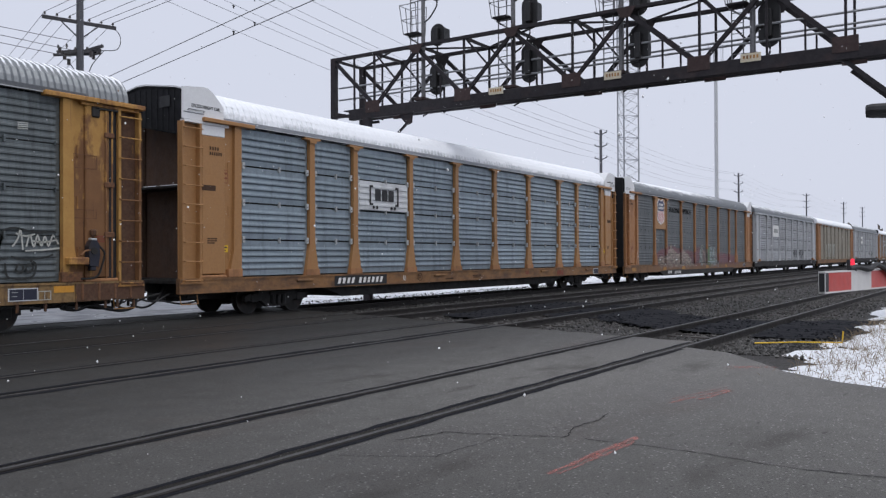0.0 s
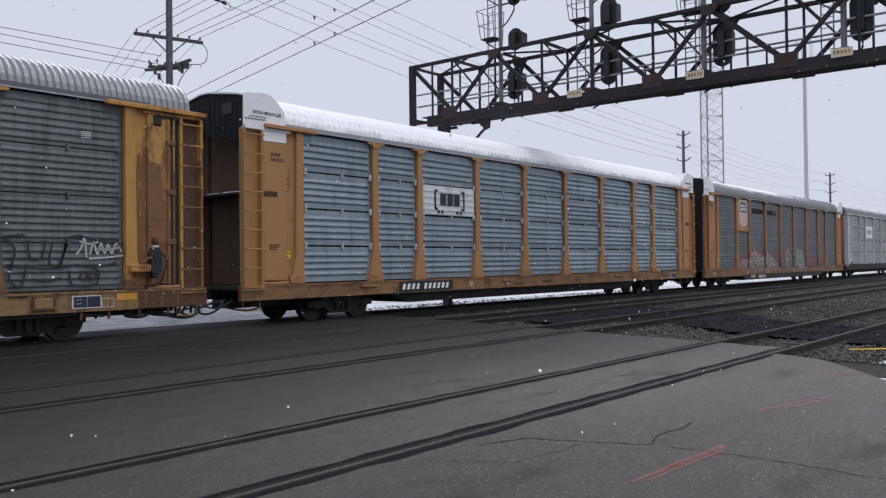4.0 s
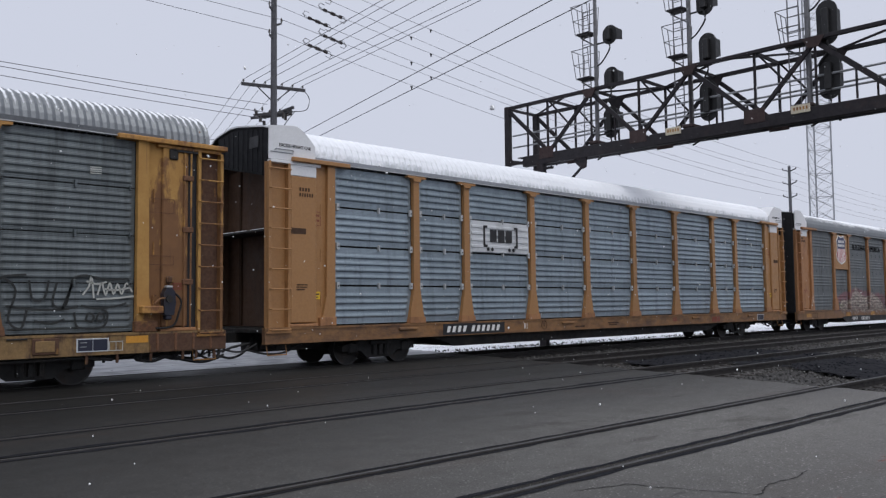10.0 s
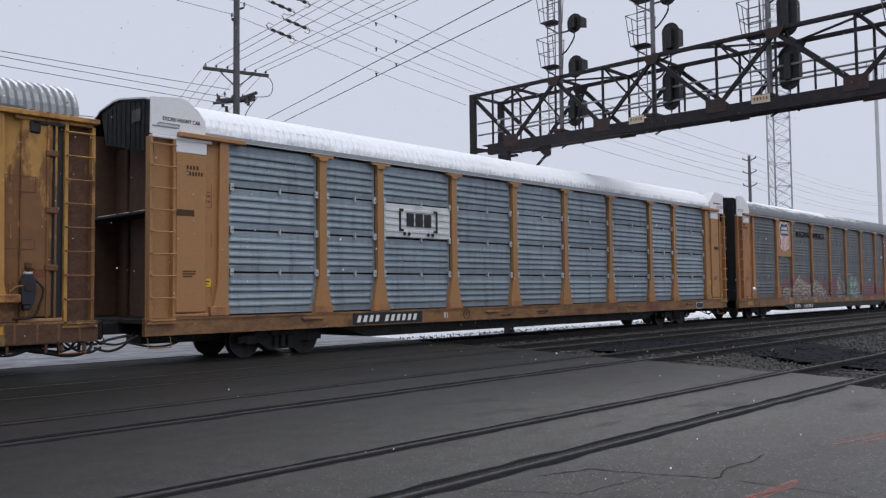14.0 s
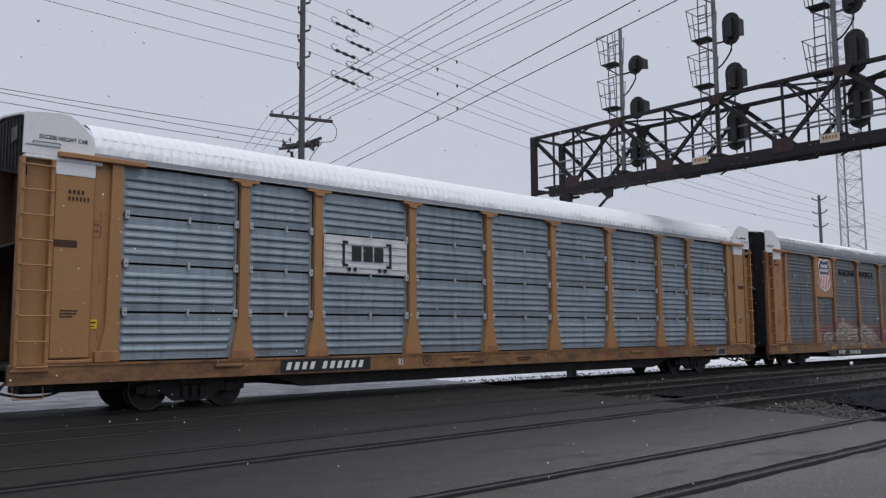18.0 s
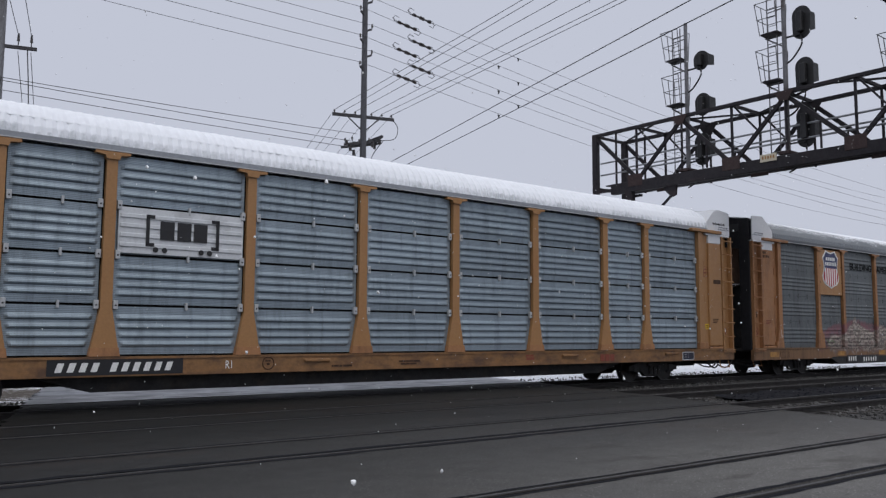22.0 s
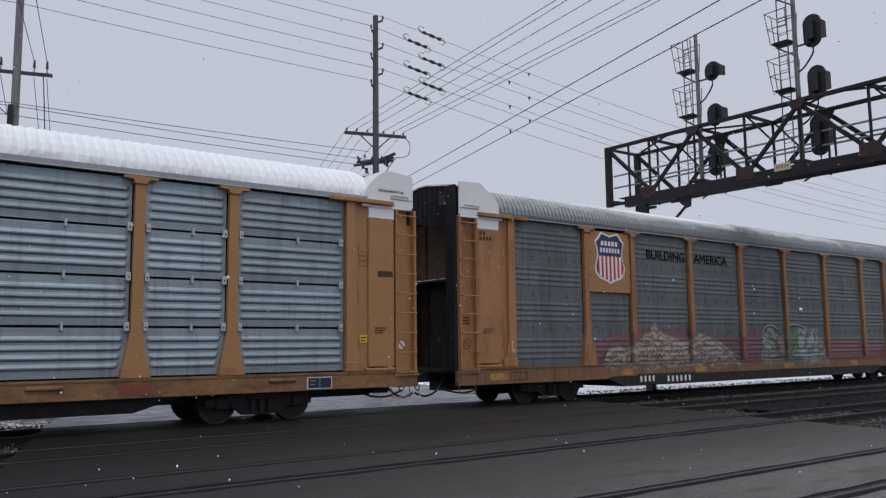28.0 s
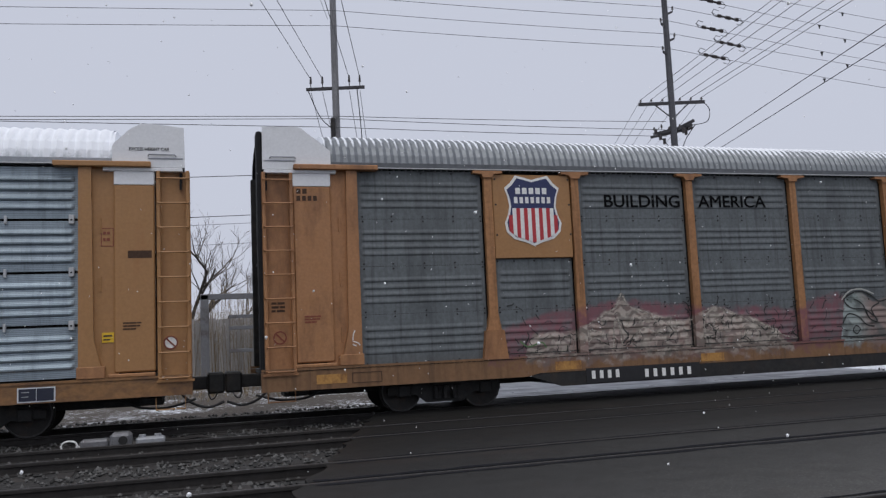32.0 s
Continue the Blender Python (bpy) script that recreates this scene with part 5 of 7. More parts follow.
    if kind == "old":
        for w, m_, lines in ((0.035, M_PALE_SPRAY, ([(10.83, 1.78), (10.95, 1.95), (11.0, 2.15), (11.05, 1.72)], [(10.9, 2.05), (11.1, 2.0), (11.3, 2.04)], [(11.1, 1.7), (11.5, 1.72), (11.85, 1.76)], [(11.25, 1.9), (11.5, 1.88), (11.78, 1.93)],
                                                         [(11.12, 1.78), (11.2, 2.02), (11.28, 1.78), (11.36, 2.02), (11.44, 1.8), (11.52, 2.0), (11.6, 1.8), (11.7, 2.02), (11.82, 1.84)])),
                             (0.042, M_INKDARK, ([(10.45, 1.5), (10.6, 1.9), (10.66, 2.1), (10.9, 2.16), (11.3, 2.08), (11.7, 2.1), (11.78, 2.0)], [(10.68, 1.45), (10.72, 1.2), (10.85, 1.14), (11.1, 1.13), (11.28, 1.2), (11.32, 1.42), (11.2, 1.5)],
                                                [(10.9, 1.3), (10.95, 1.42), (11.05, 1.38), (11.02, 1.26), (10.9, 1.3)], [(11.1, 1.3), (11.16, 1.42), (11.26, 1.36), (11.2, 1.26), (11.1, 1.3)], [(10.8, 1.58), (11.1, 1.52), (11.5, 1.56), (11.7, 1.62)],
                                                [(9.42, 2.1), (9.62, 1.86), (9.5, 1.34), (9.72, 1.16), (9.82, 1.5)], [(9.85, 2.06), (9.92, 1.7), (10.12, 1.72), (10.2, 2.06)], [(9.95, 1.3), (10.25, 1.24), (10.5, 1.32)], [(10.35, 2.02), (10.28, 1.62), (10.5, 1.56), (10.62, 2.0)], [(9.45, 1.58), (9.9, 1.52), (10.4, 1.5), (10.75, 1.56)], [(9.3, 2.0), (9.42, 2.12), (9.8, 2.16)], [(4.0, 1.2), (4.4, 2.0), (4.9, 1.3), (5.3, 2.1), (5.7, 1.25)], [(6.0, 1.3), (6.3, 2.0), (6.7, 1.8), (6.4, 1.4)]))):
            for pts in lines:
                ribbon(smooth_line(pts), w, -1.548).ob("spray_stroke", m_, car)
        for k in range(4):
            ribbon([(10.94, 4.18 + 0.04 * k), (11.16, 4.19 + 0.04 * k)], 0.02, -1.548).ob("stencil_line", M_PALE_SPRAY, car)
        # black box as the slot's shade, between cover and ladder; door rods and latches
        Shape().box(13.0, 13.24, -1.53, -1.46, 1.03, 4.9).ob("slot_shade", M_SIGNBLK, car)
        for x0 in (12.90, 13.05):
            Shape().tube([(x0, -1.62, 1.1), (x0, -1.62, 4.8)], 0.022, 6).ob("door_rod", M_STREAKED, car)
        for z in (2.0, 3.1, 4.2):
            Shape().box(12.86, 13.10, -1.65, -1.58, z, z + 0.12, 0.015).ob("rod_guide", M_RUSTY, car)
        # hand brake with its gear box
        b = Shape().box(11.92, 12.38, -1.80, -1.6, 1.40, 1.56, 0.02).ob("brake_step", M_OCHRE, car)
        gear = Shape().prism([(12.41, 1.38), (12.62, 1.36), (12.66, 1.62), (12.64, 1.84), (12.58, 1.93), (12.46, 1.93), (12.39, 1.80)], -1.76, -1.60).ob("brake_gear_box", M_BRAKE, car, "dark navy brake housing")
        Shape().disc((12.51, -1.77, 1.70), "y", 0.075, 0.03, 14).ob("gear_hub", M_BLACK, gear)
        Shape().box(12.46, 12.60, -1.74, -1.62, 1.93, 1.975, 0.01).ob("gear_collar", M_CLIP, gear, "pale metal collar")
        Shape().box(12.49, 12.64, -1.73, -1.60, 2.02, 2.17, 0.03).ob("lever_head", M_RUST_DARK, gear)
        Shape().tube([(12.54, -1.68, 1.95), (12.56, -1.67, 2.08)], 0.03, 7).ob("lever_neck", M_RUST_DARK, gear)
        Shape().tube([(12.44, -1.74, 1.72), (12.30, -1.76, 1.70), (12.20, -1.76, 1.60)], 0.022, 6).ob("brake_lever", M_STREAKED, gear)
        Shape().box(12.44, 12.58, -1.75, -1.62, 1.27, 1.37, 0.02).ob("chain_guide", M_BRAKE, gear)
        hose([(12.64, -1.70, 1.84), (12.80, -1.70, 1.66), (12.76, -1.68, 1.40), (12.64, -1.66, 1.14), (12.28, -1.64, 1.10)], 0.022).ob("brake_rod", M_BLACK, car)
        for z, h in ((3.48, 0.29), (2.40, 0.18)):
            fr = Shape()
            for a, b_, c, d in ((12.12, 12.68, z, z + 0.015), (12.12, 12.68, z + h, z + h + 0.015), (12.12, 12.135, z, z + h), (12.665, 12.68, z, z + h)):
                fr.box(a, b_, -1.606, -1.6, c, d)
            fr.ob("stencil_frame", M_RUSTY, car)
        Shape().box(12.55, 12.75, -1.64, -1.59, 4.62, 4.86, 0.03).ob("lock_box", M_BLACK, car)
        Shape().box(12.62, 13.2, -1.64, -1.60, 4.80, 4.85, 0.01).ob("lock_bar", M_BLACK, car)
        Shape().box(12.17, 13.9, y - 0.012, y, 0.62, 1.02, 0.004).ob("rusted_sill_end", M_RUST_DARK, car)
        for x0 in (12.3, 12.7, 13.1, 13.5):
            Shape().box(x0, x0 + 0.06, y - 0.03, y - 0.01, 0.64, 1.0, 0.01).ob("sill_rib", M_RUSTY, car)
        Shape().box(11.68, 12.14, y - 0.006, y, 0.82, 0.96).ob("reflector", M_REFLECT, car, "orange reflective strip")
        Shape().box(5.6, 6.2, y - 0.006, y, 0.82, 0.96).ob("reflector", M_REFLECT, car, "orange reflective strip")
        fr = Shape()
        for a, b_, c, d in ((11.34, 11.62, 0.68, 0.695), (11.34, 11.62, 0.855, 0.87), (11.34, 11.355, 0.68, 0.87), (11.605, 11.62, 0.68, 0.87), (11.475, 11.485, 0.70, 0.855)):
            fr.box(a, b_, y - 0.006, y, c, d)
        fr.ob("stencil_frame", M_PALE_SPRAY, car)
        for x0 in (9.90, 4.6, -0.4, -5.2):
            pocket = Shape().box(x0, x0 + 0.48, y - 0.045, y, 0.66, 0.97, 0.015).ob("jack_pocket", M_RUST_DARK, car)
            Shape().box(x0 + 0.05, x0 + 0.40, y - 0.06, y - 0.04, 0.71, 0.92, 0.01).ob("pocket_face", M_SILL_OLD, pocket)
        for x0 in (9.46, 6.9, 2.4, -2.0):
            Shape().box(x0, x0 + 0.36, y - 0.03, y, 0.95, 0.985, 0.008).ob("tie_down_step", M_BLACK, car)
        for x0 in (8.0, 10.9, 11.5, 12.2, 12.9, 13.2, 13.62):
            Shape().box(x0, x0 + 0.05, -1.58, -1.53, 0.44, 0.61, 0.008).ob("sill_hanger", M_RUST_DARK, car)
        Shape().tube([(-8.0, -1.5, 0.53), (8.0, -1.5, 0.53), (10.9, -1.5, 0.56), (11.45, -1.5, 0.50)], 0.03, 7).ob("train_line_pipe", M_BLACK, car)
        for pts, r in (([(12.72, -1.3, 0.66), (12.4, -1.36, 0.6), (12.05, -1.38, 0.55), (12.0, -1.38, 0.47), (12.35, -1.38, 0.42), (12.7, -1.36, 0.5), (13.05, -1.36, 0.41), (13.49, -1.34, 0.34), (13.85, -1.3, 0.42), (13.98, -1.2, 0.62)], 0.034),
                       ([(12.9, -1.2, 0.66), (12.5, -1.3, 0.50), (12.15, -1.3, 0.49), (12.5, -1.3, 0.62), (12.85, -1.3, 0.50), (13.3, -1.3, 0.42)], 0.026),
                       ([(13.3, -1.2, 0.62), (13.5, -1.2, 0.46), (13.7, -1.1, 0.60), (14.1, -1.0, 0.52), (14.5, -0.9, 0.60), (14.9, -0.9, 0.66)], 0.03),
                       ([(13.9, -1.3, 0.66), (14.2, -1.2, 0.54), (14.6, -1.1, 0.50), (15.0, -1.1, 0.66)], 0.022), ([(11.2, -1.4, 0.62), (11.6, -1.42, 0.54), (12.0, -1.4, 0.60)], 0.018)):
            hose(pts, r).ob("control_cable", M_RUBBER, car)
        for x0 in (11.3, 12.05, 13.2, 13.6):
            Shape().box(x0, x0 + 0.05, -1.42, -1.36, 0.44, 0.66, 0.01).ob("cable_hanger", M_BLACK, car)
    if kind == "beige":
        for k, x0 in enumerate((-7.6, -6.4, -5.0, -3.2, -2.0)):
            ribbon(smooth_line([(x0, 1.3), (x0 + 0.1, 2.6), (x0 + 0.6, 2.7), (x0 + 0.5, 2.0), (x0 + 0.9, 1.3)]), 0.22, -1.545).ob("spray_stroke", M_PALE_SPRAY, car)
    if kind == "pale":
        plate = Shape().box(-7.03, -4.6, -1.575, -1.55, 3.2, 4.2).ob("sign_plate", M_SIGNWHT, car)
        Shape().box(-6.6, -5.0, -1.58, -1.57, 3.55, 3.9).ob("block_mark", M_INKGREY, plate)
        for x0 in (1.6, 2.6, 4.6, 6.0):
            ribbon(smooth_line([(x0, 1.2), (x0 + 0.2, 1.9), (x0 + 0.6, 1.5), (x0 + 0.8, 2.0), (x0 + 1.1, 1.2)]), 0.14, -1.565).ob("spray_stroke", M_INKDARK, car)
    return car


PITCH, TRAIN_X, TRAIN_Y = 28.75, 27.08, 18.0
WORDS = {
    "old": "weathered dark zinc autorack with rusting ochre ends and graffiti",
    "silver": "silver corrugated zinc autorack with tan posts and snowy roof",
    "grey": "grimy grey autorack with tan ends and sprayed graffiti",
    "pale": "all-silver autorack with pale posts and a black sill",
    "beige": "faded beige autorack with tan ends and pale graffiti",
}
train = []
masters = {}
for k, kind in ((-1, "old"), (0, "silver"), (1, "grey"), (2, "pale"), (3, "beige")):
    masters[kind] = tagged(autorack(kind), WORDS[kind], "railroad car", "cars of the train")
    train.append((masters[kind], TRAIN_X + PITCH * k + (0.21 if k == 1 else 0.0)))
for k, kind in ((4, "pale"), (5, "silver"), (6, "grey")):
    train.append((copy_thing(masters[kind], Matrix.Identity(4)), TRAIN_X + PITCH * k))
axles = []
rim = Shape()
for k in range(32):
    a0, a1 = 2 * math.pi * k / 32, 2 * math.pi * (k + 1) / 32
    rim.prism([(r * math.cos(a), r * math.sin(a)) for r, a in ((0.422, a0), (0.422, a1), (0.395, a1), (0.395, a0))], -0.836, -0.822)
rim = rim.ob("wheel_rim", M_TREAD)
rim_mesh = rim.data
bpy.data.objects.remove(rim)
wheel_mesh = wheelset().ob("wheelset", M_WHEEL).data
bpy.data.objects.remove(bpy.data.objects["wheelset"])
for car, x in train:
    for a in (-10.93, -9.17, 9.17, 10.93):
        w = new("wheelset", wheel_mesh)
        w.parent = car
        w.location = (a, 0, 0.42)
        rim = new("wheel_rim", rim_mesh)
        rim.parent = w
        axles.append((w, a))
for car, x in train:
    car.location = (x, TRAIN_Y, 0)


# ---- ground, road and tracks ----
def near_y(y0):
    return lambda x: y0 - 0.0155 * (x - 3.0)


RAILS = [near_y(4.58), near_y(6.06), lambda x: 9.27, lambda x: 10.73, lambda x: 13.22, lambda x: 14.68, lambda x: 17.25, lambda x: 18.75]


def road_left(y):
    return 1.03 + (y - 8.9) * 0.306


def road_right(y):
    return 15.0 + (y - 5.0) * 0.26


ground = Shape()
ground.v = [(-900, -700, -0.17), (1500, -700, -0.17), (1500, 1200, -0.17), (-900, 1200, -0.17)]
ground.f = [(0, 1, 2, 3)]
tagged(ground.ob("ground", M_GROUND), "crushed stone ground by the tracks, snow beyond", "ground", kind="structure")

road = tagged(new("road"), "damp worn grey asphalt street over the level crossing", "road", kind="structure")


def slab(lo, hi, cut_left=road_left, cut_right=road_right, top=0.0, material=M_ASPHALT):
    """One strip of asphalt between two lines across the street, with worn edges."""
    rnd = random.Random(int(hi(0) * 100))
    pts = []
    for cut, order in ((cut_left, (lo, hi)), (cut_right, (hi, lo))):
        ends = []
        for line in order:
            x = cut(line(5.0))
            for _ in range(3):
                x = cut(line(x))
            ends.append((x, line(x)))
        n = max(2, int(abs(ends[1][1] - ends[0][1]) / 0.25))
        for i in range(n + 1):
            t = i / n
            pts.append((ends[0][0] + (ends[1][0] - ends[0][0]) * t + (rnd.uniform(-0.10, 0.10) if 0 < i < n else 0), ends[0][1] + (ends[1][1] - ends[0][1]) * t))
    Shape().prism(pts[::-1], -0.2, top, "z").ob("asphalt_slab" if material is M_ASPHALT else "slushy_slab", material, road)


def shift(f, d):
    return lambda x: f(x) + d


IN, OUT = 0.105, 0.075
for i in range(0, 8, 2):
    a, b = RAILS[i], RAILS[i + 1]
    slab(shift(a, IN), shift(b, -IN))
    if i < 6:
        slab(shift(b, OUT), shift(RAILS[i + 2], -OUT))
slab(shift(RAILS[7], OUT), lambda x: 90.0, material=M_SLUSH)
# dark sealed joints on both sides of every rail
for i, f in enumerate(RAILS[:6]):
    for d in (-1, 1):
        off = (OUT if (d < 0) == (i % 2 == 0) else IN)
        rj = random.Random(i * 7 + d)
        x0, x1 = road_left(f(2)) + 0.1 if i > 1 else -6.0, road_right(f(15)) - 0.1
        if i == 0 and d < 0:
            x1 = 13.6
        s, n = Shape(), int((x1 - x0) / 0.3)
        wide = (0.075, 0.05, 0.12, 0.05, 0.06, 0.05)[i]
        for k in range(n + 1):
            x = x0 + (x1 - x0) * k / n
            s.v += [(x, f(x) + d * off, 0.004), (x, f(x) + d * (off + wide * rj.uniform(0.55, 1.3)), 0.004)]
        for k in range(n):
            q = (2 * k, 2 * k + 2, 2 * k + 3, 2 * k + 1)
            s.f.append(q if d > 0 else q[::-1])
        s.ob("sealed_joint", M_TAR, road)
# the near side of the street widens into an apron
apron = [(-40, -40), (-40, 4.0), (-4, RAILS[0](-4) - OUT), (13.9, RAILS[0](13.9) - OUT), (13.5, 3.55), (12.5, 2.85), (11.7, 2.35), (11.05, 1.6), (10.8, 1.0), (10.7, -40)]
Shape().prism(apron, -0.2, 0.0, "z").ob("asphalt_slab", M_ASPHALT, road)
# crack and spray marks on the apron
rnd = random.Random(2)


def crack(pts, w):
    s, fine = Shape(), []
    for (x0, y0), (x1, y1) in zip(pts, pts[1:]):
        n = max(2, int(math.hypot(x1 - x0, y1 - y0) / 0.07))
        fine += [(x0 + (x1 - x0) * i / n + rnd.uniform(-0.02, 0.02), y0 + (y1 - y0) * i / n + rnd.uniform(-0.02, 0.02)) for i in range(n)]
    for (x0, y0), (x1, y1) in zip(fine, fine[1:]):
        d = math.hypot(x1 - x0, y1 - y0) or 1
        ww = w * rnd.uniform(0.4, 1.3)
        nx, ny = -(y1 - y0) / d * ww, (x1 - x0) / d * ww
        k = len(s.v)
        s.v += [(x0 - nx, y0 - ny, 0.004), (x1 - nx, y1 - ny, 0.004), (x1 + nx, y1 + ny, 0.004), (x0 + nx, y0 + ny, 0.004)]
        s.f.append((k, k + 1, k + 2, k + 3))
    return s


crack([(5.6, 4.2), (6.09, 4.02), (6.45, 3.05), (6.89, 3.15), (7.3, 3.12), (7.74, 3.17)], 0.009).ob("asphalt_crack", M_CRACK, road)
crack([(6.5, 2.9), (6.52, 1.88), (6.38, 1.24), (6.49, 0.65), (6.4, -0.5)], 0.007).ob("asphalt_crack", M_CRACK, road)
crack([(4.9, 4.3), (5.3, 3.6), (6.1, 3.5)], 0.004).ob("asphalt_crack", M_CRACK, road)
for (x0, y0), (x1, y1), w in (((5.3, 2.64), (6.75, 2.52), 0.02), ((5.35, 2.58), (6.6, 2.49), 0.014), ((5.8, 2.62), (6.8, 2.55), 0.02), ((8.55, 2.85), (9.75, 2.55), 0.022), ((8.9, 2.64), (9.7, 2.5), 0.02), ((8.8, 2.9), (9.9, 2.62), 0.014), ((11.6, 3.05), (12.0, 2.5), 0.05), ((11.75, 3.05), (12.1, 2.6), 0.04)):
    s, n = Shape(), 14
    for k in range(n + 1):
        t = k / n
        ww = w * rnd.uniform(0.5, 1.5)
        cx_, cy_ = x0 + (x1 - x0) * t, y0 + (y1 - y0) * t + rnd.uniform(-0.008, 0.008)
        s.v += [(cx_, cy_ - ww, 0.005), (cx_, cy_ + ww, 0.005)]
        if k:
            s.f.append((2 * k - 2, 2 * k, 2 * k + 1, 2 * k - 1))
    s.ob("survey_mark", M_ORANGE_MARK, road, "worn orange sprayed survey mark")

# rails and ties, four tracks side by side
rail_profile = [(-0.068, -0.17), (0.068, -0.17), (0.068, -0.155), (0.012, -0.14), (0.012, -0.05), (0.036, -0.04), (0.036, -0.006), (0.028, 0.0),
                (-0.028, 0.0), (-0.036, -0.006), (-0.036, -0.04), (-0.012, -0.05), (-0.012, -0.14), (-0.068, -0.155)]
tie_mesh = Shape().box(-0.11, 0.11, -1.28, 1.28, -0.3, -0.150, 0.012).ob("tie", M_TIE)
tie_data = tie_mesh.data
bpy.data.objects.remove(tie_mesh)
plate_data = Shape().box(-0.09, 0.09, -0.17, 0.17, -0.152, -0.138, 0.004).ob("tie_plate", M_RAIL)
plate_mesh = plate_data.data
bpy.data.objects.remove(plate_data)
tie_spots = []
for i in range(4):
    track = tagged(new("track"), "railway track with rusty rails on dark timber ties", "railway track", "parallel tracks", "structure")
    turn = -0.0155 if i == 0 else 0.0
    for f in RAILS[2 * i:2 * i + 2]:
        r = Shape().prism(rail_profile, -60.0, 330.0, "x").ob("rail", M_RAIL, track)
        r.matrix_basis = pose(0, f(0), 0.004, 0, 0, math.degrees(math.atan(turn)))
        t = Shape().box(-60, 330, -0.024, 0.024, 0.0, 0.003).ob("running_surface", M_RAILTOP, track, "worn bright rail head")
        t.matrix_basis = r.matrix_basis
    mid = lambda x: (RAILS[2 * i](x) + RAILS[2 * i + 1](x)) / 2
    k = 0
    for x in [-9 + 0.56 * j for j in range(150)]:
        y = mid(x)
        if road_left(y) - 0.35 < x < road_right(y) + 0.25 or (i == 0 and x < 14):
            continue
        o = new("tie", tie_data)
        o.parent, o.matrix_basis = track, pose(x, y + random.uniform(-0.05, 0.05), random.uniform(-0.012, 0.006), 0, 0, random.uniform(-1, 1) + math.degrees(math.atan(turn)))
        tie_spots.append((x, y))
        if x < 34:
            for f in RAILS[2 * i:2 * i + 2]:
                p = new("tie_plate", plate_mesh)
                p.parent, p.matrix_basis = track, pose(x, f(x), 0)

# loose stones of the ballast
rng = np.random.default_rng(4)
oct_v = np.array([(1, 0, 0), (-1, 0, 0), (0, 1, 0), (0, -1, 0), (0, 0, 1), (0, 0, -1)], float)
oct_f = np.array([(0, 2, 4), (2, 1, 4), (1, 3, 4), (3, 0, 4), (2, 0, 5), (1, 2, 5), (3, 1, 5), (0, 3, 5)])


def stones(n, x0, x1, y0, y1):
    x, y = rng.uniform(x0, x1, n), rng.uniform(y0, y1, n)
    ok = ~((x > 1.03 + (y - 8.9) * 0.306 - 0.1) & (x < 15.0 + (y - 5) * 0.26 + 0.1))
    return np.stack([x[ok], y[ok]], 1)


spots = np.concatenate([stones(12000, 14.5, 36, 3.0, 17.0), stones(7000, 36, 62, 1.0, 17.0), stones(9000, -7, 5, 7.5, 21.5), stones(3500, 13, 24, 1.5, 4.5), stones(3000, 16, 45, 16, 22)])
size = rng.uniform(0.018, 0.046, len(spots))
verts = oct_v[None] * rng.uniform(0.6, 1.25, (len(spots), 6, 1)) * size[:, None, None]
ang = rng.uniform(0, 6.28, len(spots))
c, s_ = np.cos(ang)[:, None], np.sin(ang)[:, None]
verts[..., 0], verts[..., 1] = verts[..., 0] * c - verts[..., 1] * s_, verts[..., 0] * s_ + verts[..., 1] * c
verts[..., :2] += spots[:, None]
verts[..., 2] += (-0.165 + size * 0.4)[:, None]
faces = oct_f[None] + 6 * np.arange(len(spots))[:, None, None]
me = bpy.data.meshes.new("ballast_stones")
me.from_pydata(verts.reshape(-1, 3).tolist(), [], faces.reshape(-1, 3).tolist())
m_, n_, l_, p_ = nodes_of("ballast_stone_tones")
geo = n_.new("ShaderNodeNewGeometry")
tone = mixc(n_, l_, geo.outputs["Random Per Island"], (0.010, 0.0095, 0.009), (0.125, 0.122, 0.117))
l_.new(tone, p_.inputs["Base Color"])
p_.inputs["Roughness"].default_value = 0.8
me.materials.append(m_)
tagged(new("ballast_stones", me), "loose grey crushed stones between the tracks", "gravel", kind="stuff")

# black paving patches beside the crossing: lumpy, with crumbled edges
def inside(poly, x, y):
    hit = False
    for (x0, y0), (x1, y1) in zip(poly, poly[1:] + poly[:1]):
        if (y0 > y) != (y1 > y) and x < x0 + (y - y0) * (x1 - x0) / (y1 - y0):
            hit = not hit
    return hit


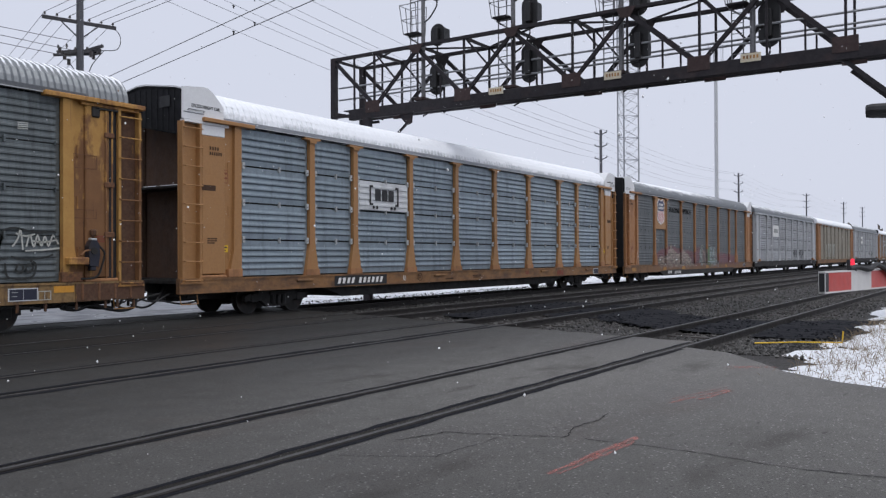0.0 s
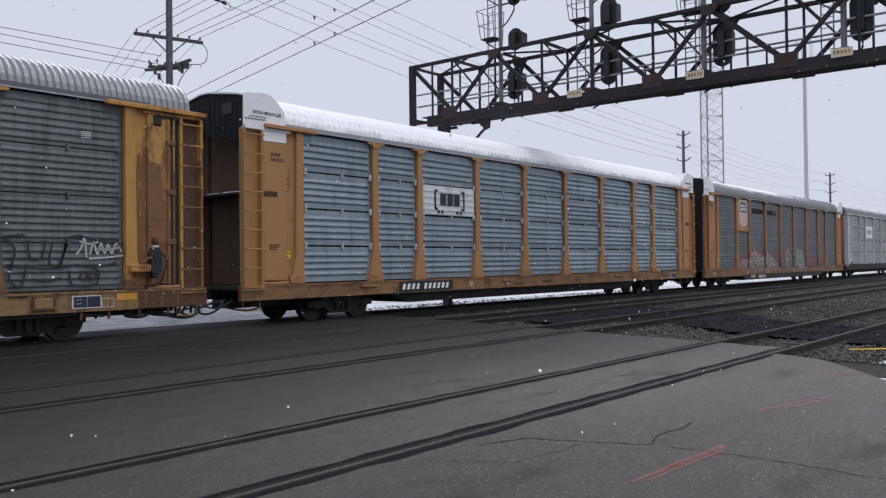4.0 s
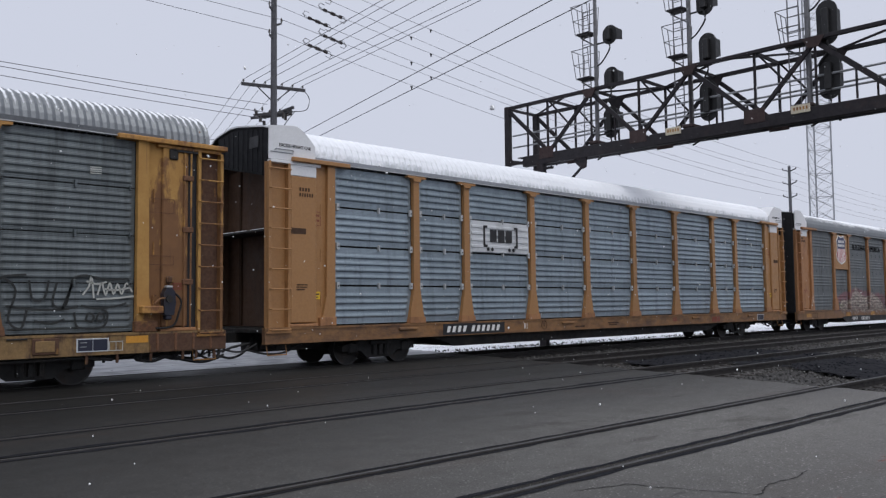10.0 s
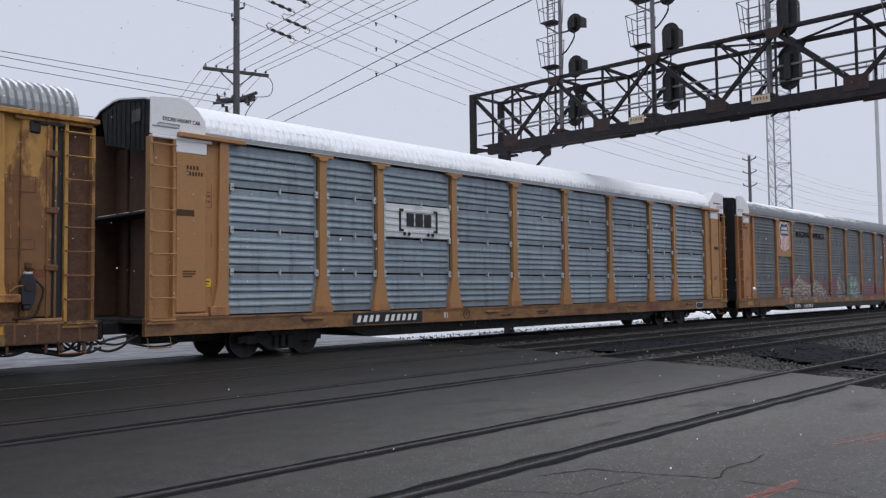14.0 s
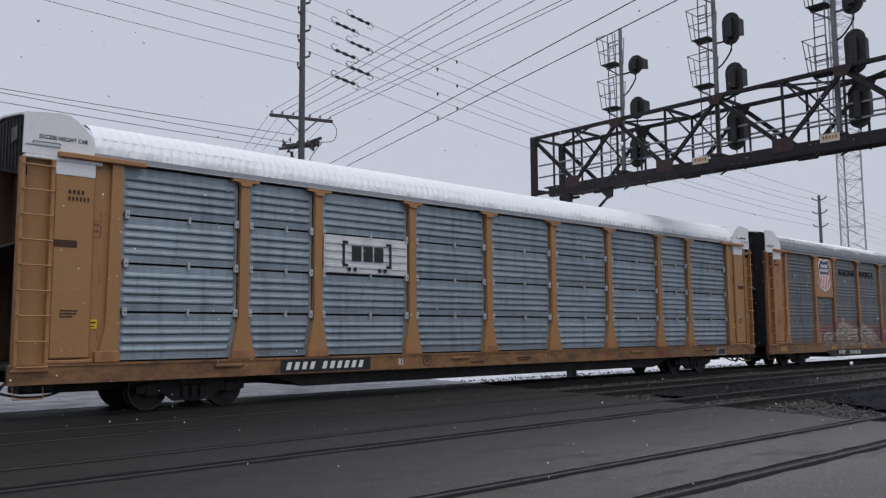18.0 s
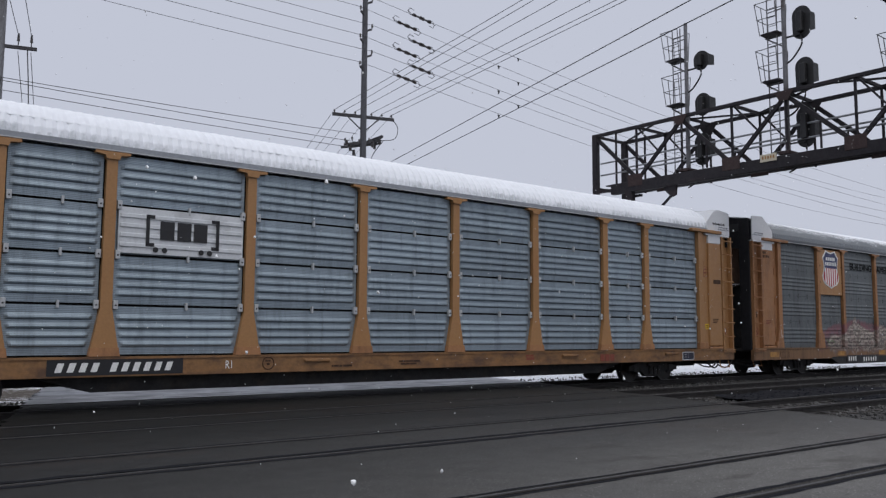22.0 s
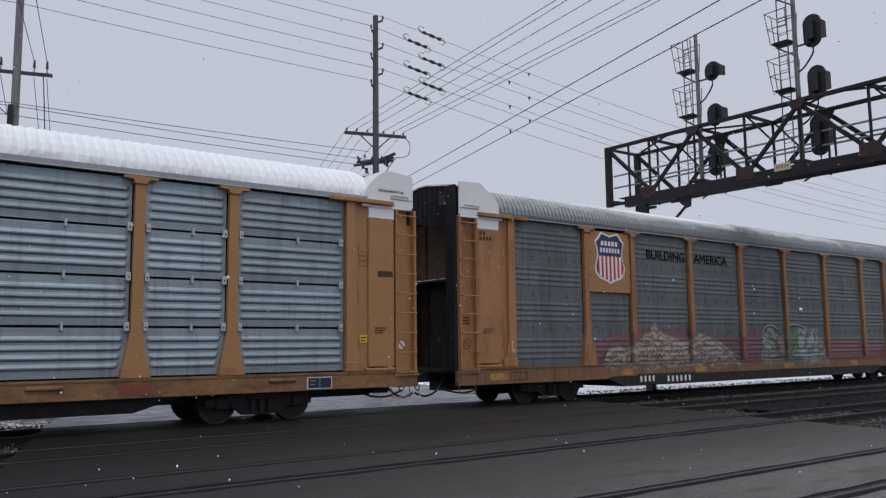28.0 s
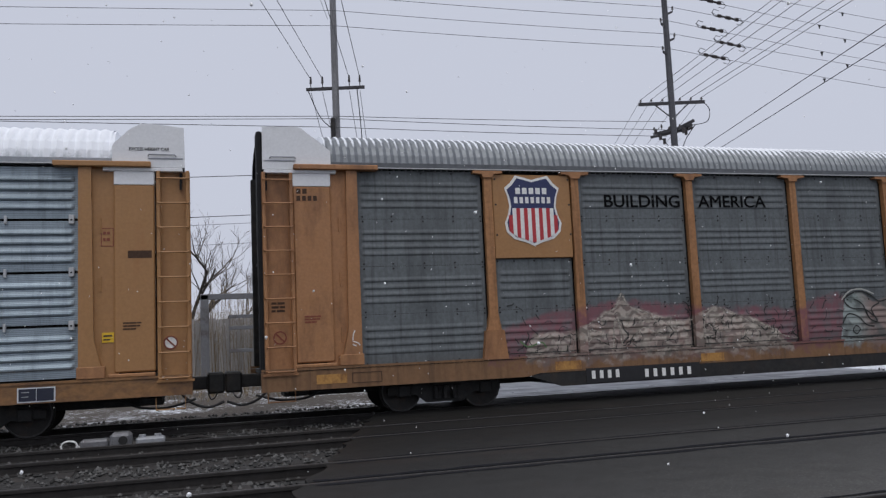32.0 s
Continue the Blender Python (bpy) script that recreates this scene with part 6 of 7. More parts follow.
PATCHES = ([(18.05, 6.0), (21.8, 5.95), (23.6, 7.6), (25.4, 9.1), (20.9, 9.1), (19.3, 7.5)], [(17.9, 4.55), (21.9, 4.5), (21.8, 5.75), (18.0, 5.8)],
           [(17.5, 4.2), (17.5, 3.4), (18.3, 1.9), (19, 0.5), (24, 0.5), (22.3, 4.15)], [(19.9, 9.45), (25.6, 9.45), (26.6, 10.55), (20.9, 10.55)], [(18.6, 10.95), (26.5, 10.95), (27.5, 13.05), (19.6, 13.05)])
rnd = random.Random(8)
for poly in PATCHES:
    xa, xb, ya, yb = min(p[0] for p in poly), max(p[0] for p in poly), min(p[1] for p in poly), max(p[1] for p in poly)
    g, s = 0.16, Shape()
    nx, ny = int((xb - xa) / g) + 1, int((yb - ya) / g) + 1
    for j in range(ny + 1):
        for i in range(nx + 1):
            x, y = xa + i * g + rnd.uniform(-0.04, 0.04), ya + j * g + rnd.uniform(-0.04, 0.04)
            s.v.append((x, y, -0.105 + rnd.uniform(0, 0.022) + 0.03 * noise.noise((x, y, 0.5))))
    for j in range(ny):
        for i in range(nx):
            x, y = xa + (i + 0.5) * g, ya + (j + 0.5) * g
            if inside(poly, x + 0.25 * noise.noise((x * 2, y * 2, 1.0)), y + 0.2 * noise.noise((x * 2, y * 2, 5.0))):
                a = j * (nx + 1) + i
                s.f.append((a, a + 1, a + nx + 2, a + nx + 1))
    for _ in range(int((xb - xa) * (yb - ya) * 22)):
        x, y = rnd.uniform(xa - 0.2, xb + 0.2), rnd.uniform(ya - 0.1, yb + 0.1)
        if inside(poly, x + rnd.uniform(-0.25, 0.25), y + rnd.uniform(-0.2, 0.2)):
            q, m = rnd.uniform(0.02, 0.05), len(s.v)
            s.v += [(x + dx * q, y + dy * q, -0.10 + dz * q * 0.7) for dx, dy, dz in ((1, 0.1, 0), (-0.2, 1, 0), (-1, -0.1, 0), (0.1, -1, 0), (0, 0, 1))]
            s.f += [(m, m + 1, m + 4), (m + 1, m + 2, m + 4), (m + 2, m + 3, m + 4), (m + 3, m, m + 4)]
    tagged(s.ob("paving_patch", M_TAR), "lumpy black asphalt patch in the ballast", "asphalt patch", "black patches", "structure")

# snow beyond the tracks: thin strip along the train's far side
def snow_sheet(name, x0, x1, y0, y1, step, height, seed):
    s = Shape()
    nx, ny = int((x1 - x0) / step), int((y1 - y0) / step)
    for j in range(ny + 1):
        for i in range(nx + 1):
            x, y = x0 + (x1 - x0) * i / nx, y0 + (y1 - y0) * j / ny
            s.v.append((x, y, height(x, y, seed)))
    for j in range(ny):
        for i in range(nx):
            a = j * (nx + 1) + i
            s.f.append((a, a + 1, a + nx + 2, a + nx + 1))
    return s


def bank_height(x, y, seed):
    nz = noise.noise((x * 0.9, y * 0.9, seed)) + 0.5 * noise.noise((x * 2.7, y * 2.7, seed + 4))
    edge = min((x - (11.0 + 0.85 * max(0, y - 1.2))) * 0.8, 2.55 - y + 0.02 * (x - 12), (46 - x) * 0.2)
    fine = 0.018 * noise.noise((x * 9, y * 9, seed))
    return -0.30 + 0.20 * min(1.0, max(0.0, edge * 1.1 + 0.25 + nz * 0.75)) + 0.06 * max(0, nz) * min(1, max(0, edge)) + fine


snow = snow_sheet("roadside_snow", 10.4, 30.0, -8.0, 3.2, 0.12, lambda x, y, k: bank_height(x, y, k) + 0.06, 3.0)
tagged(snow.ob("roadside_snow", M_BANK, smooth=True), "patchy old snow at the roadside with dry stalks", "snow", kind="stuff")
straw = Shape()
rnd = random.Random(11)
for k in range(5200):
    x, y = rnd.uniform(11.0, 22.0), rnd.uniform(-4.0, 2.5)
    if bank_height(x, y, 3.0) < -0.2 and rnd.random() < 0.6:
        continue
    a, hgt = rnd.uniform(0, 6.28), rnd.uniform(0.05, 0.22)
    z = max(-0.16, bank_height(x, y, 3.0) + 0.05)
    straw.tube([(x, y, z), (x + 0.05 * math.cos(a), y + 0.05 * math.sin(a), z + hgt * 0.7), (x + 0.16 * math.cos(a), y + 0.16 * math.sin(a), z + hgt)], 0.0035, 3, 0.0015, False)
tagged(straw.ob("dry_grass", M_STRAW), "dry brown grass stalks standing in the snow", "grass", kind="stuff")
stick = Shape().tube([(16.16, 3.76, -0.10), (16.6, 3.1, -0.085), (16.98, 2.39, -0.09)], 0.013, 7).tube([(16.98, 2.39, -0.1), (16.98, 2.37, 0.12)], 0.013, 7)
tagged(stick.ob("marker_pole", M_YELLOW), "thin yellow marker pole lying on the stones", "pole")

# switch machine beside the far tracks
sm = tagged(new("switch_machine"), "grey cast switch machine with a white loop, on ties", "switch machine")
Shape().box(-1.88, -1.42, 15.60, 15.95, -0.16, 0.02, 0.03).ob("motor_case", M_MASTGREY, sm)
c2 = Shape().box(-1.40, -1.05, 15.55, 15.98, -0.16, 0.11, 0.05).ob("gear_case", M_MASTGREY, sm)
Shape().disc((-1.18, 15.545, -0.01), "y", 0.075, 0.05, 16).ob("cover", M_BLACK, c2)
c3 = Shape().box(-0.98, -0.50, 15.62, 15.93, -0.16, 0.0, 0.03).ob("lock_case", M_TOWER, sm)
for x in (-0.88, -0.62):
    Shape().disc((x, 15.76, 0.02), "z", 0.06, 0.05, 12).ob("cap", M_TOWER, c3)
loop = [(-2.04 + 0.13 * math.cos(a), 15.6, -0.05 + 0.085 * math.sin(a)) for a in [2 * math.pi * k / 12 for k in range(13)]]
Shape().tube(loop, 0.016, 6).ob("hand_throw_loop", M_SIGNWHT, sm)
Shape().tube([(-1.92, 15.62, -0.07), (-1.86, 15.64, -0.08)], 0.02, 6).ob("loop_stem", M_SIGNWHT, sm)
Shape().tube([(-0.5, 15.75, -0.09), (-0.15, 15.7, -0.08), (0.1, 15.5, -0.04), (0.5, 14.8, -0.10)], 0.04, 8).ob("throw_rod", M_RAIL, sm)
Shape().box(-2.1, 0.2, 15.42, 15.6, -0.24, -0.14, 0.01).ob("head_block", M_TIE, sm)

# ---- signal bridge ----
GX, GD = 25.4, 1.8
bridge = tagged(new("signal_bridge"), "rusted dark steel truss signal bridge over the tracks", "signal bridge")
LO, HI = 7.18, 9.45
for x in (GX, GX + GD):
    lift = 0.0 if x == GX else 0.30
    Shape().box(x - 0.13, x + 0.13, 1.2, 21.2 if x == GX else 22.0, LO - 0.25 + lift, LO + 0.16, 0.02).ob("bottom_chord", M_GANTRY, bridge)
    Shape().box(x - 0.08, x + 0.08, 1.2, 22.1, HI - 0.08, HI + 0.04, 0.01).ob("top_chord", M_GANTRY, bridge)
    Shape().beam((x, 21.2, LO - 0.05), (x, 22.1, LO - 0.05), 0.12, 0.10).ob("end_beam", M_GANTRY, bridge)
    Shape().box(x - 0.10, x + 0.10, 21.92, 22.16, LO - 0.12, HI + 0.04, 0.01).ob("end_upright", M_GANTRY, bridge)
    bot, top = [20.0, 15.9, 11.65, 7.45, 3.41], [17.95, 13.9, 9.75, 5.5]
    for k, y in enumerate(bot):
        s = Shape().box(x - 0.15, x - 0.12, y - 0.34, y + 0.34, LO - 0.05, LO + 0.40, 0.008)
        s.ob("gusset_plate", M_GUSSET, bridge)
        Shape().beam((x, y, LO), (x, y, HI), 0.07, 0.07).ob("truss_upright", M_GANTRY, bridge)
    for k, y in enumerate(top):
        w_, t_ = (0.34, 0.32) if x == GX else (0.42, 0.46)
        Shape().prism([(y - w_, HI), (y + w_, HI), (y + 0.14, HI - t_), (y - 0.14, HI - t_)], x - 0.15, x - 0.12, "x").ob("gusset_plate", M_GUSSET if x == GX else M_GANTRY, bridge)
        Shape().beam((x, y, LO), (x, y, HI), 0.06, 0.06).ob("truss_upright", M_GANTRY, bridge)
    for k in range(4):
        for a, b, w in ((bot[k], top[k], 0.12), (bot[k + 1], top[k], 0.14)):
            Shape().beam((x, a, LO + 0.15), (x, b, HI - 0.12), 0.10, w).ob("truss_diagonal", M_GANTRY, bridge)
        mid = (bot[k] + top[k]) / 2
        Shape().beam((x, bot[k] - 0.02, HI), (x, mid, (LO + HI) / 2), 0.05, 0.06).ob("sub_diagonal", M_GANTRY, bridge)
        mid = (bot[k + 1] + top[k]) / 2
        Shape().beam((x, mid, LO + 0.2), (x, mid, (LO + HI) / 2), 0.05, 0.06).ob("sub_upright", M_GANTRY, bridge)
    Shape().beam((x, 22.0, HI - 0.1), (x, 20.1, LO + 0.35), 0.10, 0.14).ob("truss_diagonal", M_GANTRY, bridge)
    Shape().beam((x, 21.0, LO), (x, 21.0, HI), 0.06, 0.06).ob("truss_upright", M_GANTRY, bridge)
for k, y in enumerate([22.06, 20.0, 17.95, 15.9, 13.9, 11.65, 9.75, 7.45, 5.5, 3.41]):
    Shape().beam((GX, y, HI - 0.02), (GX + GD, y, HI - 0.02), 0.08, 0.10).ob("top_strut", M_GANTRY, bridge)
    Shape().beam((GX, y, LO + 0.1), (GX + GD, y, LO + 0.15), 0.08, 0.12).ob("bottom_strut", M_GANTRY, bridge)
ys = [22.0, 19.0, 15.9, 12.8, 9.75, 6.5, 3.41]
for k, (a, b) in enumerate(zip(ys, ys[1:])):
    x0, x1 = (GX, GX + GD) if k % 2 else (GX + GD, GX)
    Shape().beam((x0, a, HI), (x1, b, HI), 0.06, 0.06).ob("top_brace", M_GANTRY, bridge)
for x, z in ((GX + 0.25, 8.33), (GX + 0.25, 7.85), (GX + GD - 0.2, 8.33)):
    Shape().tube([(x, 22.0, z), (x, 1.3, z)], 0.036, 6).ob("hand_rail", M_ZINCPIPE, bridge)
for k in range(60):
    y = 1.5 + 0.34 * k
    Shape().box(GX + 0.35, GX + 1.05, y, y + 0.30, LO + 0.23, LO + 0.26).ob("walkway_plate", M_GANTRY, bridge)
for y in (20.35, 1.75):
    for x in (GX, GX + GD) if y < 5 else (GX,):
        Shape().box(x - 0.12, x + 0.12, y - 0.16, y + 0.16, -0.17, LO - 0.2, 0.015).ob("leg", M_GANTRY, bridge)
    for k in range(6 if y < 5 else 0):
        z0, z1 = 0.2 + k * 1.1, 1.3 + k * 1.1
        a, b = (GX, GX + GD) if k % 2 else (GX + GD, GX)
        Shape().beam((a, y, z0), (b, y, z1), 0.06, 0.07).ob("leg_brace", M_GANTRY, bridge)
Shape().beam((GX, 18.35, 6.66), (GX, 20.2, 5.16), 0.07, 0.08).ob("knee_brace", M_GANTRY, bridge)
Shape().prism([(18.20, LO - 0.2), (18.80, LO - 0.2), (18.66, 6.74), (18.42, 6.52), (18.24, 6.58)], GX - 0.05, GX + 0.05, "x").ob("brace_shoe", M_GANTRY, bridge)
for x in (GX, GX + GD):
    Shape().beam((x, 3.5, LO - 0.2), (x, 1.9, LO - 1.7), 0.10, 0.12).ob("knee_brace", M_GANTRY, bridge)
for y in (14.5, 10.19, 5.92):
    p = Shape().box(GX - 0.17, GX - 0.145, y - 0.29, y + 0.29, LO + 0.02, LO + 0.27, 0.006).ob("number_plate", M_PLATE_TAN, bridge, "small pale plate with orange figures")
    s = Shape()
    for k in range(5):
        s.box(GX - 0.176, GX - 0.17, y - 0.22 + k * 0.095, y - 0.165 + k * 0.095, LO + 0.11, LO + 0.21)
    s.ob("plate_bar", M_OCHRE, p)


def signal_head(mast, y, z, tall, wide):
    """A black signal head with its round-ended backboard, seen from behind; lamps and hoods face down the line."""
    out, r = [], wide / 2
    for k in range(25):
        a = 2 * math.pi * k / 24
        out.append((y + r * math.cos(a), z + r * math.sin(a) + (tall / 2 - r) * (1 if math.sin(a) >= 0 else -1)))
    h = Shape().prism(out[:-1], GX + 0.30, GX + 0.34, "x").ob("signal_head", M_SIGNAL, mast)
    n = 3 if tall > 1.2 else 2 if tall > 0.9 else 1
    for k in range(n):
        zz = z + (k - (n - 1) / 2) * 0.36
        Shape().disc((GX + 0.30, y, zz), "x", 0.11, 0.10, 12).ob("lamp_case", M_SIGNAL, h)
        Shape().disc((GX + 0.345, y, zz), "x", 0.10, 0.012, 12).ob("lens", M_LENS, h)
    v = Shape()
    for side in (-1, 1):
        v.prism([(GX + 0.34, z - tall * 0.30), (GX + 0.80, z - tall * 0.16), (GX + 0.80, z + tall * 0.30), (GX + 0.34, z + tall * 0.36)], y + side * wide * 0.34 - 0.012, y + side * wide * 0.34 + 0.012)
    v.box(GX + 0.34, GX + 0.80, y - wide * 0.34, y + wide * 0.34, z + tall * 0.30, z + tall * 0.34)
    v.ob("visor", M_SIGNAL, h)
    Shape().box(GX + 0.12, GX + 0.30, y - 0.10, y + 0.10, z - tall * 0.3, z + tall * 0.3, 0.02).ob("back_box", M_SIGNAL, h)
    Shape().beam((GX + 0.25, y, z - tall * 0.36), (GX + 0.25, y + 0.65, z - tall * 0.36), 0.05, 0.05).ob("head_bracket", M_SIGNAL, h)
    hose([(GX + 0.25, y, z - tall * 0.4), (GX + 0.25, y - 0.02, z - tall * 0.5 - 0.2), (GX + 0.25, y + 0.3, z - tall * 0.5 - 0.6), (GX + 0.25, y + 0.58, z - tall * 0.5 - 0.75)], 0.03).ob("cable", M_SIGNAL, h)


def signal_mast(y, top, heads, decks):
    mast = tagged(new("signal_mast"), "grey steel signal mast with ladder cage and black lights", "railway signal", "signals on the bridge")
    Shape().tube([(GX + 0.25, y, LO + 0.2), (GX + 0.25, y, top)], 0.085, 10, 0.07).ob("mast_pole", M_MASTGREY, mast)
    Shape().box(GX - 0.05, GX + 0.55, y - 0.2, y + 0.2, LO + 0.2, LO + 0.32, 0.02).ob("mast_base", M_GUSSET, mast)
    for dy in (0.28, 0.62):
        Shape().tube([(GX + 0.3, y + dy, LO + 0.2), (GX + 0.3, y + dy, top - 0.1)], 0.02, 6).ob("ladder_stile", M_MASTGREY, mast)
    for k in range(int((top - LO - 0.5) / 0.31)):
        z = LO + 0.4 + 0.31 * k
        Shape().tube([(GX + 0.3, y + 0.28, z), (GX + 0.3, y + 0.62, z)], 0.012, 5).ob("ladder_rung", M_MASTGREY, mast)
    for z in decks:
        d = Shape().box(GX - 0.02, GX + 0.52, y + 0.1, y + 0.70, z, z + 0.06, 0.01).ob("platform", M_GANTRY, mast)
        Shape().beam((GX + 0.3, y, z - 0.5), (GX + 0.3, y + 0.7, z - 0.02), 0.05, 0.05).ob("platform_bracket", M_MASTGREY, d)
        for h in (0.55, 1.1):
            e = 0.10 * h
            ring = [(GX - 0.02 - e, y + 0.1, z + h), (GX - 0.04 - e, y + 0.72 + e, z + h), (GX + 0.54 + e, y + 0.72 + e, z + h), (GX + 0.52 + e, y + 0.1, z + h)]
            Shape().tube(ring, 0.016, 5).ob("guard_rail", M_MASTGREY, d)
        for px, py, ex, ey in ((-0.02, 0.1, -0.11, 0), (-0.03, 0.71, -0.11, 0.11), (0.53, 0.71, 0.11, 0.11), (0.52, 0.1, 0.11, 0), (0.25, 0.71, 0, 0.11)):
            Shape().tube([(GX + px, y + py, z), (GX + px + ex, y + py + ey, z + 1.1)], 0.016, 5).ob("guard_post", M_MASTGREY, d)
    for z in (8.6, 9.9, 11.2, 12.4):
        if z < top:
            Shape().beam((GX + 0.25, y, z), (GX + 0.3, y + 0.62, z), 0.03, 0.03).ob("ladder_stay", M_MASTGREY, mast)
    for hy, hz, tall, wide in heads:
        signal_head(mast, hy, hz, tall, wide)
    return mast


signal_mast(17.86, 12.98, [(17.27, 11.44, 0.72, 0.62), (17.25, 9.80, 0.84, 0.62), (17.30, 8.16, 1.18, 0.62)], (11.62, 9.92))
signal_mast(14.02, 14.9, [(13.45, 11.75, 1.12, 0.62), (13.40, 9.99, 1.14, 0.62), (13.42, 8.25, 1.38, 0.62)], (13.3, 11.55, 9.92))
signal_mast(10.05, 14.9, [(9.49, 11.75, 1.3, 0.62), (9.49, 9.93, 1.38, 0.62), (9.47, 8.26, 1.38, 0.62)], (13.3, 11.55, 9.4))
signal_mast(5.95, 14.9, [(5.50, 10.1, 1.2, 0.62), (5.50, 8.35, 1.38, 0.62)], (11.55, 9.0))

# crossing signal that reaches into view beyond the bridge's near leg
xs = tagged(new("crossing_signal"), "grey mast with a dark hooded lamp arm at the crossing", "crossing signal")
a_, e_ = radians(6.45), 8.4
px, py = 15.0 * math.cos(a_), 15.0 * math.sin(a_)
Shape().tube([(px, py - 1.9, -0.17), (px, py - 1.9, 4.6)], 0.09, 10).ob("mast", M_MASTGREY, xs)
Shape().tube([(px, py - 1.9, 3.75), (px, py - 0.4, 3.75)], 0.05, 8).ob("arm", M_MASTGREY, xs)
Shape().tube([(px, py - 0.65, 3.80), (px, py - 0.05, 3.84), (px, py + 0.03, 3.84)], 0.13, 12, 0.10).ob("lamp_housing", M_SIGNAL, xs)

# flashing signal on the far side of the crossing
fs = tagged(new("crossing_signal"), "far crossing signal on a grey mast with lit red lamp", "crossing signal")
Shape().tube([(6.4, 24.6, -0.2), (6.4, 24.6, 4.2)], 0.06, 10).ob("mast", M_MASTPALE, fs)
Shape().tube([(6.0, 24.55, 2.64), (6.8, 24.55, 2.64)], 0.03, 8).ob("arm", M_MASTGREY, fs)
for x in (5.98, 6.82):
    d = Shape().disc((x, 24.5, 2.64), "y", 0.30, 0.03, 24).ob("backing_disc", M_SIGNAL, fs)
    Shape().disc((x, 24.46, 2.64), "y", 0.13, 0.04, 20).ob("lamp", M_LAMP if x > 6.5 else M_LENS, d)
    Shape().tube([(x, 24.48, 2.76), (x, 24.2, 2.78)], 0.15, 12, caps=False).ob("hood", M_SIGNAL, d)
for z in (3.64, 3.08):
    Shape().disc((6.66, 24.5, z), "y", 0.17, 0.03, 20).ob("round_plate", M_MASTPALE, fs)

# crossing gate arm, lowered
gate = tagged(new("crossing_gate"), "lowered red and white striped crossing gate arm with lamp", "crossing gate")
ga = radians(-10)
gx, gy, gz = 5.43, 0.87, 1.37
def gp(d, lift=0.0, off=0.0):
    return (gx + d * math.cos(ga) - off * math.sin(ga), gy + d * math.sin(ga) + off * math.cos(ga), gz + lift)
for k in range(15):
    a, b = (0.0, 0.06) if k == 0 else (0.06 + 0.406 * (k - 1), 0.06 + 0.406 * k)
    Shape().beam(gp(a), gp(b), 0.035, 0.125).ob("arm_section", M_SIGNBLK if k == 0 else M_GATERED if k % 2 else M_GATEWHT, gate)
for lift in (-0.062, 0.062):
    Shape().beam(gp(-0.006, lift), gp(5.6, lift), 0.040, 0.010).ob("arm_rim", M_GATEWHT, gate)
Shape().beam(gp(-0.006), gp(0.0), 0.040, 0.132).ob("arm_rim", M_GATEWHT, gate)
Shape().beam(gp(-0.010), gp(-0.005), 0.031, 0.110).ob("arm_end_plate", M_SIGNBLK, gate)
Shape().beam(gp(5.6), gp(6.4), 0.12, 0.2).ob("arm_root", M_MASTGREY, gate)
Shape().tube([gp(6.2, -gz - 0.17), gp(6.2, 0.5)], 0.08, 10).ob("gate_mast", M_MASTGREY, gate)
Shape().box(gp(6.2)[0] - 0.25, gp(6.2)[0] + 0.25, gp(6.2)[1] - 0.2, gp(6.2)[1] + 0.2, 0.7, 1.35, 0.03).ob("gate_motor_box", M_MASTGREY, gate)
Shape().tube([gp(0.55, 0.06), gp(0.55, 0.10)], 0.024, 12).ob("lamp_foot", M_SIGNAL, gate)
Shape().tube([gp(0.47, 0.085), gp(0.47, 0.10), gp(0.47, 0.125), gp(0.47, 0.135)], 0.014, 10, 0.010).ob("lamp_case", M_SIGNAL, gate)
Shape().tube([gp(0.55, 0.095), gp(0.55, 0.118), gp(0.55, 0.14)], 0.0125, 12, 0.010).ob("gate_lamp", M_LAMP, gate, "lit red lamp")
hose([gp(0.45, 0.08, -0.01), gp(0.6, 0.085, -0.02), gp(0.8, 0.07, -0.03), gp(0.95, 0.10, -0.03), gp(1.15, 0.05, -0.04), gp(1.3, 0.0, -0.04), gp(1.5, 0.02, -0.04), gp(1.6, 0.07, -0.03), gp(1.3, 0.085, -0.03), gp(1.9, 0.08, -0.02)], 0.017).ob("lamp_cable", M_RUBBER, gate)

# ---- poles and wires ----
STREET = Vector((math.cos(radians(76)), math.sin(radians(76)), 0))


def sagging(p, q, sag, n=18):
    p, q = Vector(p), Vector(q)
    return [p + (q - p) * (i / n) - Vector((0, 0, sag * 4 * (i / n) * (1 - i / n))) for i in range(n + 1)]


def wire(p, q, sag, r=0.012, name="wire", label="thin dark overhead wire", mat=None):
    o = Shape().tube(sagging(p, q, sag), r, 4, caps=False).ob(name, mat or M_WIRE)
    return tagged(o, label, "wire", "overhead wires")


def pole(name, x, y, top, label, group, wood=None):
    ob = tagged(new(name), label, "utility pole", group)
    Shape().tube([(x, y, -0.3), (x, y, top * 0.5), (x, y, top)], 0.19, 10, 0.13).ob("pole_shaft", wood or M_POLE, ob)
    return ob


def insulator(parent, p, h=0.16):
    x, y, z = p
    s = Shape().tube([(x, y, z), (x, y, z + h * 0.5)], 0.02, 6)
    s.tube([(x, y, z + h * 0.4), (x, y, z + h * 0.6), (x, y, z + h)], 0.06, 8, 0.035)
    return s.ob("insulator", M_PORCELAIN, parent)


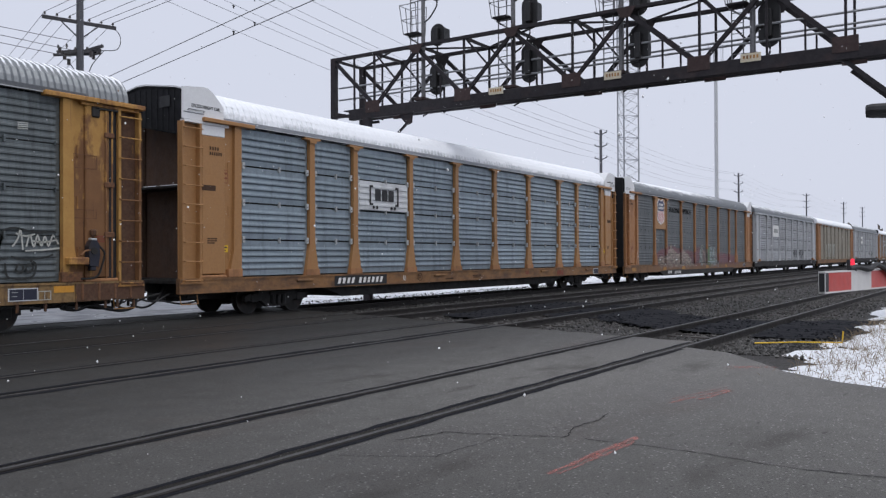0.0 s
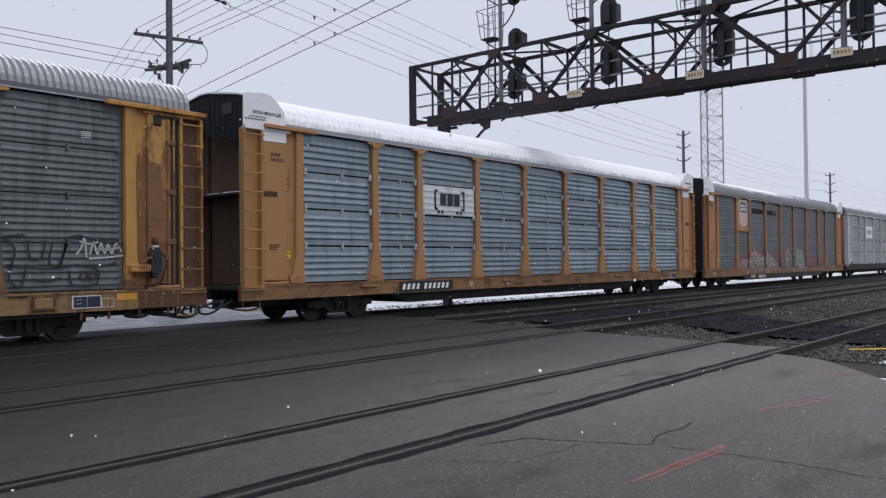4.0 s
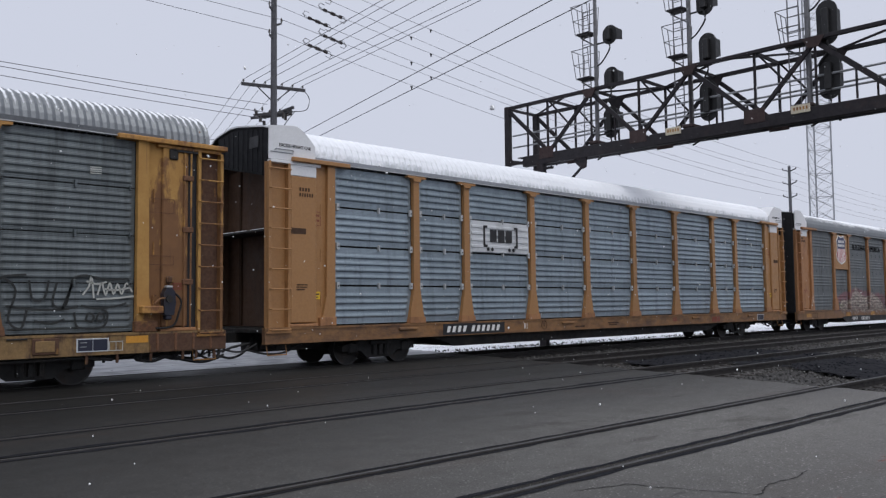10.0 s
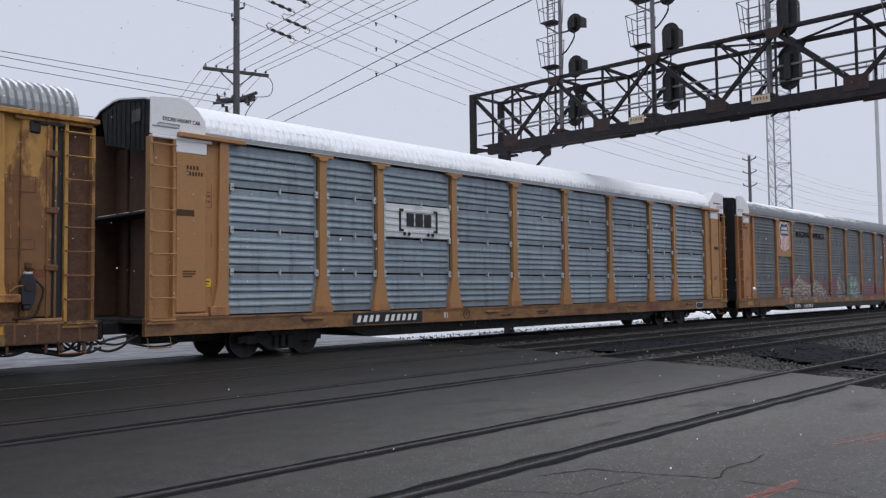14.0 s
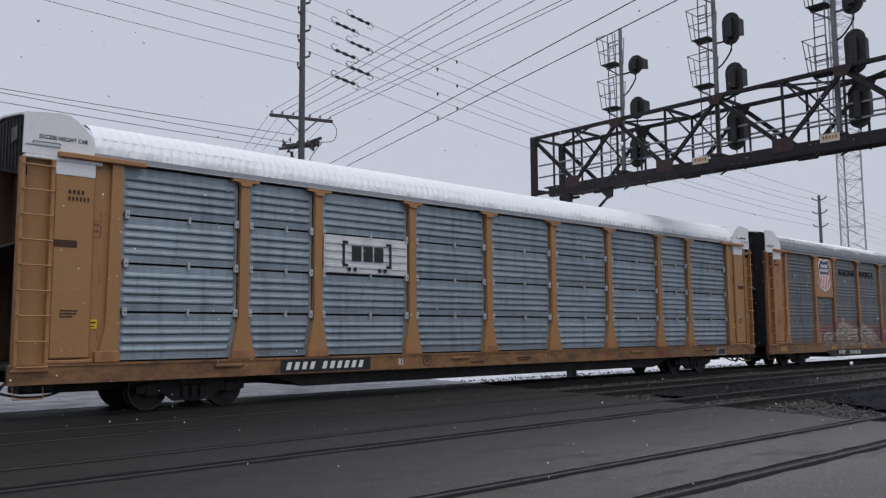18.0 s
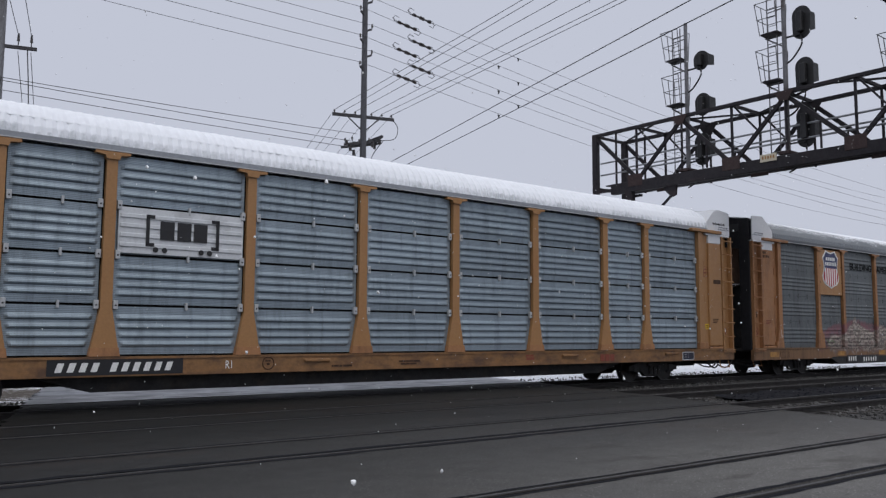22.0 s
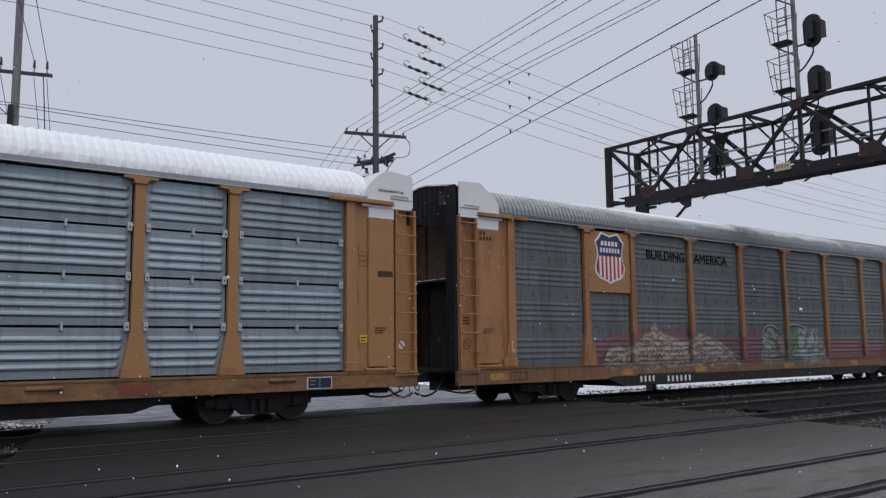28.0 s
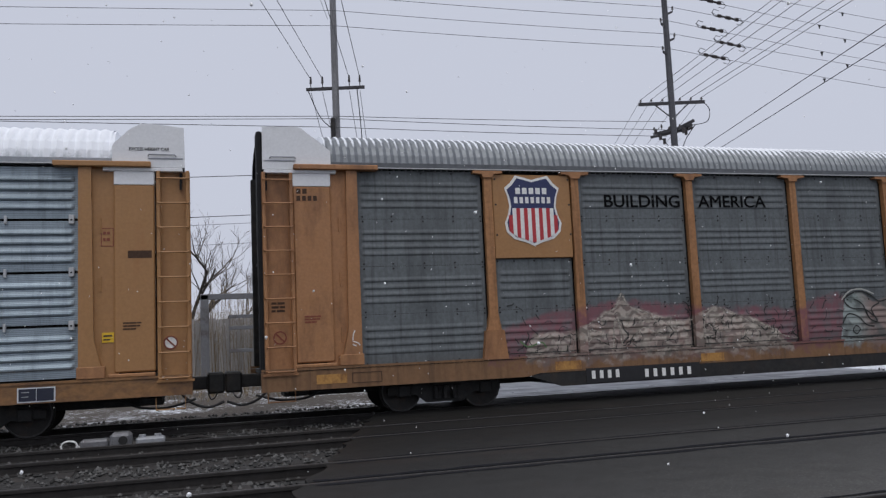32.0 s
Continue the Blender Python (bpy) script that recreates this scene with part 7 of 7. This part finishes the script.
P1 = Vector((21.73, 33.58, 0))
p1 = pole("utility_pole", P1.x, P1.y, 18.0, "tall weathered wooden pole with crossarms behind the train", "poles along the railway")
across = Vector((math.cos(radians(163)), math.sin(radians(163)), 0))
Shape().beam(P1 + across * 1.55 + Vector((0, 0, 11.95)), P1 - across * 1.55 + Vector((0, 0, 11.95)), 0.13, 0.14).ob("crossarm", M_ARM, p1)
for s_ in (-1, 1):
    Shape().beam(P1 + across * 0.8 * s_ + Vector((0, 0, 11.9)), P1 + Vector((0, 0, 11.2)), 0.03, 0.05).ob("arm_brace", M_ARM, p1)
Shape().beam(P1 + STREET * 0.5 - across * 0.2 + Vector((0, 0, 10.75)), P1 - STREET * 0.5 - across * 0.8 + Vector((0, 0, 10.95)), 0.11, 0.12).ob("lower_arm", M_ARM, p1)
Shape().beam(P1 + across * 0.95 + Vector((0, 0, 10.5)), P1 - across * 0.9 + Vector((0, 0, 10.85)), 0.11, 0.12).ob("lower_arm", M_ARM, p1)
for k, a in enumerate((0.9, 0.55, 0.2, -0.3, -0.65)):
    insulator(p1, P1 + across * a + Vector((0, 0, 10.6 + 0.1 * (k % 2))), 0.22)
for k, (a, z) in enumerate(((0.75, 10.35), (0.35, 10.3), (-0.35, 10.62), (-0.7, 10.7), (0.95, 10.6), (-0.95, 10.95))):
    v = P1 + across * a + STREET * (0.35 if k % 2 else -0.35) + Vector((0, 0, z))
    Shape().tube([v + Vector((0, 0, 0.05)), v - Vector((0, 0, 0.22))], 0.075, 8).ob("hanging_insulator", M_PORCELAIN, p1)
Shape().beam(P1 + across * 1.0 + STREET * 0.3 + Vector((0, 0, 10.42)), P1 - across * 0.85 + STREET * 0.3 + Vector((0, 0, 10.75)), 0.10, 0.12).ob("lower_arm", M_ARM, p1)
hose([P1 + across * 0.95 + Vector((0, -0.2, 10.5)), P1 + across * 0.5 + Vector((0, -0.2, 10.0)), P1 + across * 0.1 + Vector((0, -0.2, 9.4))], 0.02).ob("jumper_wire", M_CABLE, p1)
hose([P1 - across * 0.9 + Vector((0, -0.2, 10.8)), P1 - across * 0.4 + Vector((0, -0.2, 10.1)), P1 - across * 0.12 + Vector((0, -0.2, 9.3))], 0.02).ob("jumper_wire", M_CABLE, p1)
for k, a in enumerate((1.45, 0.95, 0.42, -0.40, -0.92, -1.42)):
    q = P1 + across * a + Vector((0, 0, 12.02))
    insulator(p1, q)
    lead = radians((82.4, 81.75, 82.3, 82.7, 83.45, 82.7)[k])
    near = q - Vector((math.cos(lead), math.sin(lead), 0)) * 62
    wire(q + Vector((0, 0, 0.15)), near + Vector((0, 0, 1.2)), 0.12, 0.014)
    far = q + Vector((math.cos(radians(73)), math.sin(radians(73)), 0)) * 70
    wire(q + Vector((0, 0, 0.15)), far - Vector((0, 0, 2.5)), 1.2)
hose([P1 - across * 1.4 + Vector((0, 0, 12.0)), P1 - across * 1.75 + Vector((0, 0, 11.6)), P1 - across * 1.6 + Vector((0, 0, 11.0)), P1 - across * 0.8 + Vector((0, 0, 10.85))], 0.018).ob("jumper_wire", M_CABLE, p1)
for k, z in enumerate((17.8, 17.18, 16.4, 15.77, 15.08, 14.4)):
    d = -1 if k % 2 else 1
    Shape().beam(P1 + Vector((0, 0, z - 0.15)), P1 + Vector((d * 0.32, -0.12, z)), 0.07, 0.09).ob("pin_bracket", M_ARM, p1)
    insulator(p1, P1 + Vector((d * 0.34, -0.13, z)), 0.26)
    a = P1 + Vector((0.34 * d, -0.15, z + 0.2))
    rest = Vector((5.95, 34.30, z + 0.55))
    wire(a, rest, 0.06)
    wire(rest, (-46, 34.3, z - 2.3), 0.1)
    wire(a, (79.5, 33.4 - 0.8 * d, 14.15 - 1.28 * (k // 2)), 0.65 if d > 0 else 0.95)
    s = Shape()
    b = a + Vector((2.55 - 0.25 * (k % 2), 0, -0.24))
    radii = (0.014, 0.014, 0.085, 0.085, 0.03, 0.05, 0.05, 0.03, 0.09, 0.09, 0.03, 0.05, 0.05, 0.03, 0.085, 0.085, 0.014, 0.014)
    offs = (-0.42, -0.1, -0.06, 0.1, 0.13, 0.16, 0.32, 0.35, 0.38, 0.62, 0.65, 0.68, 0.84, 0.87, 0.90, 1.06, 1.1, 1.4)
    for x0, r0 in zip(offs, radii):
        s.v += [tuple(b + Vector((x0, r0 * math.cos(t), -0.13 * x0 + r0 * math.sin(t) + (0.1 if x0 < -0.3 else -0.06 if x0 > 1.3 else 0)))) for t in [math.pi * i / 4 for i in range(8)]]
    for i in range(len(offs) - 1):
        s.f += [(i * 8 + j, i * 8 + (j + 1) % 8, i * 8 + 8 + (j + 1) % 8, i * 8 + 8 + j) for j in range(8)]
    li = s.ob("line_insulator", M_PORCELAIN)
    for x0, sx in ((-0.38, 1), (1.34, -1)):
        for up in (1, -1):
            p0 = b + Vector((x0, 0, -0.13 * x0 + (0.1 if x0 < 0 else -0.06)))
            Shape().tube([p0, p0 + Vector((0.12 * sx, 0, 0.17 * up)), p0 + Vector((0.38 * sx, 0, 0.16 * up - 0.05 * sx))], 0.016, 4).ob("arcing_horn", M_CABLE, li)
    tagged(li, "string of dark insulators on an overhead wire", "insulator", "insulators beside the pole")
    c = (31.95 - 1.5 * (k % 2), P1.y - 0.2, z + 0.2 - 0.98 - 0.14 * (k % 2))
    dm = Shape().box(c[0] - 0.07, c[0] + 0.07, c[1] - 0.03, c[1] + 0.03, c[2] - 0.06, c[2] + 0.02, 0.01).box(c[0] - 0.03, c[0] + 0.03, c[1] - 0.03, c[1] + 0.03, c[2] - 0.17, c[2] - 0.06, 0.01)
    tagged(dm.ob("wire_damper", M_CABLE), "small dark damper clamped on an overhead wire", "wire damper", "dampers on the wires")
for z0_, z1_, z2_ in ((11.0, 10.98, 9.5), (10.6, 10.87, 9.3), (10.3, 10.5, 10.2)):
    mid_ = (5.95, 34.3, z1_)
    wire(P1 + Vector((-0.5, -0.2, z0_)), mid_, 0.05, 0.014)
    wire(mid_, (-46, 34.3, z2_), 0.1, 0.014)
for z in (8.74, 7.03, 6.69, 5.84):
    wire((22, 36.0, z + 0.9), (-30, 36.0, z - 1.3), 0.1, 0.016 if z > 6.9 else 0.009)
for dx, z in ((0.0, 9.53), (0.95, 9.53)):
    base = Vector((22.2 + dx, 31.8, z))
    d = Vector((math.cos(radians(74.9)), math.sin(radians(74.9)), 0))
    wire(base + d * 40 + Vector((0, 0, 0.1)), base - d * 60 + Vector((0, 0, 0.1)), 0.10, 0.016, "cable", "thick black overhead cable", M_CABLE)

PL = Vector((5.95, 34.5, 0))
pl = pole("utility_pole", PL.x, PL.y, 18.5, "pale grey wooden pole with a short crossarm behind the train", "poles along the street", M_POLE_PALE)
Shape().beam(PL + across * 1.25 + Vector((0, 0, 12.25)), PL - across * 1.25 + Vector((0, 0, 12.25)), 0.11, 0.12).ob("crossarm", M_ARM, pl)
for k, a in enumerate((1.05, 0.55, -0.6, -1.05)):
    q = PL + across * a + Vector((0, 0, 12.3))
    insulator(pl, q, 0.5)
    lead = radians((70.2, 69.8, 73.8, 74.6)[k])
    wire(q + Vector((0, 0, 0.4)), q - Vector((math.cos(lead), math.sin(lead), 0)) * 62 + Vector((0, 0, (2.7, 4.2, 2.3, 2.2)[k])), 0.02, 0.013)
    wire(q - Vector((0, 0, 0.2)), q + STREET * 60 - Vector((0, 0, 4.5)), 1.4, 0.013)
Shape().box(PL.x - 0.28, PL.x - 0.1, PL.y - 0.3, PL.y - 0.1, 9.9, 10.9, 0.03).ob("cable_box", M_BLACK, pl)
hose([PL + across * 1.2 + Vector((0, -0.1, 12.2)), PL + across * 0.7 + Vector((0, -0.1, 11.0)), PL + across * 0.15 + Vector((0, -0.2, 10.4))], 0.02).ob("drop_cable", M_CABLE, pl)
hose([PL - across * 0.9 + Vector((0, -0.1, 12.2)), PL - across * 1.0 + Vector((0, -0.1, 10.8)), PL - across * 1.1 + Vector((0, -0.2, 8.5))], 0.02).ob("drop_cable", M_CABLE, pl)
wire(PL + Vector((-0.3, -0.3, 15.2)), PL - STREET * 60 + Vector((-2.5, 0, 16.5)), 1.0, 0.009)

for x, top in ((79.5, 14.4), (134.0, 14.4), (190.0, 14.6), (242.0, 15.5), (279.0, 16.0)):
    q = pole("utility_pole", x, 33.4, top, "distant wooden pole with short brackets along the railway", "poles along the railway")
    for k in range(6):
        z, d = top - 0.42 - 1.28 * (k // 2), -1 if k % 2 else 1
        Shape().beam((x, 33.4, z - 0.1), (x, 33.4 + 0.62 * d, z + 0.12), 0.08, 0.09).ob("pin_bracket", M_ARM, q)
        insulator(q, (x, 33.4 + 0.64 * d, z + 0.05), 0.26)
        if x < 200:
            nx = {79.5: 134.0, 134.0: 190.0, 190.0: 242.0}[x]
            wire((x, 33.4 + 0.64 * d, z + 0.3), (nx, 33.4 + 0.64 * d, z + 0.35), 0.9, 0.009)

# ---- lattice tower and slim mast in the distance ----
tower = tagged(new("radio_tower"), "tall grey lattice radio tower far behind the train", "radio tower")
TX, TY, TW, TH = 93.3, 35.95, 1.40, 46.0
legs = [Vector((TX + TW * math.cos(a), TY + TW * math.sin(a), 0)) for a in (0.6, 2.7, 4.8)]
for g in legs:
    Shape().tube([g + Vector((0, 0, -0.2)), g + Vector((0, 0, TH))], 0.09, 6).ob("tower_leg", M_TOWER, tower)
for i in range(3):
    s, a, b = Shape(), legs[i], legs[(i + 1) % 3]
    for k in range(18):
        z0, z1 = k * TH / 18, (k + 1) * TH / 18
        s.tube([a + Vector((0, 0, z0)), b + Vector((0, 0, (z0 + z1) / 2)), a + Vector((0, 0, z1))], 0.035, 4, caps=False)
        s.tube([b + Vector((0, 0, z0)), a + Vector((0, 0, (z0 + z1) / 2)), b + Vector((0, 0, z1))], 0.035, 4, caps=False)
        s.tube([a + Vector((0, 0, z0)), b + Vector((0, 0, z0))], 0.03, 4, caps=False)
    s.ob("tower_lattice", M_TOWER, tower)
mono = tagged(new("antenna_mast"), "slim grey steel mast with small antennas on top", "antenna mast")
mx, my = 106.0, 29.1
Shape().tube([(mx, my, -0.2), (mx, my, 14), (mx, my, 27.5)], 0.27, 12, 0.2).ob("mast_tube", M_MASTPALE, mono)
for k in range(6):
    a = k * 1.05
    Shape().tube([(mx, my, 25.6), (mx + 0.9 * math.cos(a), my + 0.9 * math.sin(a), 25.6), (mx + 0.9 * math.cos(a), my + 0.9 * math.sin(a), 28.0)], 0.05, 6).ob("antenna", M_TOWER, mono)

# ---- what lies behind the train ----
def bare_tree(x, y, h, seed):
    rnd = random.Random(seed)
    t = tagged(new("tree"), "bare leafless tree with fine grey twigs", "tree", "bare trees behind the tracks")
    limbs, twigs = Shape(), Shape()

    def grow(p, d, length, r, depth):
        pts = [p]
        for k in range(4):
            d = (d + Vector((rnd.uniform(-0.2, 0.2), rnd.uniform(-0.2, 0.2), rnd.uniform(-0.05, 0.16)))).normalized()
            pts.append(pts[-1] + d * length / 4)
        (limbs if depth < 3 else twigs).tube(pts, r, 6 if depth < 3 else 3, r * 0.55, False)
        if depth < 5:
            for k in range(3 if depth else 4):
                q = pts[rnd.randint(2, 4)]
                a = rnd.uniform(0, 6.28)
                e = (d + Vector((math.cos(a), math.sin(a), rnd.uniform(-0.1, 0.5))) * rnd.uniform(0.5, 0.95)).normalized()
                grow(q, e, length * rnd.uniform(0.55, 0.75), r * 0.52, depth + 1)

    grow(Vector((x, y, -0.2)), Vector((0, 0, 1)), h * 0.42, h * 0.018, 0)
    limbs.ob("trunk", M_BARK, t)
    twigs.ob("crown", M_TWIG, t)
    return t


def conifer(x, y, h, seed):
    rnd = random.Random(seed)
    t = tagged(new("tree"), "dark green conifer with drooping snowy branches", "tree", "conifers behind the tracks")
    Shape().tube([(x, y, -0.2), (x, y, h)], h * 0.016, 7, 0.02).ob("trunk", M_BARK, t)
    s = Shape()
    z = h * 0.12
    while z < h * 0.985:
        reach = (1 - z / h) ** 0.85 * h * 0.24
        for k in range(9):
            a, L = rnd.uniform(0, 6.28), reach * rnd.uniform(0.6, 1.15)
            for j in range(5):
                d = L * (j + 0.6) / 5
                c = Vector((x + d * math.cos(a), y + d * math.sin(a), z - d * 0.28 + rnd.uniform(-0.1, 0.1)))
                w = 0.10 + 0.26 * (1 - j / 5) * reach / 2
                for _ in range(3):
                    u = Vector((rnd.uniform(-1, 1), rnd.uniform(-1, 1), rnd.uniform(-0.5, 0.3))) * w * 1.5
                    v = Vector((rnd.uniform(-1, 1), rnd.uniform(-1, 1), rnd.uniform(-0.9, 0.1))) * w
                    m = len(s.v)
                    s.v += [tuple(c), tuple(c + u), tuple(c + u * 0.6 + v), tuple(c + v)]
                    s.f.append((m, m + 1, m + 2, m + 3))
        z += h * 0.032
    s.ob("crown", M_NEEDLE, t)
    return t


bare_tree(-0.5, 45.0, 9.6, 9)
bare_tree(-3.2, 48.0, 8.0, 12)
bare_tree(3.6, 58.0, 8.5, 2)
bare_tree(-1.8, 62.0, 7.5, 3)
bare_tree(13.5, 60.0, 9.0, 4)
conifer(9.2, 49.0, 9.5, 5)
conifer(11.5, 52.0, 8.2, 6)
conifer(7.4, 53.0, 8.8, 7)


def building(x0, x1, y0, y1, h, label, wall_mat):
    b = tagged(new("building"), label, "building", "buildings behind the tracks")
    Shape().box(x0, x1, y0, y1, -0.2, h, 0.03).ob("wall", wall_mat, b)
    r = Shape().prism([(y0 - 0.3, h), (y1 + 0.3, h), (y1 + 0.3, h + 0.12), ((y0 + y1) / 2, h + 0.9), (y0 - 0.3, h + 0.12)], x0 - 0.3, x1 + 0.3, "x")
    r.ob("roof", M_SIDING, b)
    x = x0 + 1.2
    while x < x1 - 1.6:
        w = Shape().box(x, x + 1.3, y0 - 0.05, y0 + 0.02, 1.1, 2.5, 0.01).ob("window", M_GLASS, b)
        Shape().box(x - 0.08, x + 1.38, y0 - 0.09, y0 - 0.02, 1.0, 1.09).ob("sill", M_SIDING, w)
        Shape().box(x + 0.62, x + 0.68, y0 - 0.07, y0 - 0.04, 1.1, 2.5).ob("frame", M_SIDING, w)
        x += 3.1
    return b


building(-14, 4.4, 66, 76, 3.4, "low pale grey building behind the trees", M_BRICK)
building(24, 60, 74, 88, 5.0, "long low grey industrial building with a snowy roof", M_BRICK)
# board fence and a steel post in the gap between the cars
fence = tagged(new("fence"), "weathered pale grey board fence behind the tracks", "fence")
for k in range(58):
    x = -8 + k * 0.31
    Shape().box(x, x + 0.29, 40.0 + 0.02 * (k % 2), 40.03 + 0.02 * (k % 2), -0.2, 2.75 + 0.05 * math.sin(k * 2.1), 0.004).ob("fence_board", M_FENCE, fence)
for x in (-8, -3.2, 1.6, 6.2):
    Shape().box(x - 0.05, x + 0.05, 40.05, 40.15, -0.2, 2.9).ob("fence_post", M_BARK, fence)
lp = tagged(new("street_lamp"), "slim galvanised lamp post beyond the tracks", "street lamp", "lamp posts")
Shape().tube([(8.0, 36.5, -0.2), (8.0, 36.5, 7.6)], 0.09, 8, 0.06).ob("post", M_TOWER, lp)
Shape().tube([(8.0, 36.5, 7.5), (7.6, 35.7, 7.9), (7.2, 34.8, 7.95)], 0.04, 6).ob("arm", M_TOWER, lp)
Shape().box(7.05, 7.35, 34.3, 34.9, 7.88, 8.02, 0.03).ob("lamp_head", M_TOWER, lp)
fr = tagged(new("steel_frame"), "blue-grey steel post and rail frame beyond the tracks", "steel frame")
Shape().box(0.30, 0.66, 38.0, 38.3, -0.2, 3.78, 0.03).ob("post", M_MASTGREY, fr)
Shape().box(0.30, 5.0, 38.0, 38.2, 3.55, 3.8, 0.02).ob("top_rail", M_MASTGREY, fr)
for z in (2.7, 2.2, 1.2):
    Shape().box(1.5, 5.0, 38.05, 38.12, z, z + 0.16, 0.01).ob("rail", M_MASTGREY, fr)
Shape().box(4.8, 5.1, 38.0, 38.3, -0.2, 3.78, 0.03).ob("post", M_MASTGREY, fr)
# tall dry scrub in the gap
scrub = Shape()
rnd = random.Random(52)
for k in range(700):
    x, y = rnd.uniform(-3, 7), rnd.uniform(39, 46)
    h = rnd.uniform(1.2, 4.6)
    a, b = rnd.uniform(0, 6.28), rnd.uniform(0.1, 0.5)
    p = [(x, y, -0.2), (x + b * math.cos(a) * 0.5, y, h * 0.5), (x + b * math.cos(a), y + b * math.sin(a), h)]
    scrub.tube(p, 0.016, 3, 0.006, False)
    for j in range(3):
        t, e = rnd.uniform(0.4, 0.95), rnd.uniform(-0.5, 0.5)
        scrub.tube([(x + b * math.cos(a) * t, y, h * t), (x + b * math.cos(a) * t + e, y + rnd.uniform(-0.3, 0.3), h * t + rnd.uniform(0.2, 0.7))], 0.008, 3, 0.004, False)
tagged(scrub.ob("scrub", M_STRAW), "tall dry brown scrub beyond the tracks", "shrubs", kind="stuff")
# low brush along the far side
brush = Shape()
rnd = random.Random(21)
for k in range(900):
    x, y = rnd.uniform(-12, 70), rnd.uniform(26.5, 33)
    if road_left(y) - 1 < x < road_right(y) + 1:
        continue
    for j in range(3):
        a, h = rnd.uniform(0, 6.28), rnd.uniform(0.25, 0.8)
        brush.tube([(x, y, -0.2), (x + 0.2 * math.cos(a), y + 0.2 * math.sin(a), h * 0.6), (x + 0.35 * math.cos(a), y + 0.35 * math.sin(a), h)], 0.008, 3, 0.003, False)
tagged(brush.ob("brush", M_STRAW), "dry brown weeds in the snow beyond the train", "weeds", kind="stuff")
# distant wood that closes the horizon
wood = Shape()
rnd = random.Random(31)
for k in range(420):
    a = radians(rnd.uniform(-20, 130))
    d = rnd.uniform(260, 380)
    x, y, h = d * math.cos(a), d * math.sin(a) + 40, rnd.uniform(5, 11)
    for j in range(16):
        c = Vector((x + rnd.uniform(-5, 5), y + rnd.uniform(-5, 5), h * rnd.uniform(0.05, 1)))
        m = len(wood.v)
        u, v = Vector((rnd.uniform(-2, 2), rnd.uniform(-2, 2), rnd.uniform(-0.6, 0.6))), Vector((rnd.uniform(-1, 1), rnd.uniform(-1, 1), rnd.uniform(0.8, 2.4)))
        wood.v += [tuple(c - u), tuple(c - v * 0.5), tuple(c + u), tuple(c + v)]
        wood.f.append((m, m + 1, m + 2, m + 3))
tagged(wood.ob("distant_wood", M_TWIG), "distant bare winter wood along the horizon", "woods", kind="stuff")

# ---- falling snow ----
flakes = Shape()
bm = bmesh.new()
bmesh.ops.create_icosphere(bm, subdivisions=1, radius=1.0)
bm.verts.index_update()
ICO_V, ICO_F = [tuple(v.co) for v in bm.verts], [tuple(v.index for v in f.verts) for f in bm.faces]
bm.free()
rng2 = random.Random(77)
FALL = 1.1
for k in range(9000):
    x, y, z = rng2.uniform(-3, 26), rng2.uniform(1.2, 15.6), rng2.uniform(-0.1, 6.5 + 33 * FALL)
    if x < 1.2 and y < 2.5:
        continue
    r = rng2.uniform(0.003, 0.009)
    m = len(flakes.v)
    for d in ICO_V:
        q = r * rng2.uniform(0.7, 1.2)
        flakes.v.append((x + d[0] * q, y + d[1] * q, z + d[2] * q * 1.15))
    flakes.f += [tuple(m + i for i in f) for f in ICO_F]
snowfall = tagged(flakes.ob("snowflakes", M_FLAKE), "light white snowflakes drifting down before the train", "snow", kind="stuff")


# ---- what moves ----
def travelled(t):
    for (a, s0), (b, s1) in zip(RUN, RUN[1:]):
        if a <= t <= b:
            return s0 + (s1 - s0) * (t - a) / (b - a)
    return RUN[-1][1]


def motions():
    for car, x in train:
        walk(car, [(t, pose(x - s, TRAIN_Y, 0)) for t, s in RUN])
    # the wheels roll without slipping; finer rows while the train is fast
    rows, last = [], -9.0
    for k in range(0, 321):
        t = k / 10
        a = math.degrees(travelled(t) / 0.42)
        if a - last >= 40 or k in (0, 320):
            rows.append((t, -a))
            last = a
    for w, a in axles:
        walk(w, [(t, pose(a, 0, 0.42, 0, turn, 0)) for t, turn in rows])
    walk(snowfall, [(t, pose(-0.02 * t, 0, -FALL * t)) for t in (0.0, 16.0, 32.0)])


motions()
